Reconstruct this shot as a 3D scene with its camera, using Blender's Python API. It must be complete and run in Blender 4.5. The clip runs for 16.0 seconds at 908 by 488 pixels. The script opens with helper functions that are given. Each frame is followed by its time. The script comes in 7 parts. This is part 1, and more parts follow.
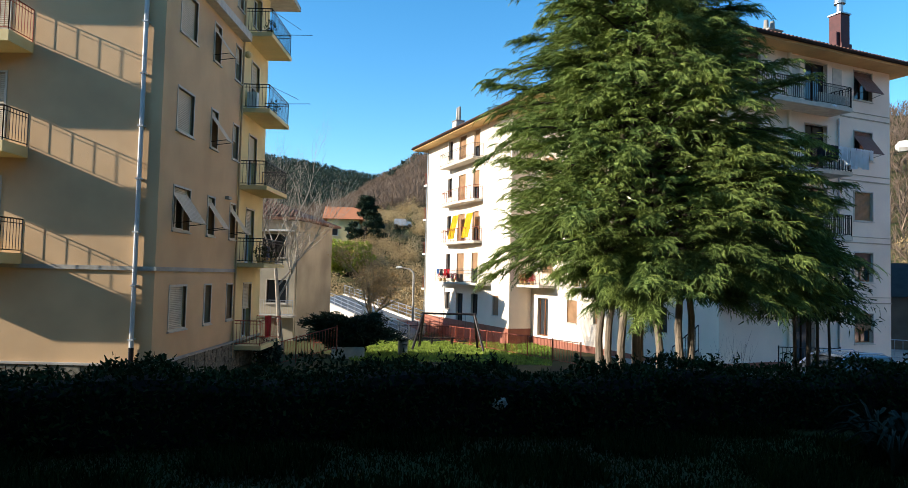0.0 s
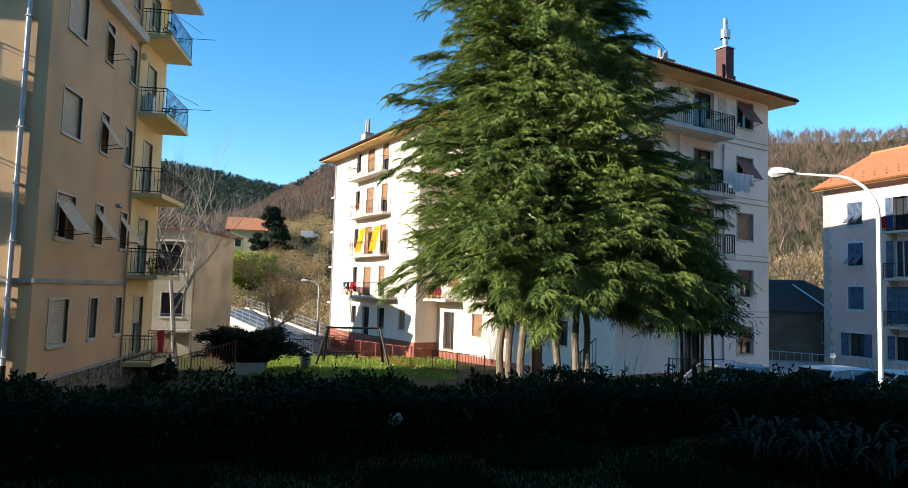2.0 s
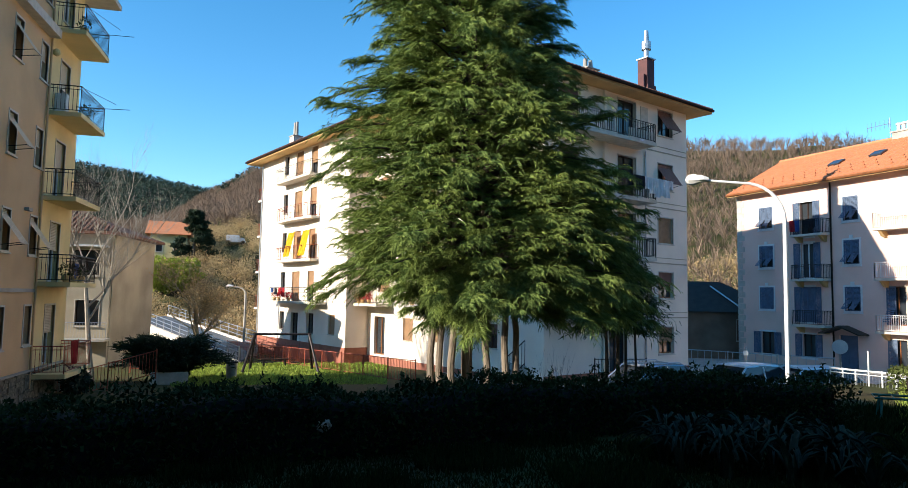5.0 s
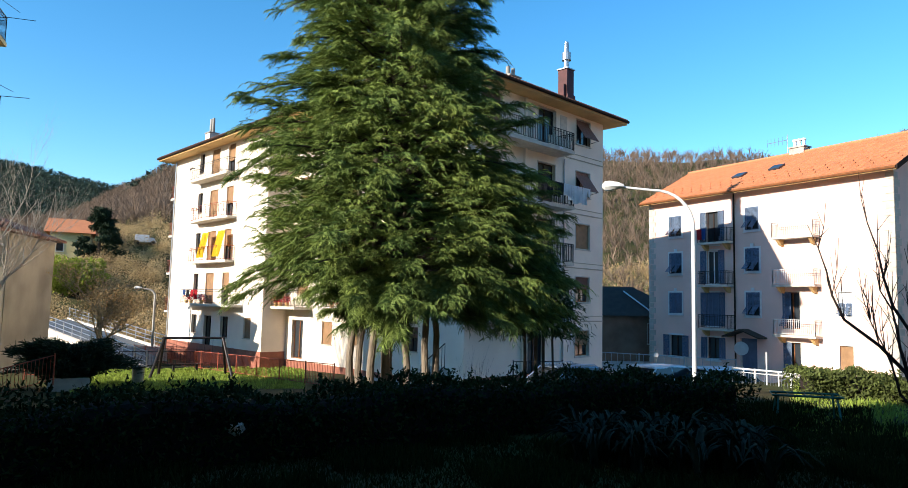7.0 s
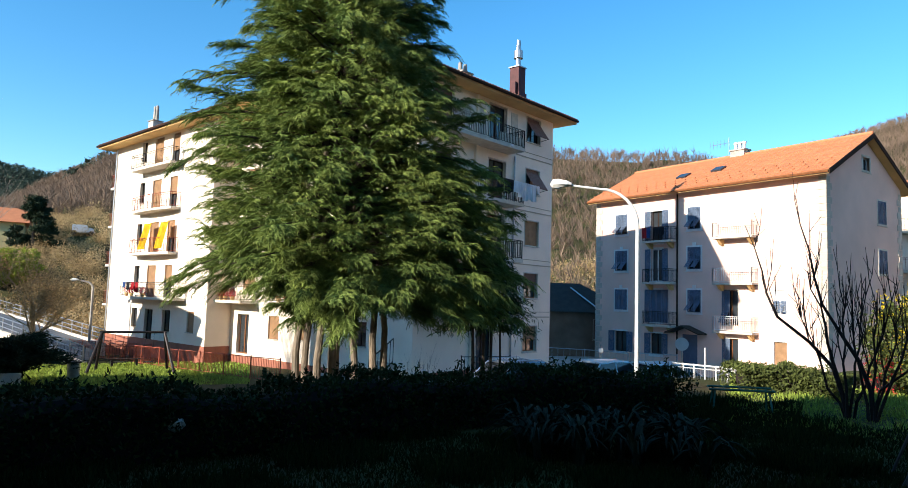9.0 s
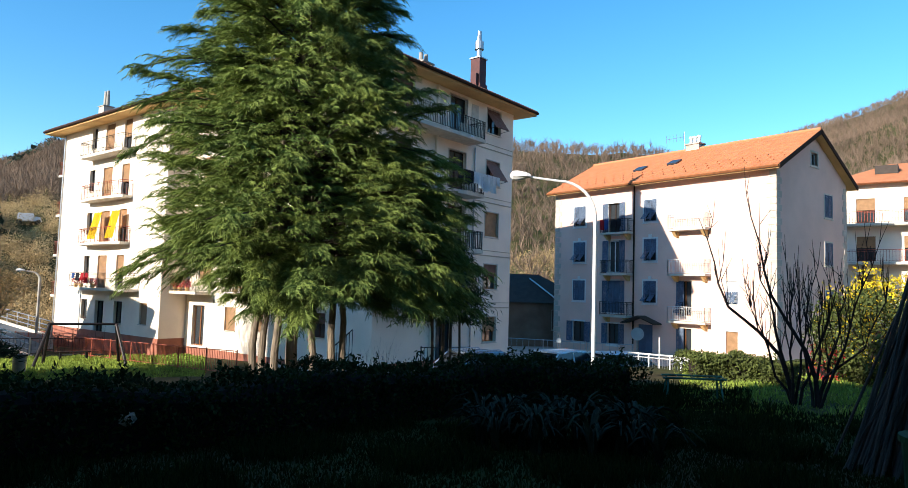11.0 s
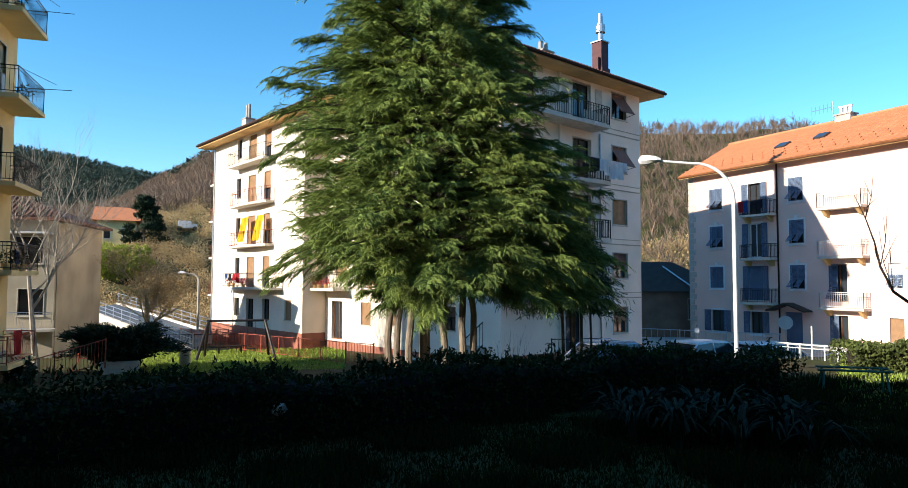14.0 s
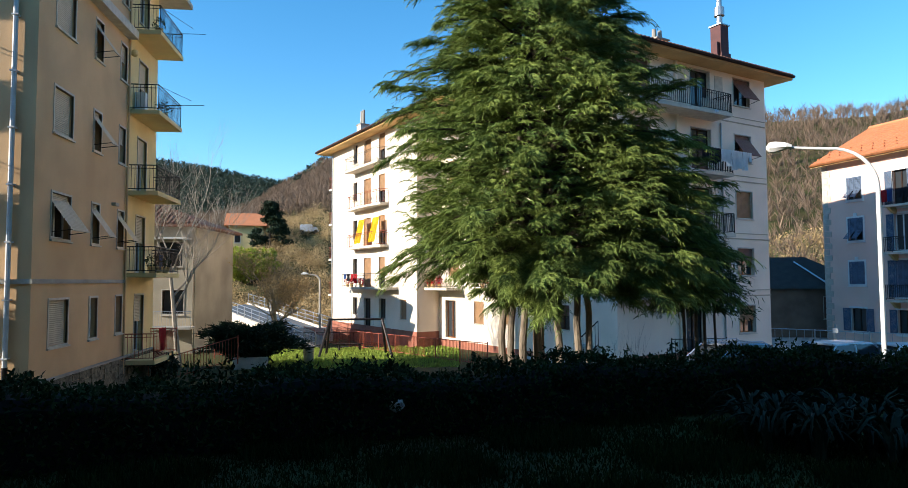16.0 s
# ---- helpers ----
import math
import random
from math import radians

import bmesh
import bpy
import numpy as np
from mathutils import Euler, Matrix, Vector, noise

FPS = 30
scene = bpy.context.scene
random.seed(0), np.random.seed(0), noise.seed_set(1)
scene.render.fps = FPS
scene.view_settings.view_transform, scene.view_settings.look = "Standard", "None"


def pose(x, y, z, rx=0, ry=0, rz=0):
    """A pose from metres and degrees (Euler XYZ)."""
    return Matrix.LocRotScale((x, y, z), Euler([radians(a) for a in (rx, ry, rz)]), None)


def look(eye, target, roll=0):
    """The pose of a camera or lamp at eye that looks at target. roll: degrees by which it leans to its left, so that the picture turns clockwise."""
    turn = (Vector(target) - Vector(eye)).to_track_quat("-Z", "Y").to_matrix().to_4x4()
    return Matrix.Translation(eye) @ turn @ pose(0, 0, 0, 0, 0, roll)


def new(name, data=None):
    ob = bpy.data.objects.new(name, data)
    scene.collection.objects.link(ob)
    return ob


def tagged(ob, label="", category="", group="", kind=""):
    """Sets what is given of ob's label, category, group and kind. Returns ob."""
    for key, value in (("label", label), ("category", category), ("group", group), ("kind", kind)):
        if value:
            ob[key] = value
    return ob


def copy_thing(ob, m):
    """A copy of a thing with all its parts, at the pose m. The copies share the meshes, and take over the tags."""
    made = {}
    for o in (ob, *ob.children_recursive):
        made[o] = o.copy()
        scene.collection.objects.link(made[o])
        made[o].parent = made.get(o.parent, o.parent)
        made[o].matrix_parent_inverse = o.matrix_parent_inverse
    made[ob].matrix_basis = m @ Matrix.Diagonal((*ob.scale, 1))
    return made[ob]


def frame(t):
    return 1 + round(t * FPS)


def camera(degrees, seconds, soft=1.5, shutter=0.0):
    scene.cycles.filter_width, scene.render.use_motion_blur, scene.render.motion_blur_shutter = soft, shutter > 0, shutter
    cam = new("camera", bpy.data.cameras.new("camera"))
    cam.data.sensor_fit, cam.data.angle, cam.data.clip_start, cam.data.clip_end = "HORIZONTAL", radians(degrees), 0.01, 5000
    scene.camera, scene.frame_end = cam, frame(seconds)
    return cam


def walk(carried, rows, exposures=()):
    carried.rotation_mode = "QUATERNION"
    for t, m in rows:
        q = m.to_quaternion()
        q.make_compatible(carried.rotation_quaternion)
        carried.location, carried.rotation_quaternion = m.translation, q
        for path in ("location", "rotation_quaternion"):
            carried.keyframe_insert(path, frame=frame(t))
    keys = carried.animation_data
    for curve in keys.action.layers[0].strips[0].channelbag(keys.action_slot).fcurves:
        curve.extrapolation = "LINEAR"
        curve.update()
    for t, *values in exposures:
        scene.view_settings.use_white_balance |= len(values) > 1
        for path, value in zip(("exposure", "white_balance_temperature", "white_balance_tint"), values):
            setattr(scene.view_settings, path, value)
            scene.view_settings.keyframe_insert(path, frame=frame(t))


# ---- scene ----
cam = camera(68.34, 16.0, soft=0.55)
# seconds, place (the eye is at height 0), yaw, pitch, roll
ROWS = [
    (0.0, -0.16, 0.04, 0.01, 0.14, 2.72, -1.39),
    (0.5, -0.14, 0.08, 0.02, -2.48, 2.85, -1.25),
    (1.0, -0.06, 0.07, 0.01, -4.21, 3.67, -1.17),
    (1.5, -0.02, 0.06, 0.03, -6.43, 3.56, -2.06),
    (2.0, -0.02, 0.01, 0.03, -7.64, 4.08, -1.68),
    (2.5, -0.01, -0.04, 0.04, -8.61, 4.77, -0.92),
    (3.0, -0.01, -0.02, 0.05, -10.09, 4.93, -0.81),
    (3.5, -0.01, -0.05, 0.04, -11.91, 4.84, -1.36),
    (4.0, -0.01, -0.05, 0.05, -12.84, 4.37, -1.28),
    (6.5, -0.01, -0.03, -0.01, -17.07, 5.29, -1.38),
    (7.0, 0.00, -0.01, -0.02, -20.27, 5.07, -1.33),
    (7.5, -0.00, -0.02, -0.02, -21.49, 4.90, -1.57),
    (8.0, 0.02, -0.01, -0.01, -22.78, 4.60, -1.67),
    (8.5, 0.02, -0.02, -0.01, -23.62, 4.58, -2.06),
    (9.0, 0.02, -0.04, -0.02, -24.55, 4.78, -1.75),
    (11.5, 0.04, -0.04, -0.02, -28.17, 4.04, -1.78),
    (12.0, 0.04, -0.03, -0.03, -27.76, 3.88, -1.59),
    (12.5, 0.05, -0.01, -0.02, -25.58, 3.31, -1.35),
    (13.0, 0.05, -0.00, -0.03, -23.32, 3.45, -0.91),
    (13.5, 0.04, -0.01, -0.01, -20.27, 3.86, -0.71),
    (14.0, 0.03, -0.01, -0.01, -17.07, 3.23, -0.25),
    (14.5, 0.02, -0.01, -0.02, -14.99, 3.13, -0.09),
    (15.0, 0.04, 0.02, -0.02, -12.67, 2.94, -0.05),
    (15.5, 0.02, 0.05, -0.02, -10.18, 3.66, -0.13),
    (16.0, 0.03, 0.09, -0.03, -7.52, 3.16, 0.23),
]
walk(cam, [(t, pose(x, y, z, 90 + p, r, w)) for t, x, y, z, w, p, r in ROWS])

# ---- light: low winter sun, clear sky ----
SUN = Vector((-1.0, -0.2, 0.4)).normalized()
sun_data = bpy.data.lights.new("sun", "SUN")
sun_data.energy, sun_data.angle, sun_data.color = 5.0, radians(0.5), (1.0, 0.92, 0.80)
sun = new("sun", sun_data)
sun.matrix_world = look(SUN * 50, (0, 0, 0))
world = bpy.data.worlds.new("world")
scene.world = world
world.use_nodes = True
wn = world.node_tree.nodes
sky = wn.new("ShaderNodeTexSky")
sky.sky_type, sky.sun_disc = "NISHITA", False
sky.sun_elevation, sky.sun_rotation = math.asin(SUN.z), radians(258.7)
sky.altitude, sky.air_density, sky.dust_density, sky.ozone_density = 300, 1.0, 0.2, 3.0
deep = wn.new("ShaderNodeHueSaturation")
deep.inputs["Saturation"].default_value = 1.28
deep.inputs["Hue"].default_value = 0.493
world.node_tree.links.new(sky.outputs[0], deep.inputs["Color"])
world.node_tree.links.new(deep.outputs[0], wn["Background"].inputs[0])
wn["Background"].inputs[1].default_value = 0.14
scene.view_settings.exposure = 1.0


# ---- materials ----
def material(name, color, rough=0.8, var=0.25, scale=3.0, bump=0.15, fine=60.0, metal=0.0, color2=None, leaf=0.0, per="", spec=0.3, mapping=(1, 1, 1)):
    """A surface with stains at one scale and grain at another; per: object or island varies each piece."""
    m = bpy.data.materials.new(name)
    m.use_nodes = True
    nt, n = m.node_tree, m.node_tree.nodes
    b = n["Principled BSDF"]
    b.inputs["Roughness"].default_value, b.inputs["Metallic"].default_value = rough, metal
    b.inputs["Specular IOR Level"].default_value = spec
    co = n.new("ShaderNodeTexCoord")
    mp = n.new("ShaderNodeMapping")
    mp.inputs["Scale"].default_value = mapping
    nt.links.new(co.outputs["Object"], mp.inputs[0])
    big, small = n.new("ShaderNodeTexNoise"), n.new("ShaderNodeTexNoise")
    big.inputs["Scale"].default_value, small.inputs["Scale"].default_value = scale, fine
    big.inputs["Detail"].default_value, small.inputs["Detail"].default_value = 6, 3
    for t in (big, small):
        nt.links.new(mp.outputs[0], t.inputs["Vector"])
    ramp = n.new("ShaderNodeValToRGB")
    c2 = color2 or tuple(max(0.0, c * (1 - var)) for c in color)
    ramp.color_ramp.elements[0].position, ramp.color_ramp.elements[1].position = 0.35, 0.65
    ramp.color_ramp.elements[0].color, ramp.color_ramp.elements[1].color = (*c2, 1), (*color, 1)
    nt.links.new(big.outputs["Fac"], ramp.inputs[0])
    mix = n.new("ShaderNodeMix")
    mix.data_type, mix.blend_type = "RGBA", "MULTIPLY"
    mix.inputs["Factor"].default_value = min(1.0, var * 1.2)
    nt.links.new(ramp.outputs[0], mix.inputs["A"])
    nt.links.new(small.outputs["Fac"], mix.inputs["B"])
    last = mix.outputs["Result"]
    if per:
        hsv = n.new("ShaderNodeHueSaturation")
        if per == "object":
            rnd = n.new("ShaderNodeObjectInfo").outputs["Random"]
        else:
            rnd = n.new("ShaderNodeNewGeometry").outputs["Random Per Island"]
        mr = n.new("ShaderNodeMapRange")
        mr.inputs["To Min"].default_value, mr.inputs["To Max"].default_value = (0.88, 1.12) if per == "object" else (0.6, 1.35)
        nt.links.new(rnd, mr.inputs["Value"])
        nt.links.new(mr.outputs[0], hsv.inputs["Value"])
        nt.links.new(last, hsv.inputs["Color"])
        last = hsv.outputs[0]
    nt.links.new(last, b.inputs["Base Color"])
    if bump:
        bp = n.new("ShaderNodeBump")
        bp.inputs["Strength"].default_value, bp.inputs["Distance"].default_value = bump, 0.02
        nt.links.new(small.outputs["Fac"], bp.inputs["Height"])
        nt.links.new(bp.outputs[0], b.inputs["Normal"])
    if leaf:
        tr = n.new("ShaderNodeBsdfTranslucent")
        nt.links.new(last, tr.inputs[0])
        ms = n.new("ShaderNodeMixShader")
        ms.inputs[0].default_value = leaf
        nt.links.new(b.outputs[0], ms.inputs[1])
        nt.links.new(tr.outputs[0], ms.inputs[2])
        nt.links.new(ms.outputs[0], n["Material Output"].inputs[0])
    return m


M = {
    "yellow": material("ochre_plaster", (0.71, 0.465, 0.255), 0.9, 0.18, 0.6, 0.2, 40),
    "cream": material("pale_yellow_plaster", (0.84, 0.65, 0.32), 0.9, 0.15, 0.8, 0.2, 40),
    "white": material("white_plaster", (0.92, 0.785, 0.64), 0.9, 0.14, 0.5, 0.2, 40),
    "greywall": material("weathered_plaster", (0.55, 0.47, 0.35), 0.9, 0.3, 0.5, 0.2, 30),
    "pink": material("pale_pink_plaster", (0.82, 0.555, 0.455), 0.9, 0.12, 0.5, 0.2, 40),
    "quoin": material("grey_stone_paint", (0.58, 0.51, 0.43), 0.9, 0.2, 2, 0.3, 30),
    "brickred": material("brick_red_paint", (0.42, 0.155, 0.10), 0.85, 0.25, 1.5, 0.2, 40),
    "soffit": material("ochre_soffit", (0.72, 0.47, 0.20), 0.85, 0.2, 1.0, 0.1, 30),
    "concrete": material("concrete", (0.50, 0.46, 0.40), 0.9, 0.3, 1.2, 0.3, 25),
    "trim": material("pale_stone_trim", (0.66, 0.60, 0.50), 0.8, 0.2, 4, 0.1, 40),
    "stone": material("rubble_stone", (0.30, 0.27, 0.20), 0.95, 0.55, 6, 0.8, 12),
    "iron": material("dark_iron", (0.035, 0.028, 0.028), 0.5, 0.3, 8, 0.1, 60, 0.4),
    "rust": material("red_painted_iron", (0.52, 0.125, 0.07), 0.6, 0.4, 6, 0.1, 60),
    "zinc": material("galvanised_steel", (0.55, 0.57, 0.58), 0.35, 0.25, 5, 0.05, 40, 0.8),
    "pipewhite": material("pale_grey_pipe", (0.62, 0.62, 0.62), 0.5, 0.15, 4, 0.05, 40),
    "shutter": material("beige_roller_shutter", (0.58, 0.49, 0.36), 0.6, 0.15, 3, 0.1, 50),
    "brownshutter": material("brown_roller_shutter", (0.20, 0.10, 0.075), 0.6, 0.2, 3, 0.1, 50),
    "woodshutter": material("tan_wood_shutter", (0.37, 0.21, 0.105), 0.6, 0.25, 3, 0.1, 50),
    "blueshutter": material("blue_grey_louvre", (0.105, 0.145, 0.215), 0.65, 0.2, 3, 0.1, 50),
    "wood": material("varnished_wood", (0.28, 0.10, 0.03), 0.45, 0.35, 5, 0.1, 50),
    "darkwood": material("dark_wood", (0.045, 0.025, 0.018), 0.8, 0.3, 5, 0.1, 50, spec=0.1),
    "tile": material("orange_clay_tile", (0.56, 0.21, 0.095), 0.85, 0.14, 1.5, 0.3, 20, per="object"),
    "oldtile": material("weathered_clay_tile", (0.27, 0.13, 0.085), 0.9, 0.4, 2, 0.3, 20, per="island"),
    "slate": material("dark_slate_roof", (0.06, 0.045, 0.036), 0.7, 0.3, 2, 0.3, 20),
    "chimney": material("dark_red_sheet", (0.10, 0.022, 0.02), 0.55, 0.3, 3, 0.1, 30),
    "room": material("unlit_room_colour", (0.03, 0.028, 0.026), 0.9, 0.2, 2, 0),
    "curtain": material("pale_curtain", (0.75, 0.73, 0.68), 0.9, 0.15, 4, 0.2, 20, mapping=(6, 6, 0.3)),
    "cloth": material("white_cloth", (0.90, 0.90, 0.92), 0.95, 0.1, 4, 0.3, 30),
    "darkcloth": material("black_cloth", (0.03, 0.03, 0.04), 0.95, 0.2, 4, 0.3, 30),
    "redcloth": material("red_cloth", (0.55, 0.03, 0.04), 0.95, 0.2, 4, 0.3, 30),
    "bluecloth": material("blue_cloth", (0.05, 0.12, 0.35), 0.95, 0.2, 4, 0.3, 30),
    "yellowcloth": material("yellow_awning_cloth", (0.80, 0.52, 0.02), 0.9, 0.1, 4, 0.3, 30),
    "greencloth": material("green_sheet", (0.012, 0.07, 0.022), 0.6, 0.3, 3, 0.2, 30),
    "asphalt": material("asphalt", (0.06, 0.06, 0.062), 0.9, 0.3, 1.2, 0.4, 50),
    "brownwall": material("brown_render", (0.26, 0.18, 0.13), 0.9, 0.3, 1.0, 0.3, 25),
    # A lighter grey than the plain asphalt.
    "rampgrey": material("pale_ramp_asphalt", (0.17, 0.18, 0.19), 0.9, 0.3, 1.2, 0.4, 50),
    "paving": material("pale_paving", (0.46, 0.43, 0.38), 0.9, 0.25, 1.5, 0.3, 30),
    # The wide step between both tones puts lit tips and dark gaps into colour.
    "cedar": material("cedar_needles", (0.245, 0.31, 0.075), 0.7, 0.3, 0.9, 0, 8, color2=(0.10, 0.155, 0.043), leaf=0.03, per="island", spec=0.08),
    # Bark comes twice: light for sunlit trunks, darkened below for shaded limbs.
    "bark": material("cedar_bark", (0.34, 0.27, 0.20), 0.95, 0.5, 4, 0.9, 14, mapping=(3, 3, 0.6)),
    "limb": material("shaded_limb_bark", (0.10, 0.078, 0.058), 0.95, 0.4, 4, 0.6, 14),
    "twig": material("bare_twigs", (0.27, 0.22, 0.17), 0.95, 0.3, 5, 0.3, 30),
    "paletwig": material("pale_grey_bark", (0.46, 0.40, 0.33), 0.95, 0.3, 5, 0.3, 30),
    "tantwig": material("tan_twigs", (0.54, 0.41, 0.25), 0.95, 0.3, 5, 0.3, 30),
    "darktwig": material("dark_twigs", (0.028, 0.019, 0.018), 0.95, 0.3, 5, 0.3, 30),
    # Grass lightened in colour so that it reads as sunlit.
    "lawn": material("sunlit_lawn_grass", (0.40, 0.50, 0.085), 0.95, 0.4, 0.8, 0.6, 20, color2=(0.28, 0.38, 0.066), leaf=0.2, per="island"),
    # Hedge leaves come twice: dark for the shaded run, lightened below for sun.
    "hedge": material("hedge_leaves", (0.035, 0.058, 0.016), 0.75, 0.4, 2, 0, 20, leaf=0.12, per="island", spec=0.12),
    "sunhedge": material("sunlit_leaf_copy", (0.135, 0.165, 0.045), 0.7, 0.4, 2, 0, 20, leaf=0.2, per="island", spec=0.2),
    # The grass again, with the garden's shade put into a darker colour.
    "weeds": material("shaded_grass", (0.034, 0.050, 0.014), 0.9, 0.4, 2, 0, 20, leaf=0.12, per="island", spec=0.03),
    "agave": material("grey_green_leaf", (0.028, 0.050, 0.031), 0.75, 0.3, 4, 0.1, 30, per="island"),
    # Needles darkened in colour to stand for the cedar's shaded side.
    "shaded_side": material("shade_dark_needles", (0.055, 0.09, 0.03), 0.8, 0.3, 2, 0, 20, leaf=0.06, per="island", spec=0.1),
    "juniper": material("juniper_needles", (0.022, 0.045, 0.018), 0.8, 0.3, 2, 0, 20, leaf=0.1, per="island"),
    "bamboo": material("bamboo_leaves", (0.40, 0.46, 0.06), 0.8, 0.3, 0.5, 0, 8, leaf=0.3, per="island"),
    "scrub": material("brown_scrub", (0.64, 0.46, 0.23), 0.95, 0.35, 0.3, 0, 4, color2=(0.47, 0.32, 0.15), leaf=0.15, per="island"),
    "woods": material("bare_woodland", (0.30, 0.205, 0.145), 0.95, 0.4, 0.03, 0, 0.5, color2=(0.19, 0.135, 0.095), leaf=0.2, per="island"),
    "pines": material("far_pines", (0.075, 0.105, 0.075), 0.95, 0.4, 0.02, 0, 0.5, color2=(0.03, 0.052, 0.036), leaf=0.1, per="island"),
    "shrubgreen": material("mixed_green_bush", (0.12, 0.15, 0.045), 0.9, 0.4, 0.3, 0, 6, color2=(0.06, 0.09, 0.03), leaf=0.15, per="island"),
    "mimosa": material("yellow_blossom", (0.85, 0.62, 0.03), 0.8, 0.2, 3, 0, 20, leaf=0.2, per="island"),
    "carpaint": material("silver_car_paint", (0.45, 0.50, 0.58), 0.25, 0.05, 3, 0, 30, 0.6),
    "carwhite": material("white_car_paint", (0.75, 0.76, 0.78), 0.25, 0.05, 3, 0, 30),
    "rubber": material("black_rubber", (0.02, 0.02, 0.02), 0.8, 0.2, 3, 0.1, 30),
    "lampwhite": material("white_lamp_housing", (0.78, 0.77, 0.74), 0.5, 0.1, 4, 0, 30),
    "paintwhite": material("white_painted_steel", (0.72, 0.72, 0.70), 0.5, 0.12, 4, 0, 30),
    "plastic": material("white_spot_film", (0.92, 0.92, 0.93), 0.4, 0.1, 6, 0.2, 30),
    "red_sign": material("traffic_red", (0.5, 0.02, 0.02), 0.5, 0.1, 4, 0, 30),
    "cane": material("dry_cane", (0.075, 0.063, 0.055), 0.8, 0.3, 5, 0.2, 30, per="island"),
    "teal": material("teal_paint", (0.02, 0.16, 0.13), 0.5, 0.2, 4, 0.05, 30),
    "rock": material("grey_rock", (0.26, 0.23, 0.19), 0.95, 0.4, 0.3, 0.5, 3),
}


def glass_material():
    m = bpy.data.materials.new("window_glass")
    m.use_nodes = True
    b = m.node_tree.nodes["Principled BSDF"]
    b.inputs["Base Color"].default_value = (0.03, 0.035, 0.04, 1)
    b.inputs["Roughness"].default_value = 0.06
    b.inputs["Specular IOR Level"].default_value = 0.6
    return m


M["glass"] = glass_material()


def ground_material():
    """Grass, bare earth and leaf litter by place and slope."""
    m = material("ground_cover", (0.078, 0.090, 0.030), 0.95, 0.45, 0.35, 0.7, 6, color2=(0.100, 0.072, 0.040), spec=0.05)
    return m


M["ground"] = ground_material()


# ---- geometry helpers ----
def part(name, bm, mat, parent=None, label=""):
    """Links a bmesh as one mesh object under a thing."""
    me = bpy.data.meshes.new(name)
    bm.normal_update()
    bm.to_mesh(me)
    bm.free()
    me.materials.append(M[mat])
    ob = new(name, me)
    ob.parent = parent
    if label:
        ob["label"] = label
    return ob


def raw(name, verts, faces, mat, parent=None, smooth=False):
    """A mesh from arrays of computed points."""
    me = bpy.data.meshes.new(name)
    me.from_pydata([tuple(p) for p in verts], [], [tuple(q) for q in faces])
    if smooth:
        me.polygons.foreach_set("use_smooth", [True] * len(me.polygons))
    me.materials.append(M[mat])
    ob = new(name, me)
    ob.parent = parent
    return ob


def quads(name, v, mat, parent=None):
    """A mesh of loose quads from an array (n, 4, 3)."""
    n = len(v)
    me = bpy.data.meshes.new(name)
    me.vertices.add(4 * n)
    me.vertices.foreach_set("co", np.ascontiguousarray(v, dtype=np.float32).reshape(-1))
    me.loops.add(4 * n)
    me.loops.foreach_set("vertex_index", np.arange(4 * n, dtype=np.int32))
    me.polygons.add(n)
    me.polygons.foreach_set("loop_start", np.arange(0, 4 * n, 4, dtype=np.int32))
    me.update(calc_edges=True)
    me.materials.append(M[mat])
    ob = new(name, me)
    ob.parent = parent
    return ob


class Face:
    """A facade's own axes: s along, o outwards, z up."""

    def __init__(self, origin, along):
        self.p = Vector((origin[0], origin[1], 0))
        self.u = Vector((along[0], along[1], 0)).normalized()
        self.n = Vector((self.u.y, -self.u.x, 0))

    def at(self, s, o, z):
        return self.p + self.u * s + self.n * o + Vector((0, 0, z))


def hexa(bm, pts):
    """A box from eight corners: four below, four above."""
    v = [bm.verts.new(p) for p in pts]
    for f in ((0, 1, 2, 3), (4, 5, 6, 7), (0, 1, 5, 4), (1, 2, 6, 5), (2, 3, 7, 6), (3, 0, 4, 7)):
        bm.faces.new([v[i] for i in f])
    bmesh.ops.recalc_face_normals(bm, faces=bm.faces[-6:])


def fbox(bm, F, s0, s1, o0, o1, z0, z1):
    hexa(bm, [F.at(s, o, z) for z in (z0, z1) for s, o in ((s0, o0), (s1, o0), (s1, o1), (s0, o1))])


def tube(bm, pts, r0, r1=None, sides=6):
    """A tapered tube along points."""
    r1 = r0 if r1 is None else r1
    pts = [Vector(p) for p in pts]
    rings = []
    for i, p in enumerate(pts):
        d = (pts[min(i + 1, len(pts) - 1)] - pts[max(i - 1, 0)]).normalized()
        a = d.orthogonal().normalized() if abs(d.z) > 0.9 else d.cross(Vector((0, 0, 1))).normalized()
        b = d.cross(a)
        r = r0 + (r1 - r0) * i / max(1, len(pts) - 1)
        rings.append([bm.verts.new(p + a * r * math.cos(k * math.tau / sides) + b * r * math.sin(k * math.tau / sides)) for k in range(sides)])
    for q, w in zip(rings, rings[1:]):
        for k in range(sides):
            bm.faces.new((q[k], q[(k + 1) % sides], w[(k + 1) % sides], w[k]))
    bm.faces.new(rings[0][::-1])
    bm.faces.new(rings[-1])


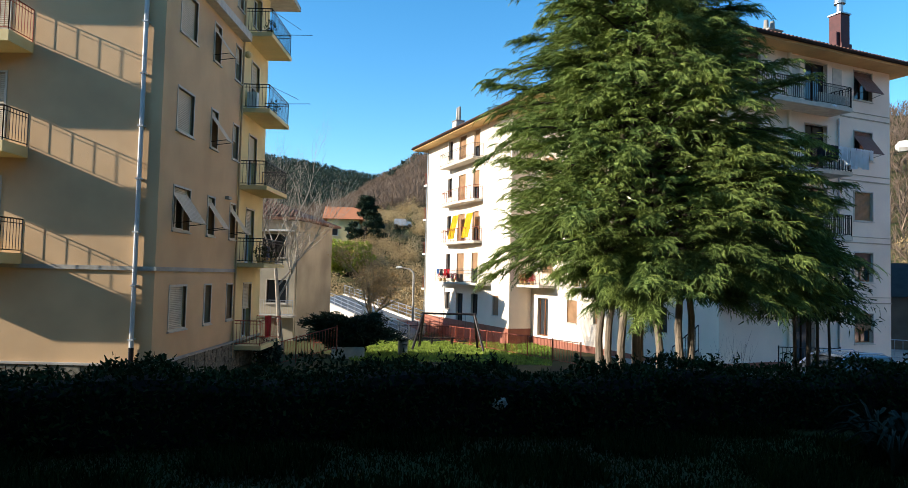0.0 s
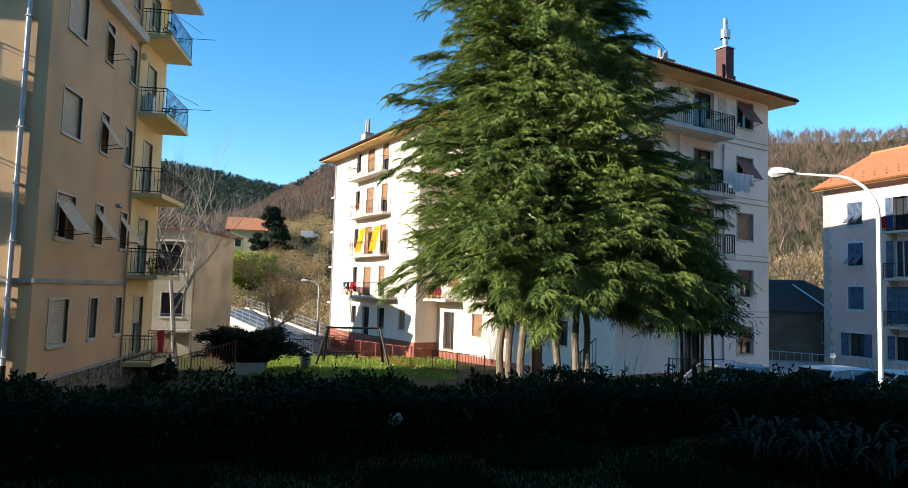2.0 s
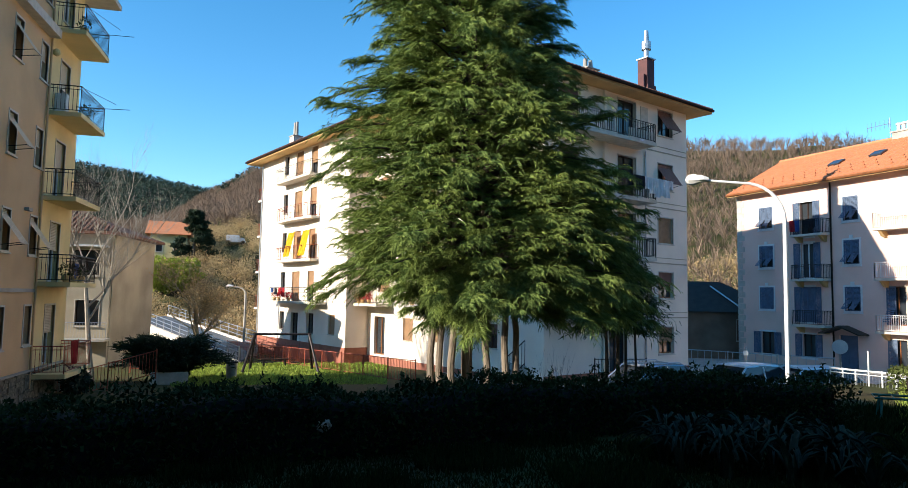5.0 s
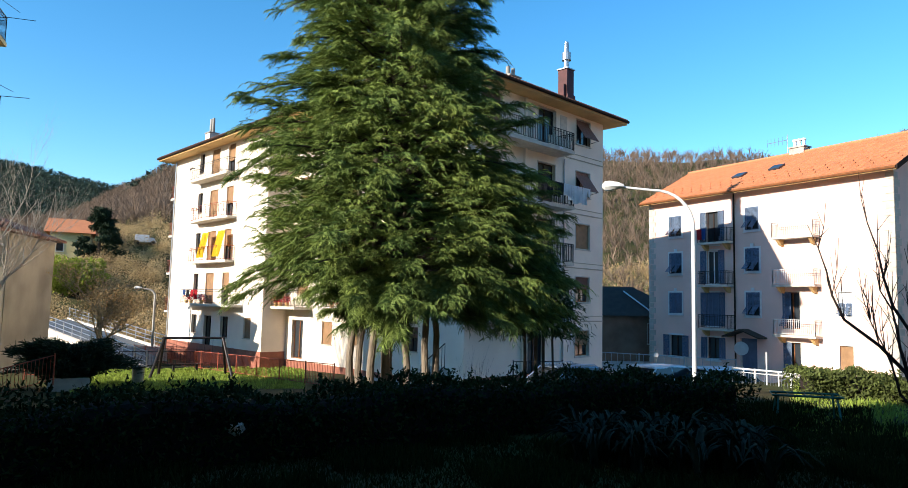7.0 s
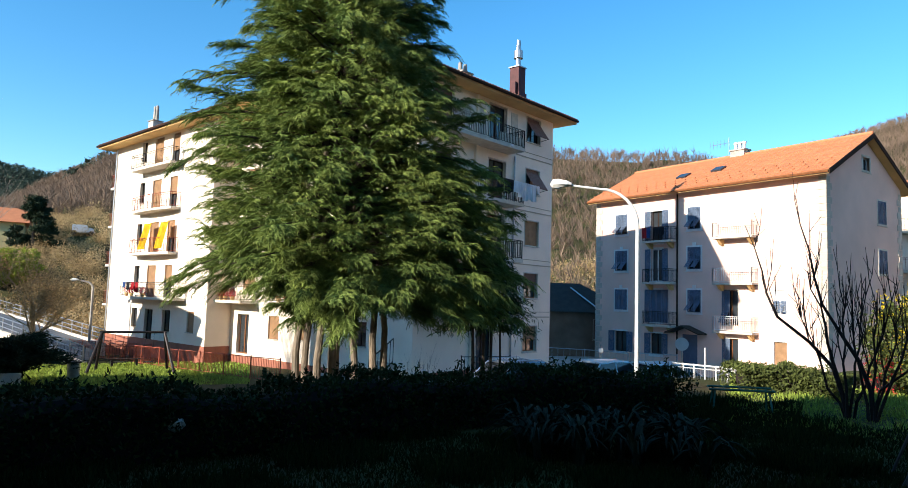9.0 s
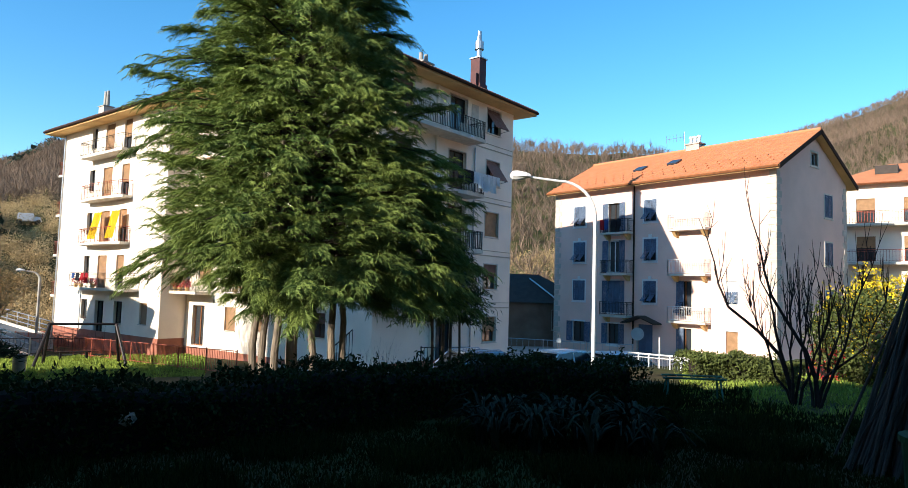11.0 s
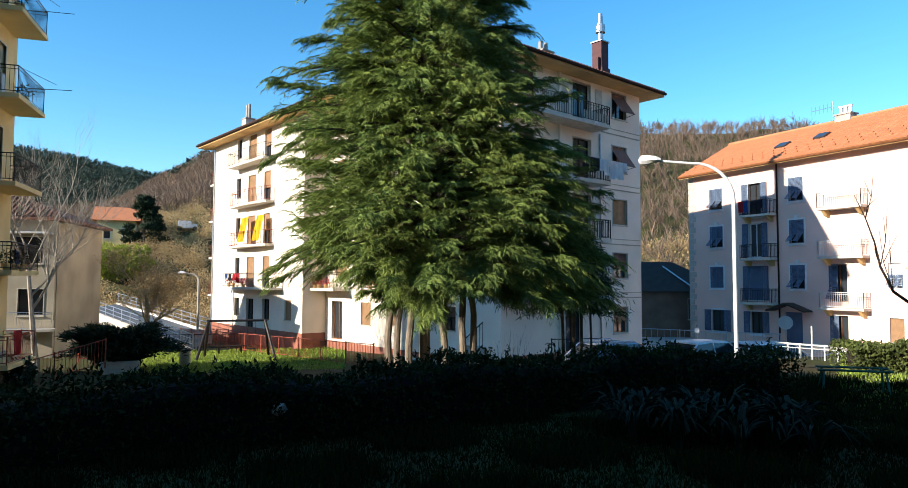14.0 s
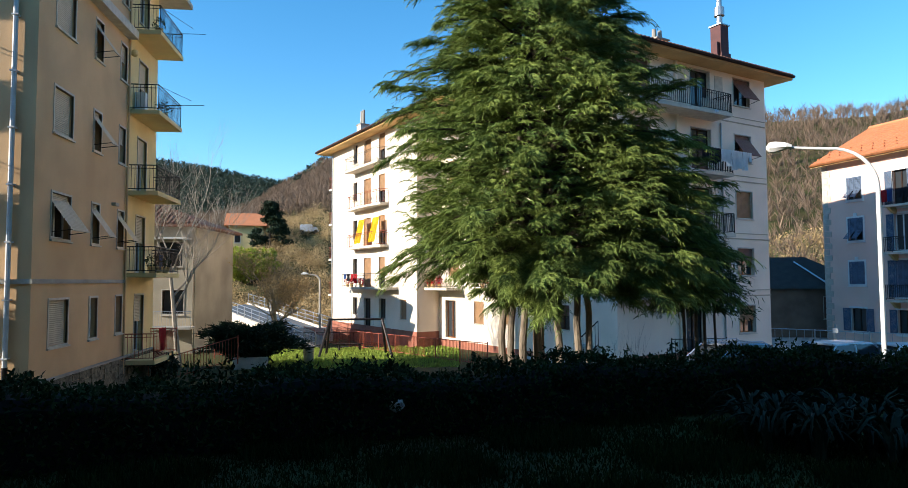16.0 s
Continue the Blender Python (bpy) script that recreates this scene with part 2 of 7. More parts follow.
def thing(name, at, label, category, group="", kind=""):
    ob = new(name)
    ob.location = at
    ob.empty_display_size = 0.3
    bpy.context.view_layer.update()
    return tagged(ob, label, category, group, kind)


def adopt(ob):
    """Keeps world-built parts in place under a thing that stands elsewhere."""
    for o in ob.children:
        o.matrix_parent_inverse = Matrix.Translation(ob.location).inverted()
    return ob


def facade(bm, F, s0, s1, z0, z1, holes, thick=0.3):
    """A wall of real thickness with openings cut through, reveals included."""
    ss = sorted({s0, s1, *(h[i] for h in holes for i in (0, 1))})
    zs = sorted({z0, z1, *(h[i] for h in holes for i in (2, 3))})

    def open_at(i, j):
        if not (0 <= i < len(ss) - 1 and 0 <= j < len(zs) - 1):
            return True
        s, z = (ss[i] + ss[i + 1]) / 2, (zs[j] + zs[j + 1]) / 2
        return any(h[0] < s < h[1] and h[2] < z < h[3] for h in holes)

    verts = {}

    def vert(i, j, o):
        if (i, j, o) not in verts:
            verts[i, j, o] = bm.verts.new(F.at(ss[i], o, zs[j]))
        return verts[i, j, o]

    for i in range(len(ss) - 1):
        for j in range(len(zs) - 1):
            if open_at(i, j):
                continue
            bm.faces.new([vert(i, j, 0), vert(i + 1, j, 0), vert(i + 1, j + 1, 0), vert(i, j + 1, 0)])
            bm.faces.new([vert(i, j + 1, -thick), vert(i + 1, j + 1, -thick), vert(i + 1, j, -thick), vert(i, j, -thick)])
            for di, dj, a, b in ((-1, 0, (i, j + 1), (i, j)), (1, 0, (i + 1, j), (i + 1, j + 1)), (0, -1, (i, j), (i + 1, j)), (0, 1, (i + 1, j + 1), (i, j + 1))):
                if open_at(i + di, j + dj):
                    bm.faces.new([vert(*a, -thick), vert(*b, -thick), vert(*b, 0), vert(*a, 0)])


def slat_sheet(bm, F, s0, s1, top, bottom, pitch=0.055, depth=0.012):
    """A roller shutter's slats from (o, z) top to (o, z) bottom, each slat bulging."""
    (o0, z0), (o1, z1) = top, bottom
    n = max(3, int(math.hypot(o1 - o0, z1 - z0) / pitch))
    d = Vector((o1 - o0, z1 - z0)).normalized()
    nx, nz = -d.y, d.x
    if nx < 0:
        nx, nz = -nx, -nz
    prev = None
    for k in range(2 * n + 1):
        t = k / (2 * n)
        b = depth if k % 2 else 0.0
        o, z = o0 + (o1 - o0) * t + nx * b, z0 + (z1 - z0) * t + nz * b
        row = (bm.verts.new(F.at(s0, o, z)), bm.verts.new(F.at(s1, o, z)))
        if prev:
            bm.faces.new((prev[0], row[0], row[1], prev[1]))
        prev = row
    hexa(bm, [F.at(s, o1 + a, z1 + c) for c in (-0.03, 0.0) for s, a in ((s0, -0.01), (s1, -0.01), (s1, 0.03), (s0, 0.03))])


def window(parent, F, s0, s1, z0, z1, style="closed", shut="shutter", frame_mat="trim", sash="trim", surround=0.06, name="window", down=0.45, out=0.55, sill=True):
    bm = bmesh.new()
    w = surround
    if w:
        for a, b, c, d in ((s0 - w, s0, z0 - w, z1 + w), (s1, s1 + w, z0 - w, z1 + w), (s0, s1, z1, z1 + w), (s0, s1, z0 - w, z0)):
            fbox(bm, F, a, b, -0.05, 0.022, c, d)
    if sill:
        fbox(bm, F, s0 - w - 0.03, s1 + w + 0.03, -0.08, 0.07, z0 - w - 0.045, z0 - w)
    if not w and not sill:
        fbox(bm, F, s0, s1, -0.2, -0.12, z1 - 0.05, z1)
    win = part(name, bm, frame_mat, parent)
    bm = bmesh.new()
    sw = 0.06
    mid = (s0 + s1) / 2
    bars = [(s0, s0 + sw, z0, z1), (s1 - sw, s1, z0, z1), (s0 + sw, s1 - sw, z1 - sw, z1), (s0 + sw, s1 - sw, z0, z0 + sw)]
    if s1 - s0 > 0.9:
        bars.append((mid - sw * 0.7, mid + sw * 0.7, z0 + sw, z1 - sw))
    for a, b, c, d in bars:
        fbox(bm, F, a, b, -0.24, -0.18, c, d)
    part("window_frame", bm, sash, win)
    bm = bmesh.new()
    fbox(bm, F, s0, s1, -0.225, -0.215, z0, z1)
    part("pane", bm, "glass", win)
    # Open windows without curtains get a dark sheet in place of an unlit room.
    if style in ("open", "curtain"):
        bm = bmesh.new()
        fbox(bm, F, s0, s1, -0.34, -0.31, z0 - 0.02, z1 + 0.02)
        part("curtain" if style == "curtain" else "dark_room_sheet", bm, "curtain" if style == "curtain" else "room", win)
    if style == "closed":
        bm = bmesh.new()
        slat_sheet(bm, F, s0, s1, (-0.10, z1), (-0.10, z0 + 0.03))
        part("roller_shutter", bm, shut, win)
    elif style == "half":
        bm = bmesh.new()
        slat_sheet(bm, F, s0, s1, (-0.10, z1), (-0.10, z1 - (z1 - z0) * down))
        part("roller_shutter", bm, shut, win)
    elif style == "tilt":
        bm = bmesh.new()
        zt = z1 - (z1 - z0) * 0.12
        slat_sheet(bm, F, s0, s1, (-0.10, z1), (-0.08, zt))
        slat_sheet(bm, F, s0, s1, (-0.06, zt - 0.02), (out, z0 + (z1 - z0) * 0.18))
        part("roller_shutter", bm, shut, win, "roller shutter propped outwards")
        for s in (s0 + 0.03, s1 - 0.03):
            bm = bmesh.new()
            tube(bm, [F.at(s, 0.0, z0 + 0.15), F.at(s, out, z0 + (z1 - z0) * 0.18)], 0.012, sides=4)
            part("prop_rod", bm, "iron", win)
    return win


def louvre(parent, F, s0, s1, z0, z1, o=0.03, tilt=0.0, low=0.42):
    """A louvred leaf with a rail frame; its lower flap may be propped outwards."""
    bm = bmesh.new()
    f = 0.05
    for a, b, c, d in ((s0, s0 + f, z0, z1), (s1 - f, s1, z0, z1), (s0 + f, s1 - f, z0, z0 + f), (s0 + f, s1 - f, z1 - f, z1)):
        fbox(bm, F, a, b, o, o + 0.04, c, d)
    zl = z0 + (z1 - z0) * low if tilt else z0 + f
    n = int((z1 - f - zl) / 0.07)
    for k in range(n):
        z = zl + (k + 0.5) * (z1 - f - zl) / n
        hexa(bm, [F.at(s, o + a, z + c) for c, a0 in ((-0.03, 0.03), (0.03, 0.005)) for s, a in ((s0 + f, a0), (s1 - f, a0), (s1 - f, a0 + 0.01), (s0 + f, a0 + 0.01))])
    leaf = part("shutter_leaf", bm, "blueshutter", parent)
    if tilt:
        bm = bmesh.new()
        n = 7
        for k in range(n):
            t0, t1 = k / n, (k + 0.75) / n
            za, zb = zl - (zl - z0) * 0.85 * t0, zl - (zl - z0) * 0.85 * t1
            hexa(bm, [F.at(s, o + 0.03 + a, z) for a, z, s in
                      ((tilt * t0, za, s0 + f), (tilt * t0, za, s1 - f), (tilt * t1, zb, s1 - f), (tilt * t1, zb, s0 + f),
                       (tilt * t0 + 0.02, za, s0 + f), (tilt * t0 + 0.02, za, s1 - f), (tilt * t1 + 0.02, zb, s1 - f), (tilt * t1 + 0.02, zb, s0 + f))])
        flap = part("flap", bm, "blueshutter", leaf, "propped-out louvred flap")
    return leaf


def railing_mesh(bm, pts, z, height=0.95, gap=0.115, bar=0.009, rail=0.02, mid=0.12):
    """Bars between a top and a bottom rail along a run of plan points."""
    for p, q in zip(pts, pts[1:]):
        p, q = Vector((p[0], p[1], 0)), Vector((q[0], q[1], 0))
        for h, r in ((height, rail), (height - mid, rail * 0.6), (0.08, rail * 0.7)):
            tube(bm, [p + Vector((0, 0, z + h)), q + Vector((0, 0, z + h))], r, sides=4)
        n = max(1, int((q - p).length / gap))
        for k in range(n + 1):
            c = p.lerp(q, k / n)
            thick = bar * 1.9 if k in (0, n) else bar
            tube(bm, [c + Vector((0, 0, z + (0 if k in (0, n) else 0.08))), c + Vector((0, 0, z + height))], thick, sides=4)


def balcony(parent, F, s0, s1, z, depth=1.1, slab=0.16, slab_mat="cream", rail_mat="iron", gap=0.115, bar=0.009, curved=False):
    """z is the slab's top."""
    bm = bmesh.new()
    n = 10
    edge = []
    for k in range(n + 1):
        t = k / n
        o = depth * (0.72 + 0.28 * math.sin(math.pi * t)) if curved else depth
        edge.append((s0 + (s1 - s0) * t, o))
    if not curved:
        edge = [edge[0], edge[-1]]
    low = [bm.verts.new(F.at(s, o, z - slab)) for s, o in edge] + [bm.verts.new(F.at(s1, -0.05, z - slab)), bm.verts.new(F.at(s0, -0.05, z - slab))]
    top = [bm.verts.new(F.at(s, o, z)) for s, o in edge] + [bm.verts.new(F.at(s1, -0.05, z)), bm.verts.new(F.at(s0, -0.05, z))]
    bm.faces.new(low)
    bm.faces.new(top[::-1])
    for k in range(len(low)):
        j = (k + 1) % len(low)
        bm.faces.new((low[j], low[k], top[k], top[j]))
    bmesh.ops.recalc_face_normals(bm, faces=bm.faces[:])
    bal = part("balcony", bm, slab_mat, parent)
    bm = bmesh.new()
    line = [F.at(s0 + 0.04, 0, 0)] + [F.at(min(max(s, s0 + 0.04), s1 - 0.04), o - 0.05, 0) for s, o in edge] + [F.at(s1 - 0.04, 0, 0)]
    railing_mesh(bm, line, z, gap=gap, bar=bar)
    part("railing", bm, rail_mat, bal)
    return bal


def plain_wall(bm, F, s0, s1, z0, z1, thick=0.3):
    facade(bm, F, s0, s1, z0, z1, [], thick)


# ---- ground, one sheet with the hills ----
AZ = [-180, -90, -60, -30, -20, -16, -12, -9.4, -6.9, -4.9, -3.8, -2.7, 5, 20, 33, 40, 44, 46, 50, 54, 58.8, 62.4, 80, 120, 180]
TAN = [0.05, 0.05, 0.05, 0.05, 0.05, 0.065, 0.085, 0.105, 0.138, 0.156, 0.172, 0.176, 0.205, 0.222, 0.219, 0.212, 0.210, 0.201, 0.207, 0.221, 0.243, 0.266, 0.28, 0.20, 0.10]
FAR = [300, 300, 300, 300, 300, 300, 310, 320, 330, 330, 320, 310, 280, 260, 260, 260, 270, 330, 420, 480, 500, 500, 500, 500, 300]
AZ_2 = [-180, -60, -30, -16, -12, -9.4, -6.9, -3, 0, 180]
TAN_2 = [0.12, 0.13, 0.16, 0.168, 0.160, 0.151, 0.146, 0.13, 0.05, 0.05]


def smooth(a, b, x):
    t = np.clip((x - a) / (b - a), 0, 1)
    return t * t * (3 - 2 * t)


def height(x, y):
    """Height of the ground: the garden terrace, the lane and lawn below it, then the valley's slopes."""
    x, y = np.asarray(x, float), np.asarray(y, float)
    r, az = np.hypot(x, y), np.degrees(np.arctan2(x, y))
    low = -3.35 - 0.03 * np.clip(y - 13, 0, 50)
    edge = 10.2 + 0.06 * x + 3.0 * smooth(9.5, 13, x)
    h = -1.9 + (low + 1.9) * smooth(0, 2.2, y - edge)
    h = np.where(y < edge, -1.9 - 0.25 * smooth(12, 22, x), h)
    top, far = np.interp(az, AZ, TAN), np.interp(az, AZ, FAR)
    t = np.clip((r - 78) / (far - 78), 0, 1)
    hill = (top * far + 5) * (0.25 * t + 0.75 * t ** 1.3) - np.clip(r - far, 0, None) * 0.10
    t2 = np.clip((r - 330) / 620, 0, 1)
    hill2 = np.interp(az, AZ_2, TAN_2) * 950 * t2 ** 1.2 - np.clip(r - 950, 0, None) * 0.12
    bank = 9 * smooth(66, 120, r) * smooth(-22, -12, az) * (1 - smooth(-4, 3, az)) * (1 - smooth(140, 300, r))
    bumps = (np.sin(x * 0.031 + 1.3) * np.sin(y * 0.027) + 0.5 * np.sin(x * 0.083) * np.sin(y * 0.071 + 2)) * 3 * smooth(120, 240, r) * (1 - smooth(0.7, 1.0, r / far))
    return h + np.maximum(hill + bank + bumps, hill2)


def build_ground():
    az = np.concatenate([np.arange(-180, -48, 4.0), np.arange(-48, 76, 0.8), np.arange(76, 180, 4.0)])
    rr = np.concatenate([[0.0], 0.8 * 1.042 ** np.arange(0, 205)])
    verts, faces = [], []
    A, R = np.meshgrid(np.radians(az), rr)
    X, Y = R * np.sin(A), R * np.cos(A)
    Z = height(X, Y)
    verts = np.stack([X, Y, Z], -1).reshape(-1, 3)
    n = len(az)
    faces = [(i * n + j, i * n + (j + 1) % n, (i + 1) * n + (j + 1) % n, (i + 1) * n + j) for i in range(len(rr) - 1) for j in range(n)]
    ob = raw("ground", verts.tolist(), faces, "ground", smooth=True)
    tagged(ob, "grassy ground rising into wooded hillsides", "ground", kind="structure")


build_ground()


def lift(x, y):
    return float(height(x, y))


def lane():
    """The paved lane and forecourts between the houses, a thin sheet that follows the ground."""
    # Mostly unseen; its pale colour is there to bounce light onto shaded fronts.
    xs, ys = np.arange(8.0, 50.1, 1.5), np.arange(17.0, 56.1, 1.5)
    X, Y = np.meshgrid(xs, ys)
    verts = np.stack([X, Y, height(X, Y) + 0.03], -1).reshape(-1, 3)
    n = len(xs)
    faces = [(i * n + j, i * n + j + 1, (i + 1) * n + j + 1, (i + 1) * n + j) for i in range(len(ys) - 1) for j in range(n - 1)
             if not (Y[i, j] < 19.5 and X[i, j] < 15) and not (X[i, j] > 13.5 and Y[i, j] < 20 + 0.15 * (X[i, j] - 13.5))]
    ob = raw("pavement", verts.tolist(), faces, "paving", smooth=True)
    tagged(ob, "pale paving of the lane, bouncing light onto the houses", "pavement", kind="structure")


lane()

# ---- the ochre apartment block ----
FLOOR = 3.0


def yellow_block():
    house = thing("apartment_building", (-8.6, 19.2, -3.4), "ochre plaster apartment block with iron balconies and beige shutters", "building")
    FR = Face((-8.6, 19.2), (0, 1))
    FF = Face((-26.0, 18.8), (1, 0))
    FB = Face((-8.6, 28.95), (-1, 0))
    end = 17.4
    holes_r, holes_f, wins = [], [], []
    for k in range(-1, 3):
        zt = -0.52 + FLOOR * (k + 1)
        for c, (a, b) in enumerate(((0.62, 1.82), (3.36, 3.96), (5.58, 6.16))):
            zb = zt - 1.26
            holes_r.append((a, b, zb, zt))
            st = "closed" if c == 0 else "tilt"
            if k == -1:
                st = "closed" if c == 0 else "open"
            if k == 0:
                st = "tilt"
            if c == 2 and k in (1, 2):
                st = "half"
            wins.append((FR, a, b, zb, zt, st))
        zd = zt - 2.15
        holes_r.append((7.5, 8.5, zd, zt))
        wins.append((FR, 7.5, 8.5, zd, zt, "half"))
    for k in range(-1, 3):
        zt = -0.52 + FLOOR * (k + 1)
        for a, b in ((12.0, 12.9), (7.5, 8.6)):
            holes_f.append((a, b, zt - 2.2, zt))
            wins.append((FF, a, b, zt - 2.2, zt, "closed"))
    for c, (a, b) in enumerate(((0.62, 1.82), (3.36, 3.96), (5.58, 6.16), (7.5, 8.5))):
        holes_r.append((a, b, 10.0, 11.3))
        wins.append((FR, a, b, 10.0, 11.3, "closed" if c % 2 == 0 else "open"))
    bm = bmesh.new()
    facade(bm, FR, -0.1, 6.3, -3.9, 11.9, [h for h in holes_r if h[1] < 7.0])
    part("wall", bm, "yellow", house)
    bm = bmesh.new()
    facade(bm, FR, 6.3, 9.75, -3.9, 11.9, [h for h in holes_r if h[0] > 7.0])
    part("wall", bm, "cream", house, "paler yellow wall behind the balconies")
    bm = bmesh.new()
    facade(bm, FF, 0, end, -3.9, 11.9, holes_f)
    part("wall", bm, "yellow", house)
    bm = bmesh.new()
    plain_wall(bm, FB, 0.3, end, -3.9, 11.9)
    plain_wall(bm, Face((-26.0, 28.95), (0, -1)), 0.3, 9.85, -3.9, 11.9)
    part("wall", bm, "yellow", house)
    for F, a, b, c, d, st in wins:
        window(house, F, a, b, c, d, st, "shutter", "trim", "paintwhite", 0.06, "door" if d - c > 1.9 else "window", sill=d - c < 1.9)
    # string course, attic cornice, stone plinth
    bm = bmesh.new()
    fbox(bm, FR, -0.46, 6.3, 0.0, 0.06, -0.06, 0.06)
    fbox(bm, FF, 0, end, 0.0, 0.06, -0.06, 0.06)
    part("string_course", bm, "concrete", house)
    bm = bmesh.new()
    fbox(bm, FR, -0.4, 6.3, 0.0, 0.35, 8.85, 9.15)
    fbox(bm, FF, 0, end + 0.35, 0.0, 0.35, 8.85, 9.15)
    part("cornice", bm, "trim", house)
    bm = bmesh.new()
    random.seed(3)
    for F, s, L in ((FR, -0.4, 9.75), (FF, 0.0, end)):
        while s < L:
            w = random.uniform(0.25, 0.6)
            z = -4.2
            while z < -2.75:
                h = random.uniform(0.18, 0.32)
                zt = min(z + h, -2.72)
                fbox(bm, F, s + 0.012, min(s + w, L) - 0.012, 0.0, random.uniform(0.05, 0.09), z + 0.012, zt - 0.012)
                z += h
            s += w
    part("stone_plinth", bm, "stone", house, "plinth faced with rough rubble stones")
    bm = bmesh.new()
    fbox(bm, FR, -0.5, 9.75, 0.0, 0.12, -2.72, -2.66)
    fbox(bm, FF, 0, end + 0.1, 0.0, 0.12, -2.72, -2.66)
    part("plinth_cap", bm, "concrete", house)
    # balconies on both fronts
    for k in range(-1, 4):
        z = FLOOR * k + 0.31
        balcony(house, FR, 6.45, 9.5, z if k >= 0 else -2.85, 1.08, 0.16, "cream", "iron" if k > -1 else "rust")
    for k in range(0, 4):
        z = 0.35 + FLOOR * k
        balcony(house, FF, 9.3, 13.65, z, 1.08, 0.3, "cream", "iron" if k != 2 else "rust", 0.125)
    # awning rods and lines on the court side
    for z in (9.3, 6.3):
        bm = bmesh.new()
        tube(bm, [FR.at(9.2, 1.0, z + 0.9), FR.at(9.3, 2.0, z + 0.95)], 0.012, sides=4)
        tube(bm, [FR.at(6.6, 0.9, z + 1.0), FR.at(8.8, 1.6, z + 1.0)], 0.010, sides=4)
        part("clothes_rod", bm, "iron", house)
    # down pipes
    bm = bmesh.new()
    pts = [FF.at(end - 0.52, 0.10, z) for z in (11.5, -2.2)]
    tube(bm, pts, 0.065, sides=10)
    for z in np.arange(-2, 11.5, 1.5):
        fbox(bm, FF, end - 0.60, end - 0.44, 0.0, 0.175, z, z + 0.04)
    pipe = part("down_pipe", bm, "pipewhite", house, "pale grey down pipe")
    bm = bmesh.new()
    tube(bm, [FF.at(end - 0.52, 0.10, z) for z in (-2.2, -3.6)], 0.075, sides=10)
    part("pipe_foot", bm, "iron", pipe)
    bm = bmesh.new()
    tube(bm, [FR.at(6.3, 0.06, z) for z in (11.5, -3.3)], 0.04, sides=8)
    part("down_pipe", bm, "yellow", house)
    # roof slab with a deep eave, lifted ridge
    bm = bmesh.new()
    x0, x1, y0, y1 = -26.9, -7.5, 17.8, 30.0
    lo = [bm.verts.new(p) for p in ((x0, y0, 11.85), (x1, y0, 11.85), (x1, y1, 11.85), (x0, y1, 11.85))]
    up = [bm.verts.new(p) for p in ((x0, y0, 12.05), (x1, y0, 12.05), (x1, y1, 12.05), (x0, y1, 12.05))]
    rg = [bm.verts.new(p) for p in ((x0 + 5, 24.5, 13.6), (x1 - 5, 24.5, 13.6))]
    bm.faces.new(lo[::-1])
    for k in range(4):
        j = (k + 1) % 4
        bm.faces.new((lo[k], lo[j], up[j], up[k]))
    bm.faces.new((up[0], up[1], rg[1], rg[0]))
    bm.faces.new((up[1], up[2], rg[1]))
    bm.faces.new((up[2], up[3], rg[0], rg[1]))
    bm.faces.new((up[3], up[0], rg[0]))
    part("roof", bm, "trim", house, "pale rendered eave and low roof")
    # lamp and vent on the court wall
    bm = bmesh.new()
    fbox(bm, FR, 5.0, 5.35, 0, 0.14, 2.6, 2.7)
    part("wall_lamp", bm, "concrete", house)
    bm = bmesh.new()
    bmesh.ops.create_uvsphere(bm, u_segments=12, v_segments=8, radius=0.14, matrix=Matrix.Translation(FR.at(6.6, 0.12, 8.45)))
    part("globe_lamp", bm, "cream", house)
    bm = bmesh.new()
    fbox(bm, FR, 7.0, 7.3, 0.02, 0.4, 6.3, 7.1)
    part("air_unit", bm, "paintwhite", house)
    adopt(house)
    return house


yellow_block()

# ---- the white apartment block ----
WU, WV = Vector((0.917, 0.399, 0)), Vector((0.399, -0.917, 0))
WC = Vector((21.25, 33.05, 0))
LEVEL = [-3.85, -0.92, 2.02, 4.95, 7.89]
SUNNY = 0.48  # the sunlit front's balconies lie above the floor line


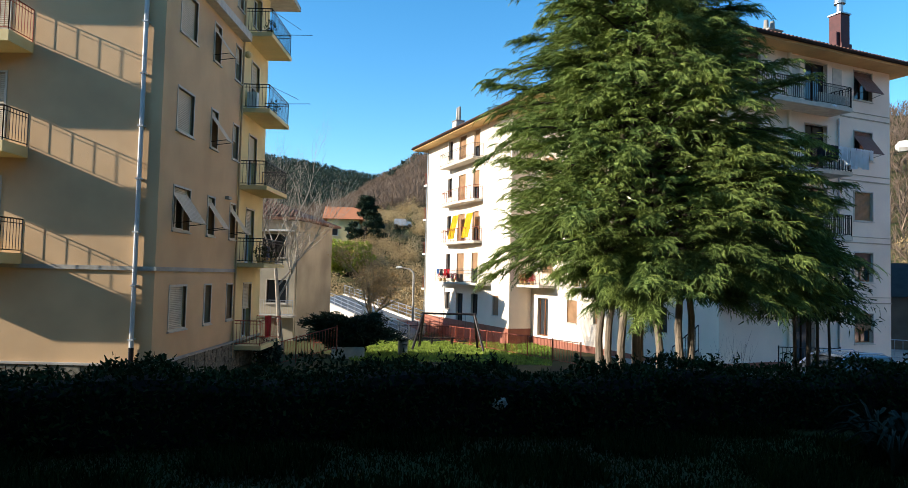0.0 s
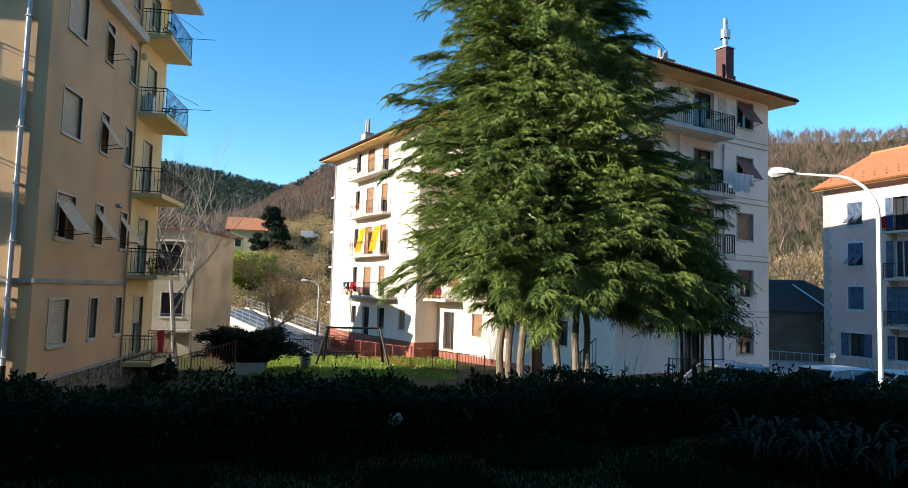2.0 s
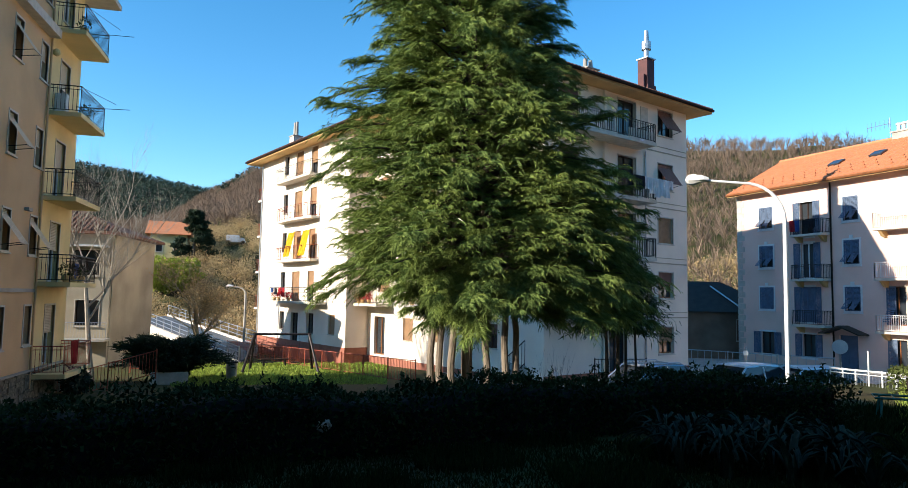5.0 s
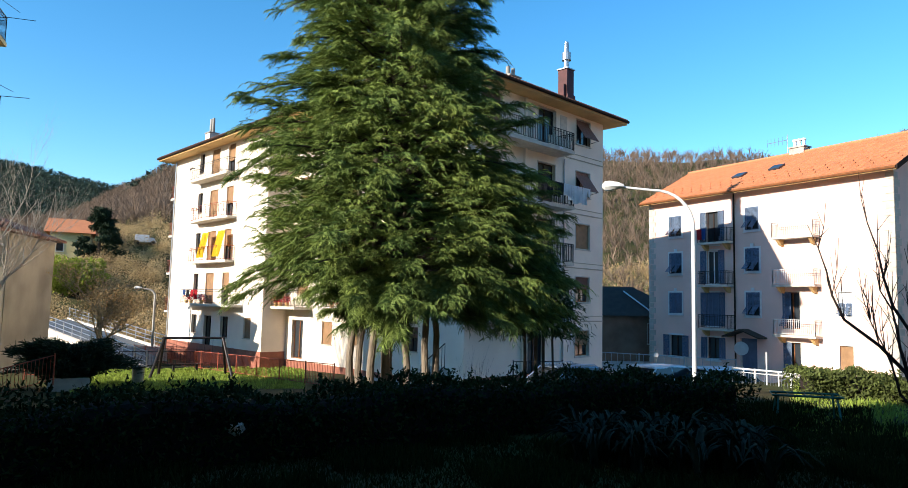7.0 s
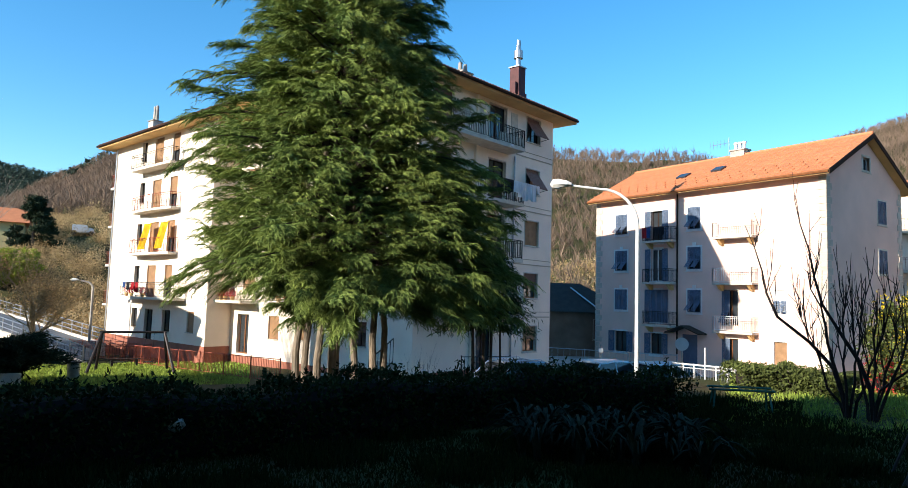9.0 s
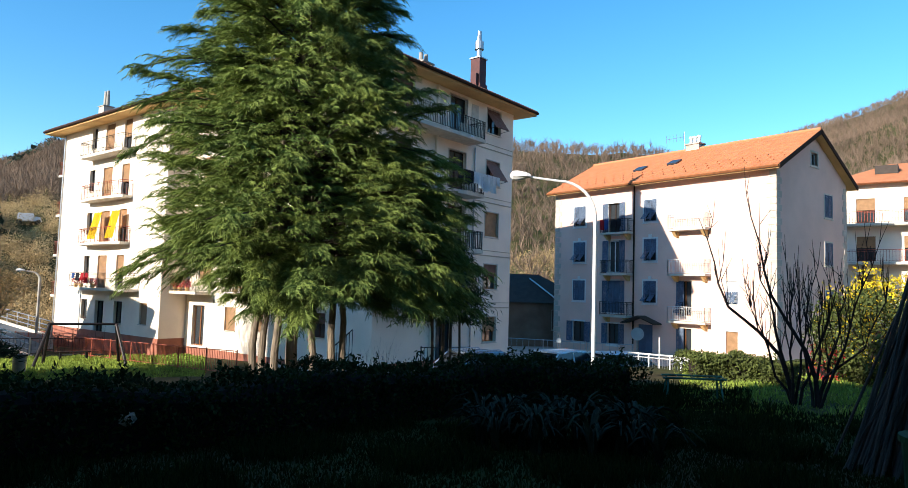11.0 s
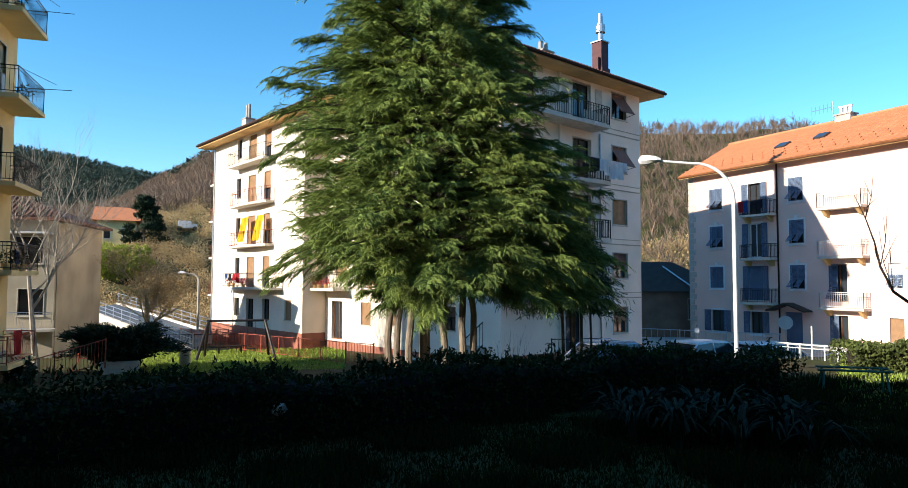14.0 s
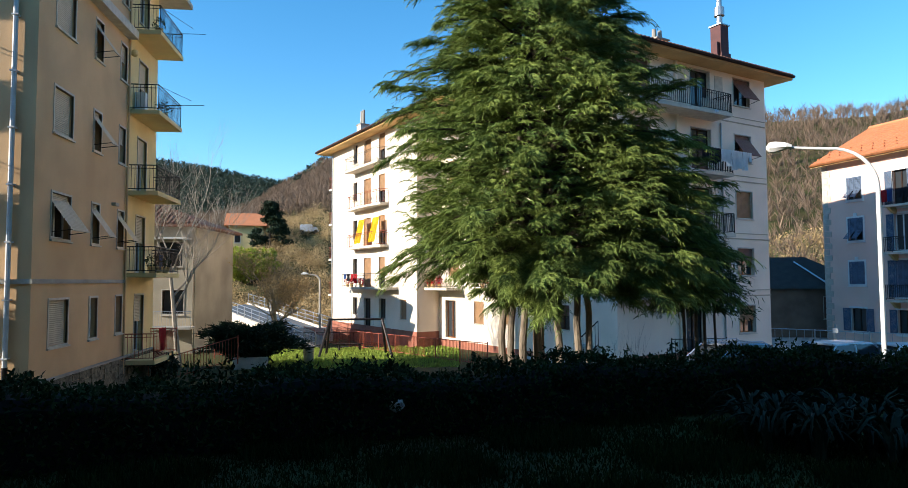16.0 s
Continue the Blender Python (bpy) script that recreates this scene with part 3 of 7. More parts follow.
def white_block():
    near = WC - WU * 12.7
    far = near - WV * 31.0
    house = thing("apartment_building", (near.x, near.y, -4.0), "white plaster five-storey apartment block with balconies and overhanging roof", "building")
    FR = Face(near, WU)
    FL = Face(far, WV)
    FL2 = Face(far + WU * 1.62, WV)
    step = 15.1
    LR, LL = 12.7, 31.0
    top, base = 10.58, -5.2
    holes_r, holes_l, wins = [], [], []
    R = lambda a, b: (LR - b, LR - a)
    for i, z in enumerate(LEVEL):
        a, b = R(1.32, 2.62)
        holes_r.append((a, b, z + 1.13, z + 2.5))
        st = ("half", "half", "half", "tilt", "tilt")[i]
        wins.append((FR, a, b, z + 1.13, z + 2.5, st, ("woodshutter", "brownshutter", "woodshutter", "brownshutter", "brownshutter")[i], "woodframe" if i < 2 else "", (0.55, 0.45, 0.97, 0, 0)[i]))
        if i >= 1:
            a, b = R(4.5, 5.95)
            holes_r.append((a, b, z + 0.1, z + 2.5))
            wins.append((FR, a, b, z + 0.1, z + 2.5, "open", "brownshutter", "", 0))
            a, b = R(8.8, 10.2)
            holes_r.append((a, b, z + 0.1, z + 2.4))
            wins.append((FR, a, b, z + 0.1, z + 2.4, "closed", "brownshutter", "", 0))
        else:
            a, b = R(5.3, 6.6)
            holes_r.append((a, b, z + 0.1, z + 2.4))
            wins.append((FR, a, b, z + 0.1, z + 2.4, "open", "brownshutter", "", 0))
    for i, z in enumerate(LEVEL):
        dz = 0.16
        zt = z + 2.45 + dz
        if i == 0:
            for a, b, h, st, sh in ((25.5, 26.4, 1.3, "open", "brownshutter"), (23.1, 24.3, 2.3, "open", "brownshutter"), (20.55, 21.65, 1.4, "open", "brownshutter"), (17.36, 18.28, 1.28, "closed", "woodshutter"),
                                    (13.83, 15.1, 2.35, "open", "woodshutter"), (10.7, 11.75, 1.3, "closed", "woodshutter"), (8.1, 9.1, 1.2, "closed", "woodshutter"), (3.2, 4.4, 1.2, "half", "brownshutter")):
                holes_l.append((LL - b, LL - a, zt - h, zt))
                wins.append((FL, LL - b, LL - a, zt - h, zt, st, sh, "woodframe" if 13 < a < 15 else "", 0.4))
        else:
            for a, b, h, st, sh in ((25.6, 26.4, 1.45, ("", "open", "open", "open", "open")[i], "brownshutter"), (23.04, 24.34, 2.25, "closed", "woodshutter"), (20.67, 21.7, 2.25, "half", "woodshutter"),
                                    (13.4, 14.7, 1.4, "closed", "woodshutter"), (8.6, 9.8, 2.25, "closed", "woodshutter"), (4.5, 5.6, 1.4, "half", "woodshutter")):
                holes_l.append((LL - b, LL - a, zt - h, zt))
                wins.append((FL, LL - b, LL - a, zt - h, zt, st, sh, "", 0.5))
    bm = bmesh.new()
    facade(bm, FL, 0, step, base, top, [h for h in holes_l if h[0] < step])
    part("wall", bm, "white", house, "sunlit white plaster wall")
    bm = bmesh.new()
    facade(bm, FL2, step - 0.3, LL, base, top, [h for h in holes_l if h[0] > step])
    part("wall", bm, "white", house, "set-back sunlit white plaster wall")
    bm = bmesh.new()
    facade(bm, Face(FL.at(step, 0, 0), WU), 0.3, 1.615, base, top, [])
    part("wall", bm, "white", house, "shaded return of the stepped wall")
    bm = bmesh.new()
    facade(bm, FR, 1.92, LR, base, top, holes_r)
    part("wall", bm, "white", house)
    bm = bmesh.new()
    plain_wall(bm, Face(WC, -WV), 0.3, LL, base, top)
    plain_wall(bm, Face(WC - WV * LL, -WU), 0.3, LR - 0.3, base, top)
    part("wall", bm, "white", house)
    for F, a, b, c, d, st, sh, fr, dn in wins:
        tall = d - c > 1.9
        F = FL2 if F is FL and a > step else F
        window(house, F, a, b, c, d, st, sh, "trim", "wood" if fr else "darkwood", 0.0 if F is not FR else 0.05, "door" if tall else "window", down=dn or 0.45, sill=not tall, out=0.6)
    # string courses on the shaded front, brick-red base
    for z in (8.22, 5.18, 2.2, -0.70):
        bm = bmesh.new()
        fbox(bm, FR, LR - 3.6, LR + 0.03, 0.0, 0.035, z - 0.17, z - 0.11)
        fbox(bm, FR, LR - 3.6, LR + 0.03, 0.0, 0.025, z + 0.12, z + 0.16)
        part("string_course", bm, "greywall", house)
    bm = bmesh.new()
    fbox(bm, FL, 0, step + 0.03, 0.0, 0.03, base, -3.25)
    fbox(bm, FL2, step + 0.03, LL + 0.03, 0.0, 0.03, base, -3.7)
    fbox(bm, Face(FL.at(step, 0, 0), WU), 0.0, 1.61, 0.0, 0.03, base, -3.25)
    fbox(bm, FR, 1.62, LR + 0.03, 0.0, 0.03, base, -3.45)
    part("painted_base", bm, "brickred", house, "brick-red painted base of the wall")
    # balconies
    for i in range(1, 5):
        z = LEVEL[i] - 0.05
        balcony(house, FL, 4.4 if i == 1 else 4.8, 12.4 if i == 1 else 10.9, z + SUNNY + 0.05, 0.85, 0.16, "trim", "rust" if i in (2, 3) else "iron", 0.16, 0.010, curved=i in (2, 3))
        balcony(house, FL2, LL - 10.5, LL - 3.5, z + SUNNY + 0.05, 1.15, 0.16, "trim", "iron", 0.16, 0.010)
        balcony(house, FL2, step + 0.05, step + 2.9, z + SUNNY + 0.05, 1.15, 0.16, "trim", "iron", 0.16, 0.010)
        balcony(house, FR, LR - 11.2, LR - 4.3, z + 0.25, 1.15, 0.18, "trim", "iron", 0.13, 0.016)
        FBk = Face(WC - WV * LL, -WU)
        balcony(house, FBk, LR - 1.7, LR + 0.0 - 0.1, z - 0.1, 1.0, 0.16, "trim", "rust", 0.14)
    # recess corner strips, loggia panels, pipes
    bm = bmesh.new()
    fbox(bm, FR, LR - 7.1, LR - 6.95, 0.0, 0.14, -3.6, 10.55)
    part("pilaster", bm, "white", house)
    bm = bmesh.new()
    tube(bm, [FR.at(LR - 3.75, 0.06, z) for z in (7.9, -3.7)], 0.045, sides=8)
    part("down_pipe", bm, "zinc", house)
    bm = bmesh.new()
    tube(bm, [FL.at(0.25, 0.07, z) for z in (10.5, -4.6)], 0.05, sides=8)
    part("down_pipe", bm, "zinc", house)
    bm = bmesh.new()
    fbox(bm, FR, LR - 6.25, LR - 4.15, 0.9, 0.98, LEVEL[4] + 0.1, LEVEL[4] + 0.75)
    fbox(bm, FR, LR - 6.9, LR - 6.3, -0.02, 0.03, LEVEL[4] + 0.2, LEVEL[4] + 2.4)
    fbox(bm, FR, LR - 4.1, LR - 3.5, -0.02, 0.03, LEVEL[4] + 0.2, LEVEL[4] + 2.4)
    part("panel", bm, "trim", house)
    # roof: hipped, deep soffit, tile rows
    ov = 1.0
    cs = [near - WU * ov + WV * ov, WC + WU * ov + WV * ov, WC - WV * LL + WU * ov - WV * ov, far - WU * ov - WV * ov]
    zs0, zs1 = top, top + 0.16
    bm = bmesh.new()
    lo = [bm.verts.new(c + Vector((0, 0, zs0))) for c in cs]
    up = [bm.verts.new(c + Vector((0, 0, zs1))) for c in cs]
    bm.faces.new(lo[::-1])
    for k in range(4):
        j = (k + 1) % 4
        bm.faces.new((lo[k], lo[j], up[j], up[k]))
    bm.faces.new(up)
    part("soffit", bm, "soffit", house, "ochre painted eave soffit")
    bm = bmesh.new()
    half = (LR + 2 * ov) / 2
    r0 = (cs[0] + cs[1]) / 2 - WV * half
    r1 = (cs[2] + cs[3]) / 2 + WV * half
    rise = 2.1
    e = [bm.verts.new(c + Vector((0, 0, zs1 + 0.01))) for c in cs]
    e2 = [bm.verts.new(c + Vector((0, 0, zs1 + 0.09))) for c in cs]
    g = [bm.verts.new(r0 + Vector((0, 0, zs1 + rise))), bm.verts.new(r1 + Vector((0, 0, zs1 + rise)))]
    for k in range(4):
        j = (k + 1) % 4
        bm.faces.new((e[k], e[j], e2[j], e2[k]))
    bm.faces.new((e2[0], e2[1], g[0]))
    bm.faces.new((e2[1], e2[2], g[1], g[0]))
    bm.faces.new((e2[2], e2[3], g[1]))
    bm.faces.new((e2[3], e2[0], g[0], g[1]))
    roof = part("roof", bm, "oldtile", house, "weathered clay tile roof")
    bm = bmesh.new()
    for a, b, c in ((cs[0], cs[1], r0 + Vector((0, 0, zs1 + rise))), (cs[3], cs[0], r0 + Vector((0, 0, zs1 + rise)))):
        L = (b - a).length
        d = (b - a).normalized()
        n = int(L / 0.24)
        inn = WV * -1 if a is cs[0] else WU
        for k in range(n + 1):
            p = a + d * (k * L / n) + Vector((0, 0, zs1 + 0.10))
            q = p + inn * 1.6 + Vector((0, 0, 1.6 * rise / half))
            tube(bm, [p, q], 0.09, sides=6)
    part("tile_row", bm, "oldtile", roof, "rounded ends of the tile rows")
    bm = bmesh.new()
    for a, b, o in ((cs[0], cs[1], WV), (cs[3], cs[0], -WU)):
        tube(bm, [a + o * 0.08 + Vector((0, 0, zs1)), b + o * 0.08 + Vector((0, 0, zs1))], 0.085, sides=8)
    part("gutter", bm, "darkwood", house, "dark brown eave gutter")
    # chimneys
    ch = new("chimney_stack")
    ch.parent = house
    base_c = FR.at(LR - 2.08, -1.0, -0.36)
    FC = Face(base_c, WU)
    FC.p.z = -0.36
    bm = bmesh.new()
    fbox(bm, FC, -0.38, 0.26, -0.42, 0.22, 10.9, 13.9)
    fbox(bm, FC, -0.95, 0.42, -0.45, 0.32, 10.9, 12.0)
    fbox(bm, FC, -0.39, 0.34, -0.43, 0.28, 12.0, 12.4)
    fbox(bm, FC, -0.60, -0.40, -0.1, 0.15, 12.0, 12.95)
    part("shaft", bm, "chimney", ch)
    bm = bmesh.new()
    fbox(bm, FC, -0.44, 0.32, -0.48, 0.28, 13.9, 13.97)
    part("cap", bm, "zinc", ch)
    bm = bmesh.new()
    tube(bm, [FC.at(-0.05, -0.08, z) for z in (14.0, 14.55)], 0.16, sides=12)
    tube(bm, [FC.at(-0.05, -0.08, z) for z in (14.5, 14.95)], 0.27, sides=12)
    tube(bm, [FC.at(-0.05, -0.08, z) for z in (14.95, 15.6)], 0.16, 0.12, sides=12)
    part("flue", bm, "zinc", ch, "shiny steel flue with a cowl")
    for F, s, o, hh in ((FR, LR - 6.85, -1.2, 1.3), (FL, 2.65, -1.6, 2.7)):
        c2 = new("chimney_stack")
        c2.parent = house
        F2 = Face(F.at(s, o, 0), F.u)
        bm = bmesh.new()
        fbox(bm, F2, -0.4, 0.4, -0.35, 0.35, 10.9, 11.2 + hh * 0.55)
        part("shaft", bm, "trim", c2)
        bm = bmesh.new()
        fbox(bm, F2, -0.46, 0.46, -0.41, 0.41, 11.2 + hh * 0.55, 11.27 + hh * 0.55)
        for q in (-0.2, 0.2):
            tube(bm, [F2.at(q, 0, 11.2 + hh * 0.55), F2.at(q, 0, 11.2 + hh)], 0.13, 0.10, sides=10)
        part("pot", bm, "concrete", c2)
    adopt(house)


white_block()


# ---- the pink house with the orange roof ----
def pink_house():
    u = Vector((0.19, -0.982, 0)).normalized()
    p0 = Vector((32.45, 44.05, 0)) + u * 0.2
    F = Face(p0, u)
    L, Wd = 17.85, 10.2
    p1 = p0 + u * L
    g = Vector((-u.y, u.x, 0))
    G = Face(p1, g)
    base, top = -4.2, 8.25
    house = thing("apartment_building", (p0.x, p0.y, base), "pale pink house with orange tile gable roof and blue-grey louvred shutters", "building")
    d = -0.99
    holes, wins = [], []
    zt = [6.92, 4.13, 1.17, -1.98]
    for k, z in enumerate(zt):
        for c, (a, b) in enumerate(((2.95 + d, 4.1 + d), (9.44 + d, 10.46 + d))):
            if k == 3 and c == 1:
                continue
            holes.append((a, b, z - 1.53, z))
            wins.append((a, b, z - 1.53, z, c, k))
        a, b = 6.3 + d, 7.3 + d
        holes.append((a, b, z - 2.35 if k < 3 else z - 1.5, z))
        wins.append((a, b, z - 2.35 if k < 3 else z - 1.5, z, 2, k))
        if k >= 2:
            a, b = 12.1 + d, 13.2 + d
            holes.append((a, b, z - 2.3, z))
            wins.append((a, b, z - 2.3, z, 3, k))
        if k >= 2:
            a, b = 15.6 + d, 16.4 + d
            holes.append((a, b, z - 1.4, z))
            wins.append((a, b, z - 1.4, z, 4, k))
    door = (8.95 + d, 10.2 + d, -4.1, -1.9)
    holes.append(door)
    bm = bmesh.new()
    facade(bm, F, 0, L, base, top, holes)
    part("wall", bm, "pink", house)
    gh = []
    for z in (7.2, 4.0, 0.8):
        gh.append((6.72, 7.88, z - 1.5, z))
    bm = bmesh.new()
    facade(bm, G, 0.3, Wd, base, top, gh)
    # the gable's triangle
    attic = (4.7, 5.7, 8.95, 9.8)
    edge_z = lambda s: top + 2.7 * (1 - abs(s - Wd / 2) / (Wd / 2))
    for o in (0, -0.3):
        a, b, c, e = attic
        for ring in (((0, top), (a, top), (a, edge_z(a))), ((b, top), (Wd, top), (b, edge_z(b))), ((a, top), (b, top), (b, c), (a, c)), ((a, e), (b, e), (b, edge_z(b)), (Wd / 2, top + 2.7), (a, edge_z(a)))):
            bm.faces.new([bm.verts.new(G.at(s, o, z)) for s, z in ring])
    part("wall", bm, "pink", house, "shaded gable wall")
    bm = bmesh.new()
    plain_wall(bm, Face(p0 + g * Wd, -g), 0.3, Wd - 0.3, base, top)
    plain_wall(bm, Face(p1 + g * Wd, -u), 0.3, L, base, top)
    v = [bm.verts.new(Face(p0, g).at(s, o, z)) for o in (0.0, 0.3) for s, z in ((0, top), (Wd, top), (Wd / 2, top + 2.7))]
    bm.faces.new(v[:3])
    bm.faces.new(v[3:])
    part("wall", bm, "pink", house)
    for a, b, c, e, col, k in wins:
        if col == 4:
            window(house, F, a, b, c, e, "closed", "woodshutter" if k == 3 else "cloth", "paintwhite", "wood", 0.04, "window", sill=False)
            if k == 2:
                louvre(house, F, a, (a + b) / 2 - 0.05, c, c + 0.75, 0.02, 0.35, 0.9)
                louvre(house, F, (a + b) / 2 + 0.05, b, c, c + 0.75, 0.02, 0.35, 0.9)
            continue
        if col == 3:
            w = window(house, F, a, b, c, e, "open" if k > 1 else "closed", "woodshutter", "trim", "wood", 0.05, "window", sill=False)
            louvre(w, F, a - 0.02, (a + b) / 2, c, e, 0.03, 0.5 if k == 2 else 0)
            continue
        w = window(house, F, a, b, c, e, "curtain" if (col, k) == (2, 1) else "open", "shutter", "paintwhite", "paintwhite" if (col, k) == (2, 1) else "darkwood", 0.12, "window" if e - c < 2 else "door", sill=e - c < 2)
        mid = (a + b) / 2
        if col == 2 or k == 3:
            louvre(w, F, a - (b - a) * 0.5, a - 0.02, c, e)
            louvre(w, F, b + 0.02, b + (b - a) * 0.5, c, e)
            if k == 2:
                louvre(w, F, a, mid, c, e, 0.0)
                louvre(w, F, mid, b, c, e, 0.0)
        else:
            t = 0.55 if k in (0, 1) or col == 1 else 0
            louvre(w, F, a, mid - 0.01, c, e, 0.0, t)
            louvre(w, F, mid + 0.01, b, c, e, 0.0, t)
        # small keystone over the head
        if e - c < 2 and k in (1, 2):
            bm = bmesh.new()
            fbox(bm, F, mid - 0.12, mid + 0.12, 0.0, 0.05, e + 0.1, e + 0.32)
            part("keystone", bm, "paintwhite", w)
    for s0, s1, z0, z1 in gh:
        w = window(house, G, s0, s1, z0, z1, "open", "shutter", "trim", "paintwhite", 0.10)
        louvre(w, G, s0, (s0 + s1) / 2, z0, z1, 0.0, 0.4 if z0 < 0 else 0)
        louvre(w, G, (s0 + s1) / 2 + 0.02, s1, z0, z1, 0.0)
    window(house, G, *attic, "open", "shutter", "trim", "paintwhite", 0.12)
    # entrance door with its little roof
    bm = bmesh.new()
    fbox(bm, F, door[0], door[1], -0.2, -0.14, door[2], door[3])
    dd = part("door", bm, "blueshutter", house, "blue-grey panelled entrance door")
    bm = bmesh.new()
    for q in (0.1, 0.68):
        for z in (-3.9, -3.0):
            fbox(bm, F, door[0] + q, door[0] + q + 0.46, -0.14, -0.11, z, z + 0.75)
    part("door_panel", bm, "blueshutter", dd)
    bm = bmesh.new()
    m = (door[0] + door[1]) / 2
    for sg in (-1, 1):
        hexa(bm, [F.at(m + s, o, z) for s, o, z in ((0, 0, -1.35), (sg * 1.35, 0, -1.85), (sg * 1.35, 1.0, -1.85), (0, 1.0, -1.35), (0, 0, -1.27), (sg * 1.35, 0, -1.77), (sg * 1.35, 1.0, -1.77), (0, 1.0, -1.27))])
    part("porch_roof", bm, "slate", house)
    # quoins
    for F2, s_at, sgn in ((F, 0, 1), (F, L, -1), (G, 0, 1), (G, Wd, -1)):
        z, k = base, 0
        while z < top - 0.3:
            w = 0.62 if k % 2 else 0.42
            a, b = sorted((s_at - sgn * 0.035, s_at + sgn * w))
            bm = bmesh.new()
            fbox(bm, F2, a, b, 0.0, 0.035, z + 0.015, z + 0.40)
            part("quoin", bm, "quoin", house)
            z += 0.42
            k += 1
    # balconies on stone brackets
    def bracketed(s0, s1, z, rail):
        b = balcony(house, F, s0, s1, z, 0.75, 0.14, "trim", rail, 0.13, 0.011)
        for s in (s0 + 0.25, s1 - 0.45):
            bm = bmesh.new()
            hexa(bm, [F.at(s + a, o, zz) for a, o, zz in ((0, 0, z - 0.55), (0.2, 0, z - 0.55), (0.2, 0.25, z - 0.50), (0, 0.25, z - 0.50), (0, 0, z - 0.145), (0.2, 0, z - 0.145), (0.2, 0.66, z - 0.145), (0, 0.66, z - 0.145))])
            part("bracket", bm, "soffit", b)
    for z in (4.68, 1.68, -1.35):
        bracketed(6.07 + d, 8.54 + d, z, "iron")
    for z in (4.66, 1.64, -1.5):
        bracketed(11.79 + d, 14.6 + d, z, "paintwhite")
    bm = bmesh.new()
    tube(bm, [F.at(8.62 + d, 0.08, z) for z in (8.0, -4.0)], 0.055, sides=8)
    part("down_pipe", bm, "darkwood", house)
    # roof
    ov, rise, hw = 0.7, 2.7, Wd / 2
    slope = rise / hw
    sh = [Vector((0, 0, 0.0)), Vector((0, 0, 0.22))]
    a0, a1 = p0 - u * 0.35, p1 + u * 0.5
    def eave(side, t):
        base_p = a0.lerp(a1, t)
        return base_p + (g * -ov if side == 0 else g * (Wd + ov)) + Vector((0, 0, top - ov * slope + 0.05))
    def ridge(t):
        return a0.lerp(a1, t) + g * hw + Vector((0, 0, top + rise + 0.05))
    bm = bmesh.new()
    for side in (0, 1):
        hexa(bm, [eave(side, 0), eave(side, 1), ridge(1), ridge(0), eave(side, 0) + sh[1], eave(side, 1) + sh[1], ridge(1) + sh[1], ridge(0) + sh[1]])
    roof = part("roof", bm, "soffit", house, "timber roof deck with ochre underside")
    random.seed(5)
    tile_me = bpy.data.meshes.new("tile")
    tb = bmesh.new()
    prof = [(-0.5, 0.0), (-0.3, 0.035), (-0.1, 0.05), (0.1, 0.05), (0.3, 0.035), (0.5, 0.0)]
    rows_n = 21
    slope_len = (ridge(0) - eave(0, 0)).length
    tl = slope_len / rows_n
    for side in (0,):
        run = (a1 - a0).length
        cols = 44
        up_dir = (ridge(0) - eave(0, 0)).normalized()
        al = (a1 - a0).normalized()
        nrm = al.cross(up_dir).normalized()
        if nrm.z < 0:
            nrm = -nrm
        tw = run / cols
        vs = []
        for x, h in prof:
            vs.append((tb.verts.new(al * (x * tw) + nrm * (h + 0.035)), tb.verts.new(al * (x * tw) + nrm * h * 1.0 + up_dir * tl * 1.05), tb.verts.new(al * (x * tw) + nrm * -0.01)))
        for p, q in zip(vs, vs[1:]):
            tb.faces.new((p[0], q[0], q[1], p[1]))
            tb.faces.new((p[2], q[2], q[0], p[0]))
        tb.to_mesh(tile_me)
        tb.free()
        tile_me.materials.append(M["tile"])
        PINK.update(roof=roof, tile=tile_me, start=eave(0, 0) + sh[1], al=al, up=up_dir, tw=tw, tl=tl, cols=cols, rows=rows_n, nrm=nrm)
    bm = bmesh.new()
    hexa(bm, [eave(1, 0) + sh[1], eave(1, 1) + sh[1], ridge(1) + sh[1], ridge(0) + sh[1]] + [q + Vector((0, 0, 0.06)) for q in (eave(1, 0) + sh[1], eave(1, 1) + sh[1], ridge(1) + sh[1], ridge(0) + sh[1])])
    part("far_tiles", bm, "tile", roof)
    bm = bmesh.new()
    tube(bm, [ridge(0) + Vector((0, 0, 0.28)), ridge(1) + Vector((0, 0, 0.28))], 0.13, sides=8)
    part("ridge_tile", bm, "tile", roof)
    bm = bmesh.new()
    tube(bm, [eave(0, 0) - g * 0.06 + sh[1] * 0.6, eave(0, 1) - g * 0.06 + sh[1] * 0.6], 0.09, sides=8)
    part("gutter", bm, "wood", house, "brown gutter")
    bm = bmesh.new()
    for side in (0, 1):
        hexa(bm, [eave(side, 1) - sh[1] * 0.2, eave(side, 1) - sh[1] * 0.2 + u * 0.06, ridge(1) + u * 0.06 - sh[1] * 0.2, ridge(1) - sh[1] * 0.2, eave(side, 1) + sh[1] * 1.2, eave(side, 1) + sh[1] * 1.2 + u * 0.06, ridge(1) + u * 0.06 + sh[1] * 1.2, ridge(1) + sh[1] * 1.2])
    part("bargeboard", bm, "darkwood", house)
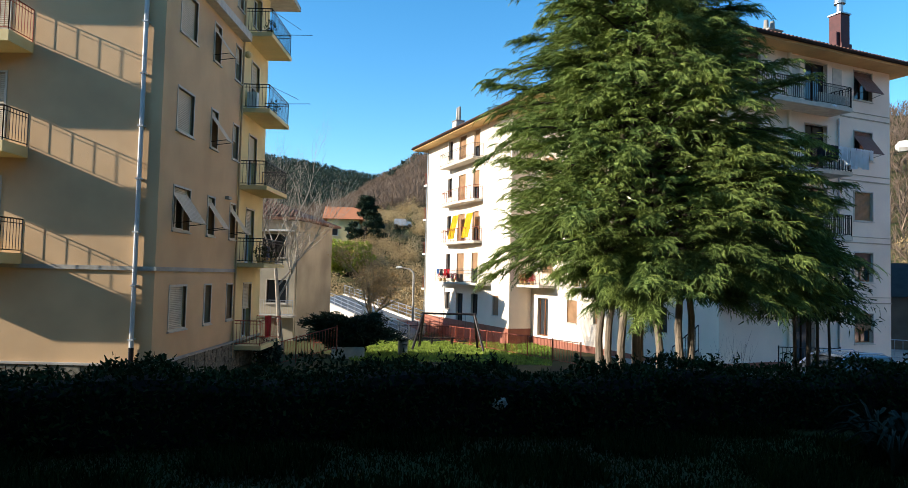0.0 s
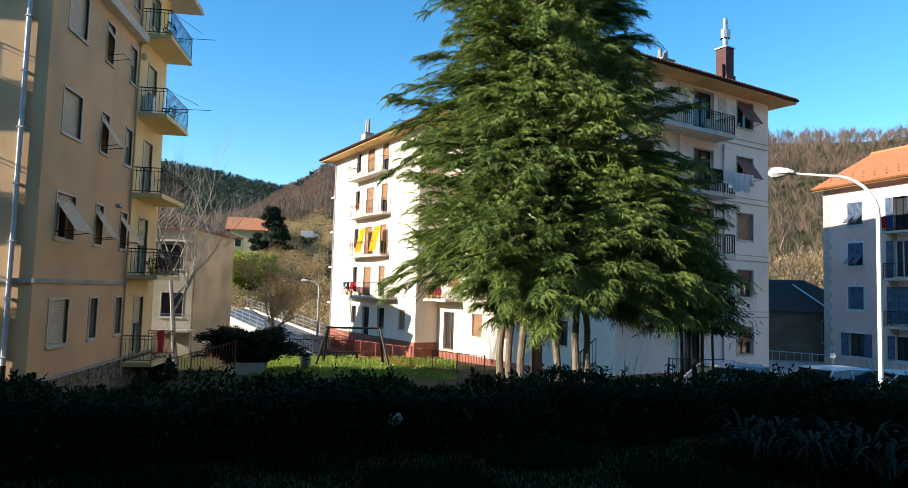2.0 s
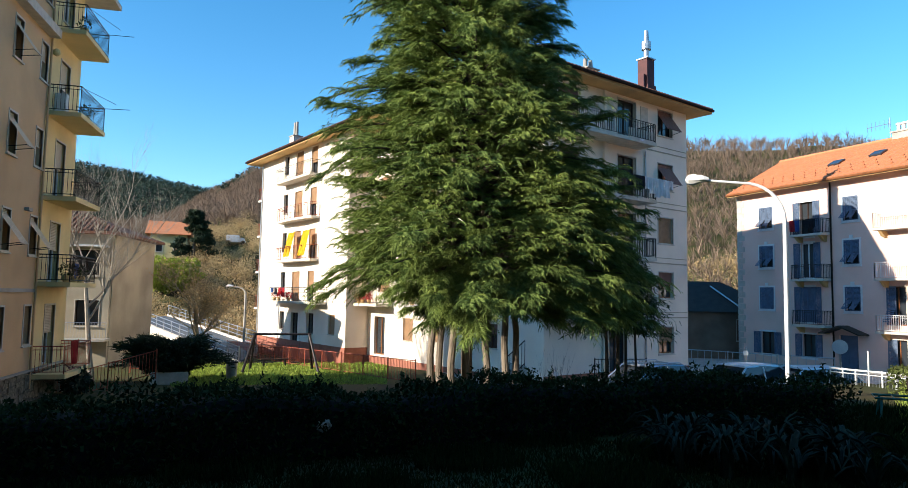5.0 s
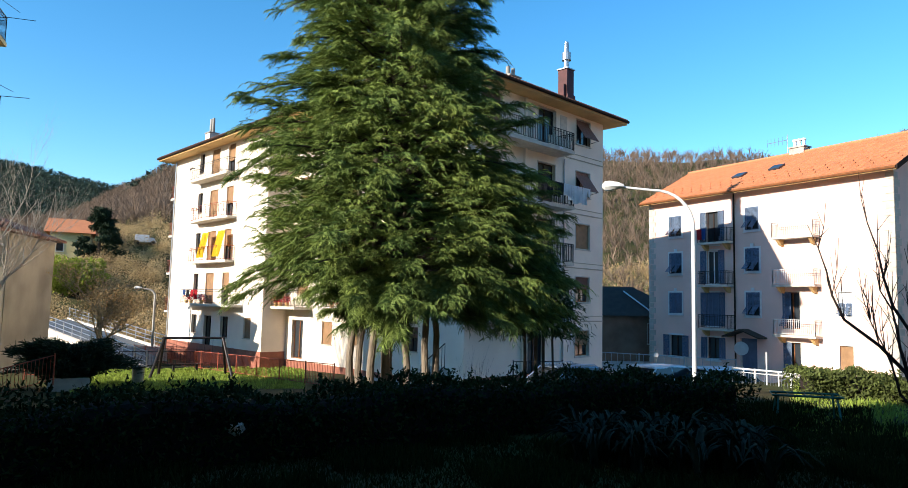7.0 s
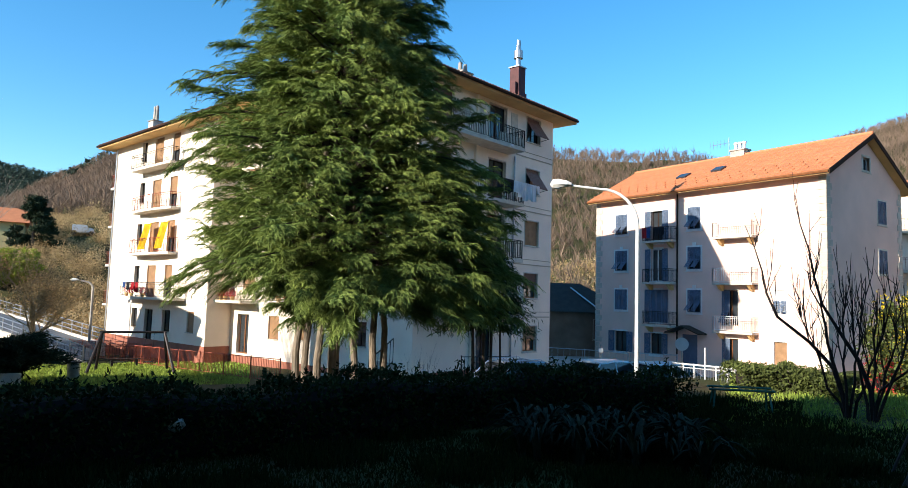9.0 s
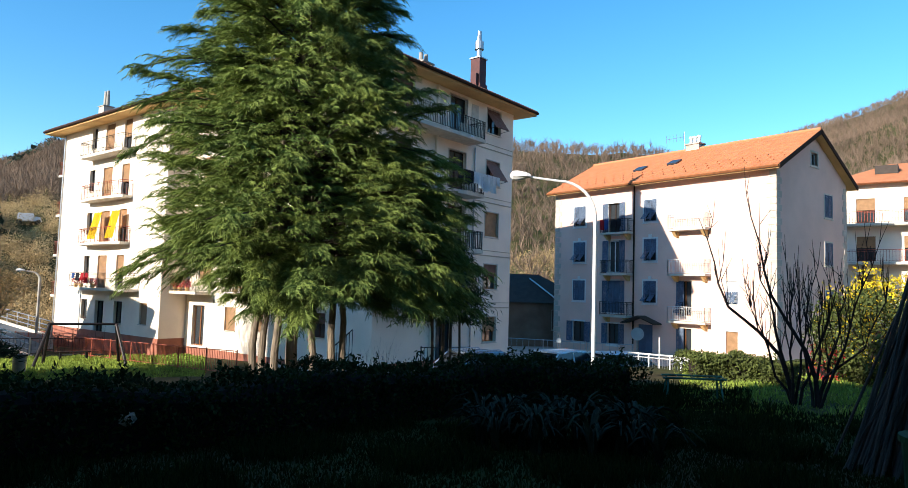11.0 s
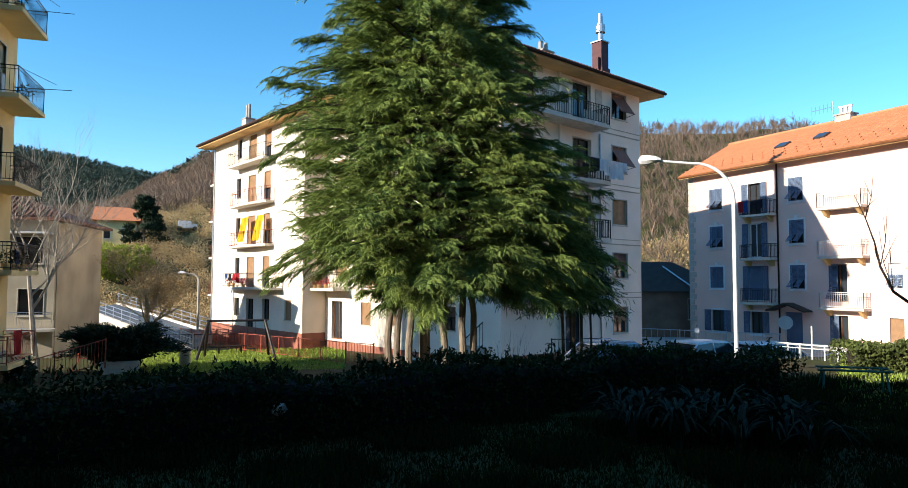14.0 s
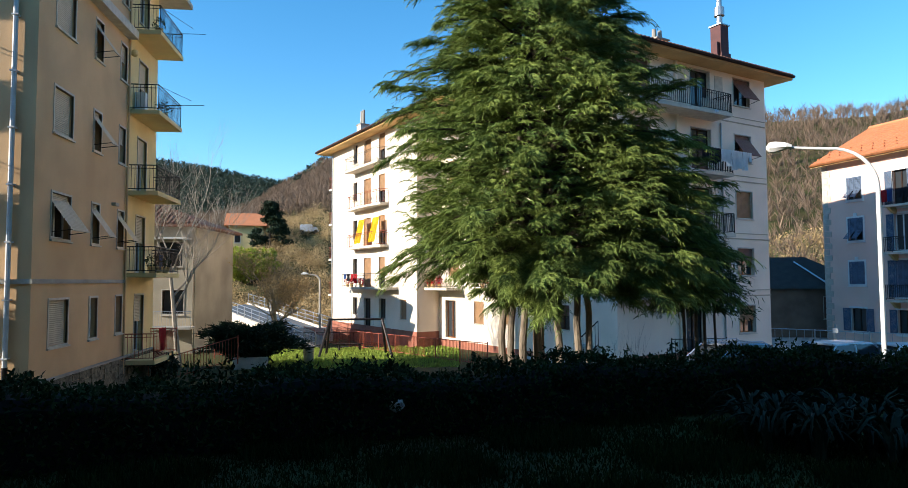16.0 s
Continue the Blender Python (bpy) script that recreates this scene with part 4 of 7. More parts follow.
    # roof windows, chimney, aerial
    for t, q in ((0.38, 0.45), (0.52, 0.52)):
        c = eave(0, 0).lerp(ridge(0), q) + (a1 - a0) * t + sh[1]
        bm = bmesh.new()
        al, up_dir, nrm = PINK["al"], PINK["up"], PINK["nrm"]
        hexa(bm, [c + al * x + up_dir * y + nrm * h for h in (0.02, 0.2) for x, y in ((-0.4, -0.4), (0.4, -0.4), (0.4, 0.4), (-0.4, 0.4))])
        part("roof_window", bm, "glass", house)
    cb = a0.lerp(a1, 0.51) + g * (hw + 0.2)
    FC = Face(cb, u)
    st = new("chimney_stack")
    st.parent = house
    bm = bmesh.new()
    fbox(bm, FC, -0.55, 0.55, -0.4, 0.4, top + 2.2, top + 3.4)
    fbox(bm, FC, -0.62, 0.62, -0.47, 0.47, top + 3.4, top + 3.5)
    part("shaft", bm, "concrete", st)
    bm = bmesh.new()
    for q in (-0.33, 0.0, 0.33):
        tube(bm, [FC.at(q, 0, top + 3.5), FC.at(q, 0, top + 3.95)], 0.12, sides=10)
        tube(bm, [FC.at(q, 0, top + 3.95), FC.at(q, 0, top + 4.08)], 0.17, sides=10)
    part("pot", bm, "paintwhite", st)
    bm = bmesh.new()
    tube(bm, [FC.at(-0.9, 0, top + 2.5), FC.at(-0.9, 0, top + 4.6)], 0.03, sides=6)
    tube(bm, [FC.at(-2.5, 0, top + 4.2), FC.at(-0.9, 0, top + 4.2)], 0.015, sides=4)
    for q in np.arange(-2.5, -0.9, 0.3):
        tube(bm, [FC.at(q, 0, top + 3.9), FC.at(q, 0, top + 4.5)], 0.012, sides=4)
    part("aerial", bm, "zinc", house)
    adopt(house)


PINK = {}
pink_house()


# ---- vegetation ----
RNG = np.random.default_rng(7)


def unit(v):
    return v / np.maximum(np.linalg.norm(v, axis=-1, keepdims=True), 1e-9)


def strips(base, direction, length, width, droop=0.0):
    """Thin leaf quads (n, 4, 3) from base points along directions."""
    n = len(base)
    side = unit(np.cross(direction, RNG.normal(size=(n, 3))))
    tip = base + direction * length[:, None] + np.array([0, 0, -1.0]) * (droop * length)[:, None]
    w = side * width[:, None] / 2
    return np.stack([base - w, base + w, tip + w * 0.35, tip - w * 0.35], 1)


def leaf_cloud(n, center, radii, size, up=0.0, shell=0.55):
    """Leaf quads spread through an uneven rounded mass."""
    d = unit(RNG.normal(size=(n, 3)))
    r = shell + (1 - shell) * RNG.random(n) ** 0.5
    lump = 1 + 0.16 * np.sin(d[:, 0] * 7 + center[0]) * np.sin(d[:, 1] * 6 + center[1]) + 0.12 * np.sin(d[:, 2] * 11 + d[:, 0] * 9)
    p = np.array(center) + d * np.array(radii) * (r * lump)[:, None]
    dr = unit(d * 0.6 + RNG.normal(size=(n, 3)) * 0.7 + np.array([0, 0, up]))
    return strips(p, dr, RNG.uniform(0.7, 1.4, n) * size, RNG.uniform(0.4, 0.8, n) * size)


CEDAR = (4.36, 16.6)
# Stems come nearer and smaller by this, to fit the camera's view.
VIEW_SCALE = 0.83
CROWN_Z = [-1.25, 0, 1.7, 3.5, 5.8, 7.9, 9.3, 10.2, 11.0, 12.2]
CROWN_R = [4.0, 4.4, 4.35, 3.95, 3.2, 2.65, 2.2, 1.8, 1.2, 0.3]


def cedar():
    base_z = -3.4
    tree = thing("cedar_tree", (CEDAR[0], CEDAR[1], base_z), "large multi-stemmed evergreen cedar with drooping feathery branches", "tree")
    # stems
    for az, d, top, lean, r in ((11.35, 20.6, 4, -0.3, 0.11), (12.3, 21.3, 5, 0.2, 0.10), (13.4, 20.2, 6, -0.2, 0.11), (14.85, 20.6, 12.5, 0.0, 0.16), (16.65, 20.0, 6, 0.3, 0.10), (18.1, 21.0, 5, -0.3, 0.11), (19.0, 20.4, 4, -0.9, 0.10)):
        a = math.radians(az)
        d = d * VIEW_SCALE
        p = Vector((d * math.sin(a), d * math.cos(a), base_z - 0.4))
        bm = bmesh.new()
        pts = []
        for k in range(13):
            t = k / 12
            q = p.lerp(Vector((CEDAR[0] + (p.x - CEDAR[0]) * 0.8 + lean * 0.3, CEDAR[1], top * VIEW_SCALE)), t)
            q += Vector((math.sin(k * 1.5 + az) * 0.05 - lean * t * (1 - t), math.cos(k * 1.3 + az) * 0.05, 0))
            pts.append(q)
        tube(bm, pts, r, 0.05, 9)
        part("trunk", bm, "bark", tree)
    out, limbs = [], bmesh.new()
    down = np.array([0, 0, -1.0])

    def plumes(pos, d, tl, m=23):
        """Arching branchlets, each with two ranks of fingers that bend down at their ends."""
        n = len(pos)
        s = (np.arange(m) + RNG.random((n, m))) / m
        P = pos[:, None] + d[:, None] * (tl[:, None] * s)[..., None] + down * (tl[:, None] * 0.32 * s ** 2.6)[..., None]
        D = unit(d[:, None] + down * (0.85 * s ** 1.6)[..., None])
        side = unit(np.cross(D, np.array([0, 0, 1.0])))
        sg = np.where(np.arange(m) % 2 == 0, 1.0, -1.0)[None, :]
        nd = unit(D * 0.8 + side * (sg * RNG.uniform(0.35, 0.95, (n, m)))[..., None] + down * RNG.uniform(-0.35, 0.18, (n, m))[..., None])
        ln = RNG.uniform(0.09, 0.175, (n, m)) * (1.15 - 0.45 * s)
        wd = RNG.uniform(0.014, 0.024, n * m)
        P, nd, ln, D = P.reshape(-1, 3), nd.reshape(-1, 3), ln.reshape(-1), D.reshape(-1, 3)
        out.append(strips(P, nd, ln, wd, 0.08))
        tip = unit(nd * 0.65 + D * 0.2 + down * RNG.uniform(0.3, 0.95, len(ln))[:, None])
        out.append(strips(P + nd * (ln * 0.88)[:, None] + down * (0.08 * ln)[:, None], tip, ln * RNG.uniform(0.6, 1.05, len(ln)), wd * 0.85, 0.0))

    def shape(z, th):
        """How far the crown reaches at a height in a direction."""
        c = np.cos(th)
        left = np.interp(z, [0, 1.5, 3, 5, 7], [0.82, 0.84, 0.82, 0.78, 0.86])
        right = np.interp(z, [0, 1.5, 3, 5, 7], [0.98, 0.88, 0.70, 0.68, 0.80])
        k = 1 + np.abs(c) * (np.where(c < 0, left, right) - 1)
        lump = 1 + 0.09 * np.sin(3 * th + 1.3 * z) + 0.06 * np.sin(7 * th - 2.1 * z)
        return np.interp(z + 0.6, CROWN_Z, CROWN_R) * k * lump

    n_br = 400
    zs = -0.2 + 11.9 * (np.arange(n_br) + RNG.random(n_br)) / n_br
    branches = [(z, k * 2.39996 + RNG.uniform(-0.5, 0.5), RNG.uniform(0.70, 1.10)) for k, z in enumerate(zs)]
    branches += [(RNG.uniform(-0.5, 3.2), RNG.uniform(-0.9, 0.6), RNG.uniform(0.8, 1.08)) for _ in range(55)]
    branches += [(RNG.uniform(-0.5, 0.5), RNG.uniform(-2.5, -0.6), RNG.uniform(0.55, 0.9)) for _ in range(46)]
    branches += [(RNG.uniform(-0.75, 0.1), RNG.uniform(-2.6, -1.7), RNG.uniform(0.40, 0.75)) for _ in range(34)]
    # a few long limbs that break the outline
    branches += [(4.4, math.pi * 1.02, 1.24), (4.0, math.pi * 0.97, 1.12), (5.0, math.pi * 1.04, 1.16), (5.6, math.pi * 0.98, 1.25), (3.2, math.pi * 0.95, 1.1), (2.0, math.pi * 1.0, 1.08), (4.8, 0.1, 1.15), (0.3, -0.5, 1.05), (2.2, -0.3, 1.1), (3.0, 0.1, 1.12), (6.4, 0.0, 1.25), (7.0, math.pi, 1.15)]
    for z0, th, k in branches:
        c = math.cos(th)
        if c < -0.6 and z0 < 0.3:
            z0 += 0.4
        Lb = float(shape(z0, th)) * k
        if Lb < 0.3:
            continue
        high = float(smooth(0.0, 3.0, z0))
        up = RNG.uniform(0.12, 0.34) + high * RNG.uniform(0.12, 0.55)
        dn = up - RNG.uniform(-0.10, 0.10) - high * RNG.uniform(-0.05, 0.32)
        rad = np.array([math.cos(th), math.sin(th), 0.0])
        lat = np.array([-math.sin(th), math.cos(th), 0.0])
        sway = RNG.uniform(-0.12, 0.12)
        T = np.linspace(0, 1, 8)
        curve = np.array([CEDAR[0] + 0.25 - 0.06 * z0, CEDAR[1], z0]) + np.outer(T * Lb, rad) + np.outer(sway * Lb * T ** 2, lat) + np.outer(Lb * (up * T - dn * T ** 2.2), [0, 0, 1])
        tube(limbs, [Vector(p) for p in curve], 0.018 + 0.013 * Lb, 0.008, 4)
        n_tw = int(9 + Lb * 6.5)
        t = np.clip(0.25 + 0.77 * RNG.random(n_tw) ** 0.62, 0, 1)
        pos = np.stack([np.interp(t, T, curve[:, i]) for i in range(3)], 1)
        tang = unit(np.stack([np.gradient(curve[:, i]) for i in range(3)], 1))
        tg = unit(np.stack([np.interp(t, T, tang[:, i]) for i in range(3)], 1))
        sgn = RNG.choice([-1.0, 1.0], n_tw)
        phi = np.radians(RNG.uniform(8, 58, n_tw) * (1.1 - 0.65 * t))
        d = unit(tg * np.cos(phi)[:, None] + lat * (sgn * np.sin(phi))[:, None] - down * RNG.normal(0.10 + 0.22 * high, 0.16, n_tw)[:, None])
        plumes(pos, d, RNG.uniform(0.35, 0.85, n_tw) * (0.5 + 0.5 * min(1, Lb / 3.5)) * (1.2 - 0.4 * t))
    # the leafy mantle between the limbs, with inner plumes added to block leaking light
    for n, r0, r1, low in ((4600, 0.62, 0.92, 0.6), (3600, 0.25, 0.62, 0.3)):
        z = low + (11.4 - low) * RNG.random(n) ** 1.25
        th = RNG.uniform(0, math.tau, n)
        gap = np.sin(5 * th + 2.2 * z) * np.sin(2.9 * z - 3 * th + 1.0)
        keep = (gap > -0.12) | (RNG.random(n) < 0.22) | (r1 < 0.7)
        z, th = z[keep], th[keep]
        R = shape(z, th) * RNG.uniform(r0, r1, len(z))
        pos = np.stack([CEDAR[0] + 0.25 - 0.06 * z + R * np.cos(th), CEDAR[1] + R * np.sin(th), z + 0.25 * R * RNG.uniform(0.2, 1.0, len(z))], 1)
        d = unit(np.stack([np.cos(th), np.sin(th), np.zeros(len(z))], 1) + RNG.normal(0, 0.35, (len(z), 3)) + np.array([0, 0, 0.45]))
        plumes(pos, d, RNG.uniform(0.40, 0.85, len(z)) * np.clip(R / 2.5, 0.4, 1.0))
    # Limbs take the darker bark, which holds the crown's shade in its colour.
    part("limb", limbs, "limb", tree, "limbs inside the crown, coloured dark for its shade")
    crown = quads("crown", np.concatenate(out), "cedar", tree)
    crown["label"] = "yellow-green feathery needle sprays"
    adopt(tree)


cedar()


def shaded_side():
    """Smaller stems and drooping sprays; the cedar's shade is put into their dark colour."""
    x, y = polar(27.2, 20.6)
    tree = thing("yew_tree", (x, y, -3.5), "slender conifer with several stems, coloured dark for the cedar's shaded side", "tree")
    for dx, dy, r in ((-0.30, 0.1, 0.06), (0.0, -0.1, 0.075), (0.35, 0.15, 0.055), (0.62, 0.0, 0.04)):
        bm = bmesh.new()
        tube(bm, [Vector((x + dx + 0.03 * math.sin(k * 1.9 + dx * 9), y + dy, -3.8 + k * 0.9)) for k in range(7)], r, 0.03, 8)
        part("trunk", bm, "limb", tree)
    q = []
    for _ in range(260):
        z0 = RNG.uniform(-0.9, 1.5)
        th = RNG.uniform(0, math.tau)
        L = float(np.interp(z0, [-0.9, 0.3, 1.0, 1.5], [1.6, 1.5, 1.0, 0.5])) * RNG.uniform(0.6, 1.1)
        s = np.linspace(0.15, 1, 46)
        rad = np.array([math.cos(th), math.sin(th), 0.0])
        P = np.array([x + 0.1, y, z0]) + np.outer(s * L, rad) + np.outer(L * (0.25 * s - 0.38 * s ** 2.2), [0, 0, 1.0]) + RNG.normal(0, 0.06, (46, 3))
        d = unit(rad * 0.7 + RNG.normal(0, 0.5, (46, 3)) + np.array([0, 0, -0.35]))
        q.append(strips(P, d, RNG.uniform(0.07, 0.17, 46), RNG.uniform(0.025, 0.045, 46), 0.2))
    quads("crown", np.concatenate(q), "shaded_side", tree)
    adopt(tree)


def bare_tree(base, height, spread, seed, label, mat="twig", stems=1, levels=4, r0=0.11, up=0.55, leaves=0, leaf_mat="scrub", first=0.3, kids=(4, 6), name="bare_tree"):
    """A leafless tree: tapered trunk, limbs and fine twigs."""
    rnd = random.Random(seed)
    tree = thing(name, base, label, "tree")
    trunk, crown = bmesh.new(), bmesh.new()
    tips = []

    def grow(p, d, length, r, level):
        n = 5
        pts = [p]
        for k in range(n):
            w = 0.035 if level == 0 else 0.10
            d = (d + Vector((rnd.gauss(0, w), rnd.gauss(0, w), rnd.gauss(0.03, 0.06) + 0.06 * up))).normalized()
            pts.append(pts[-1] + d * length / n)
        tube(trunk if level == 0 else crown, pts, r, r * (0.45 if level < levels else 0.3), 7 if level == 0 else (5 if level == 1 else 3))
        if level >= levels:
            tips.extend(pts[2:])
            return
        for _ in range(rnd.randint(*kids)):
            t = rnd.uniform(first if level == 0 else 0.2, 1.0)
            i = min(int(t * n), n - 1)
            q = pts[i].lerp(pts[i + 1], t * n - i)
            a = rnd.uniform(0, math.tau)
            w = rnd.uniform(0.45, 1.0) * spread
            nd = (d * up + Vector((math.cos(a) * w, math.sin(a) * w, rnd.uniform(0.0, 0.6)))).normalized()
            grow(q, nd, length * rnd.uniform(0.5, 0.75), r * 0.5 * (1.1 - 0.5 * t), level + 1)

    for k in range(stems):
        a = rnd.uniform(0, math.tau)
        lean = 0.12 if stems == 1 else rnd.uniform(0.15, 0.45)
        grow(Vector(base) - Vector((0, 0, 0.3)), Vector((math.cos(a) * lean, math.sin(a) * lean, 1)).normalized(), height * 0.55, r0, 0)
    part("trunk", trunk, mat, tree)
    part("crown", crown, mat, tree)
    if leaves:
        pts = np.array([tuple(p) for p in tips])
        idx = RNG.integers(0, len(pts), leaves)
        p = pts[idx] + RNG.normal(0, 0.12, (leaves, 3))
        quads("dry_leaves", strips(p, unit(RNG.normal(size=(leaves, 3))), RNG.uniform(0.06, 0.13, leaves), RNG.uniform(0.05, 0.10, leaves)), leaf_mat, tree)
    adopt(tree)
    return tree


def polar(az, d):
    return d * math.sin(math.radians(az)), d * math.cos(math.radians(az))


def stand(az, d):
    x, y = polar(az, d)
    return (x, y, lift(x, y))


shaded_side()


def garden_shrub():
    """Dark arching stems fanning from one root, with long thin upright shoots."""
    base = Vector(stand(55.9, 13.9))
    ob = thing("garden_shrub", base, "leafless garden shrub with many dark arching stems", "shrub")
    rnd = random.Random(17)
    side = Vector((math.cos(math.radians(55.9)), -math.sin(math.radians(55.9)), 0))
    back = Vector((math.sin(math.radians(55.9)), math.cos(math.radians(55.9)), 0))
    spread = [(-1.66, 3.5), (-1.12, 4.0), (-0.55, 2.6), (-0.35, 2.3), (-0.1, 2.6), (0.1, 2.3), (0.3, 2.5), (0.5, 2.2), (0.75, 2.4), (1.1, 2.2), (-0.8, 2.0), (0.9, 2.9)]
    for k, (sx, h) in enumerate(spread):
        root = base + side * (0.14 if k % 2 else -0.20) + back * rnd.uniform(-0.15, 0.15)
        depth = 0.1 if k < 2 else rnd.uniform(-0.5, 0.5)
        pts = []
        for i in range(9):
            t = i / 8
            lean = sx * (float(np.interp(t, [0, 0.2, 0.4, 0.51, 0.87, 1], [0, 0.03, 0.45, 0.70, 0.92, 1])) if abs(sx) > 1 else t ** 0.8)
            pts.append(root + side * (lean + rnd.gauss(0, 0.03)) + back * depth * t + Vector((0, 0, h * t - (0.2 if i == 0 else 0))))
        bm = bmesh.new()
        tube(bm, pts, 0.048 if k < 3 else 0.03, 0.005, 6)
        stem = part("stem", bm, "darktwig", ob)
        bm = bmesh.new()
        for _ in range(11 if abs(sx) < 1 else 8):
            i = rnd.randint(3, 7)
            p = pts[i]
            L = rnd.uniform(0.4, 1.15)
            d = side * rnd.uniform(-0.4, 0.4) + back * rnd.uniform(-0.3, 0.3)
            tube(bm, [p, p + d * L * 0.35 + Vector((0, 0, L * 0.45)), p + d * L * 0.5 + Vector((0, 0, L))], 0.009, 0.003, 4)
            q = p + d * L * 0.35 + Vector((0, 0, L * 0.45))
            tube(bm, [q, q + Vector((rnd.uniform(-0.2, 0.2), rnd.uniform(-0.2, 0.2), L * 0.4))], 0.008, 0.003, 3)
        part("side_shoot", bm, "darktwig", stem)["kind"] = "stuff"
    adopt(ob)


bare_tree(stand(-14.5, 34), 10.6, 0.8, 44, "leafless pale-barked tree beside the grey house", "paletwig", 1, 4, 0.14, 0.75, first=0.42, kids=(5, 7))
bare_tree(stand(-7.1, 47), 7.4, 1.0, 9, "round-headed tree with sparse dry yellow leaves", "tantwig", 1, 4, 0.2, 0.5, 3800, "scrub", 0.35, (5, 7))
bare_tree(stand(-35.2, 16), 3.6, 0.7, 12, "small pruned leafless fruit tree by the ochre wall", "twig", 1, 3, 0.09, 0.7)
garden_shrub()
bare_tree(stand(21.5, 17.5), 2.6, 0.5, 31, "low leafless bush behind the hedge", "twig", 4, 2, 0.02, 1.0)


# ---- garden hedge: a run of uneven clipped leaves ----
HEDGE = [(-14, 4.6), (-8, 6.3), (-4.2, 7.2), (-1.3, 8.2), (1.7, 8.7), (4.2, 9.3), (5.6, 9.45), (8.7, 9.25)]


def hedge(name, line, top, low, width, n, size, mat, label, shoots=0):
    ob = thing(name, (line[0][0], line[0][1], low), label, "hedge")
    line = np.array(line, float)
    seg = np.hypot(*np.diff(line, axis=0).T)
    cum = np.concatenate([[0], np.cumsum(seg)])
    def along(t):
        return np.stack([np.interp(t, cum, line[:, 0]), np.interp(t, cum, line[:, 1])], 1)
    t = RNG.random(n) * cum[-1]
    p = along(t)
    ang = RNG.uniform(0, math.tau, n)
    tt = top + 0.07 * np.sin(t * 1.9) + 0.05 * np.sin(t * 4.7 + 1) + 0.03 * np.sin(t * 11)
    q = RNG.random(n)
    on_top = q < 0.4
    z = np.where(on_top, tt + RNG.normal(0, 0.035, n), low + (tt - low) * RNG.random(n) ** 0.8)
    off = np.where(on_top, RNG.uniform(-width / 2, width / 2, n), np.where(RNG.random(n) < 0.75, -width / 2, width / 2) + RNG.normal(0, 0.07, n))
    tg = along(np.clip(t + 0.1, 0, cum[-1])) - along(np.clip(t - 0.1, 0, cum[-1]))
    tg = tg / np.maximum(np.hypot(tg[:, 0], tg[:, 1])[:, None], 1e-6)
    nx = np.stack([-tg[:, 1], tg[:, 0]], 1)
    P = np.concatenate([p + nx * off[:, None], z[:, None]], 1)
    leaves = [strips(P, unit(RNG.normal(size=(n, 3)) + np.array([0, -0.3, 0.5])), RNG.uniform(0.7, 1.3, n) * size, RNG.uniform(0.45, 0.8, n) * size)]
    for _ in range(shoots):
        s = RNG.uniform(0.45, 0.93) * cum[-1] if RNG.random() < 0.8 else RNG.random() * cum[-1]
        c = along(np.array([s]))[0]
        h = RNG.uniform(0.06, 0.26)
        k = 14
        zz = np.linspace(0, h, k)
        PP = np.stack([c[0] + RNG.normal(0, 0.02, k), c[1] + RNG.uniform(-0.2, 0.2) + RNG.normal(0, 0.02, k), top + zz], 1)
        leaves.append(strips(PP, unit(RNG.normal(size=(k, 3)) + np.array([0, 0, 0.8])), np.full(k, size * 1.1), np.full(k, size * 0.6)))
    quads("foliage", np.concatenate(leaves), mat, ob)
    # a solid core, its dark colour standing for the shade inside
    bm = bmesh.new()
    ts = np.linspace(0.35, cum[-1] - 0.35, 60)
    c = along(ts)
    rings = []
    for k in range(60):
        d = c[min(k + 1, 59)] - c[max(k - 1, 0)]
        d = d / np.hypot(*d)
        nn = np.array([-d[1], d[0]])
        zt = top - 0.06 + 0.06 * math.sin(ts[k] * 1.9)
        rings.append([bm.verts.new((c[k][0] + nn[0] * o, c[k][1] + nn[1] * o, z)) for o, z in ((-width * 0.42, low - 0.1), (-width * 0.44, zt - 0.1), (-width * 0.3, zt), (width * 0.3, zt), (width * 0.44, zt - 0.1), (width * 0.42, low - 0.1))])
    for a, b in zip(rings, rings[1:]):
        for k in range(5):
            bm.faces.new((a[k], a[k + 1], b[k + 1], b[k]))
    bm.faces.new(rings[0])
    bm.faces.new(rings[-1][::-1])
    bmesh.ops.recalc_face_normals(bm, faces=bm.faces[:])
    part("dark_core", bm, "darktwig", ob, "solid core, coloured dark for the shade between the leaves")
    adopt(ob)


hedge("garden_hedge", HEDGE, -1.17, -1.95, 0.8, 42000, 0.055, "hedge", "evergreen garden hedge, unevenly clipped, leaves coloured dark for deep shade", 70)
hedge("garden_hedge", [polar(47.0, 17.0), polar(49.5, 17.4), polar(52.5, 17.4), polar(55.5, 17.2)], -1.42, -2.2, 0.9, 9000, 0.07, "sunhedge", "low green hedge at the garden's end, leaves lightened for sunlight", 4)


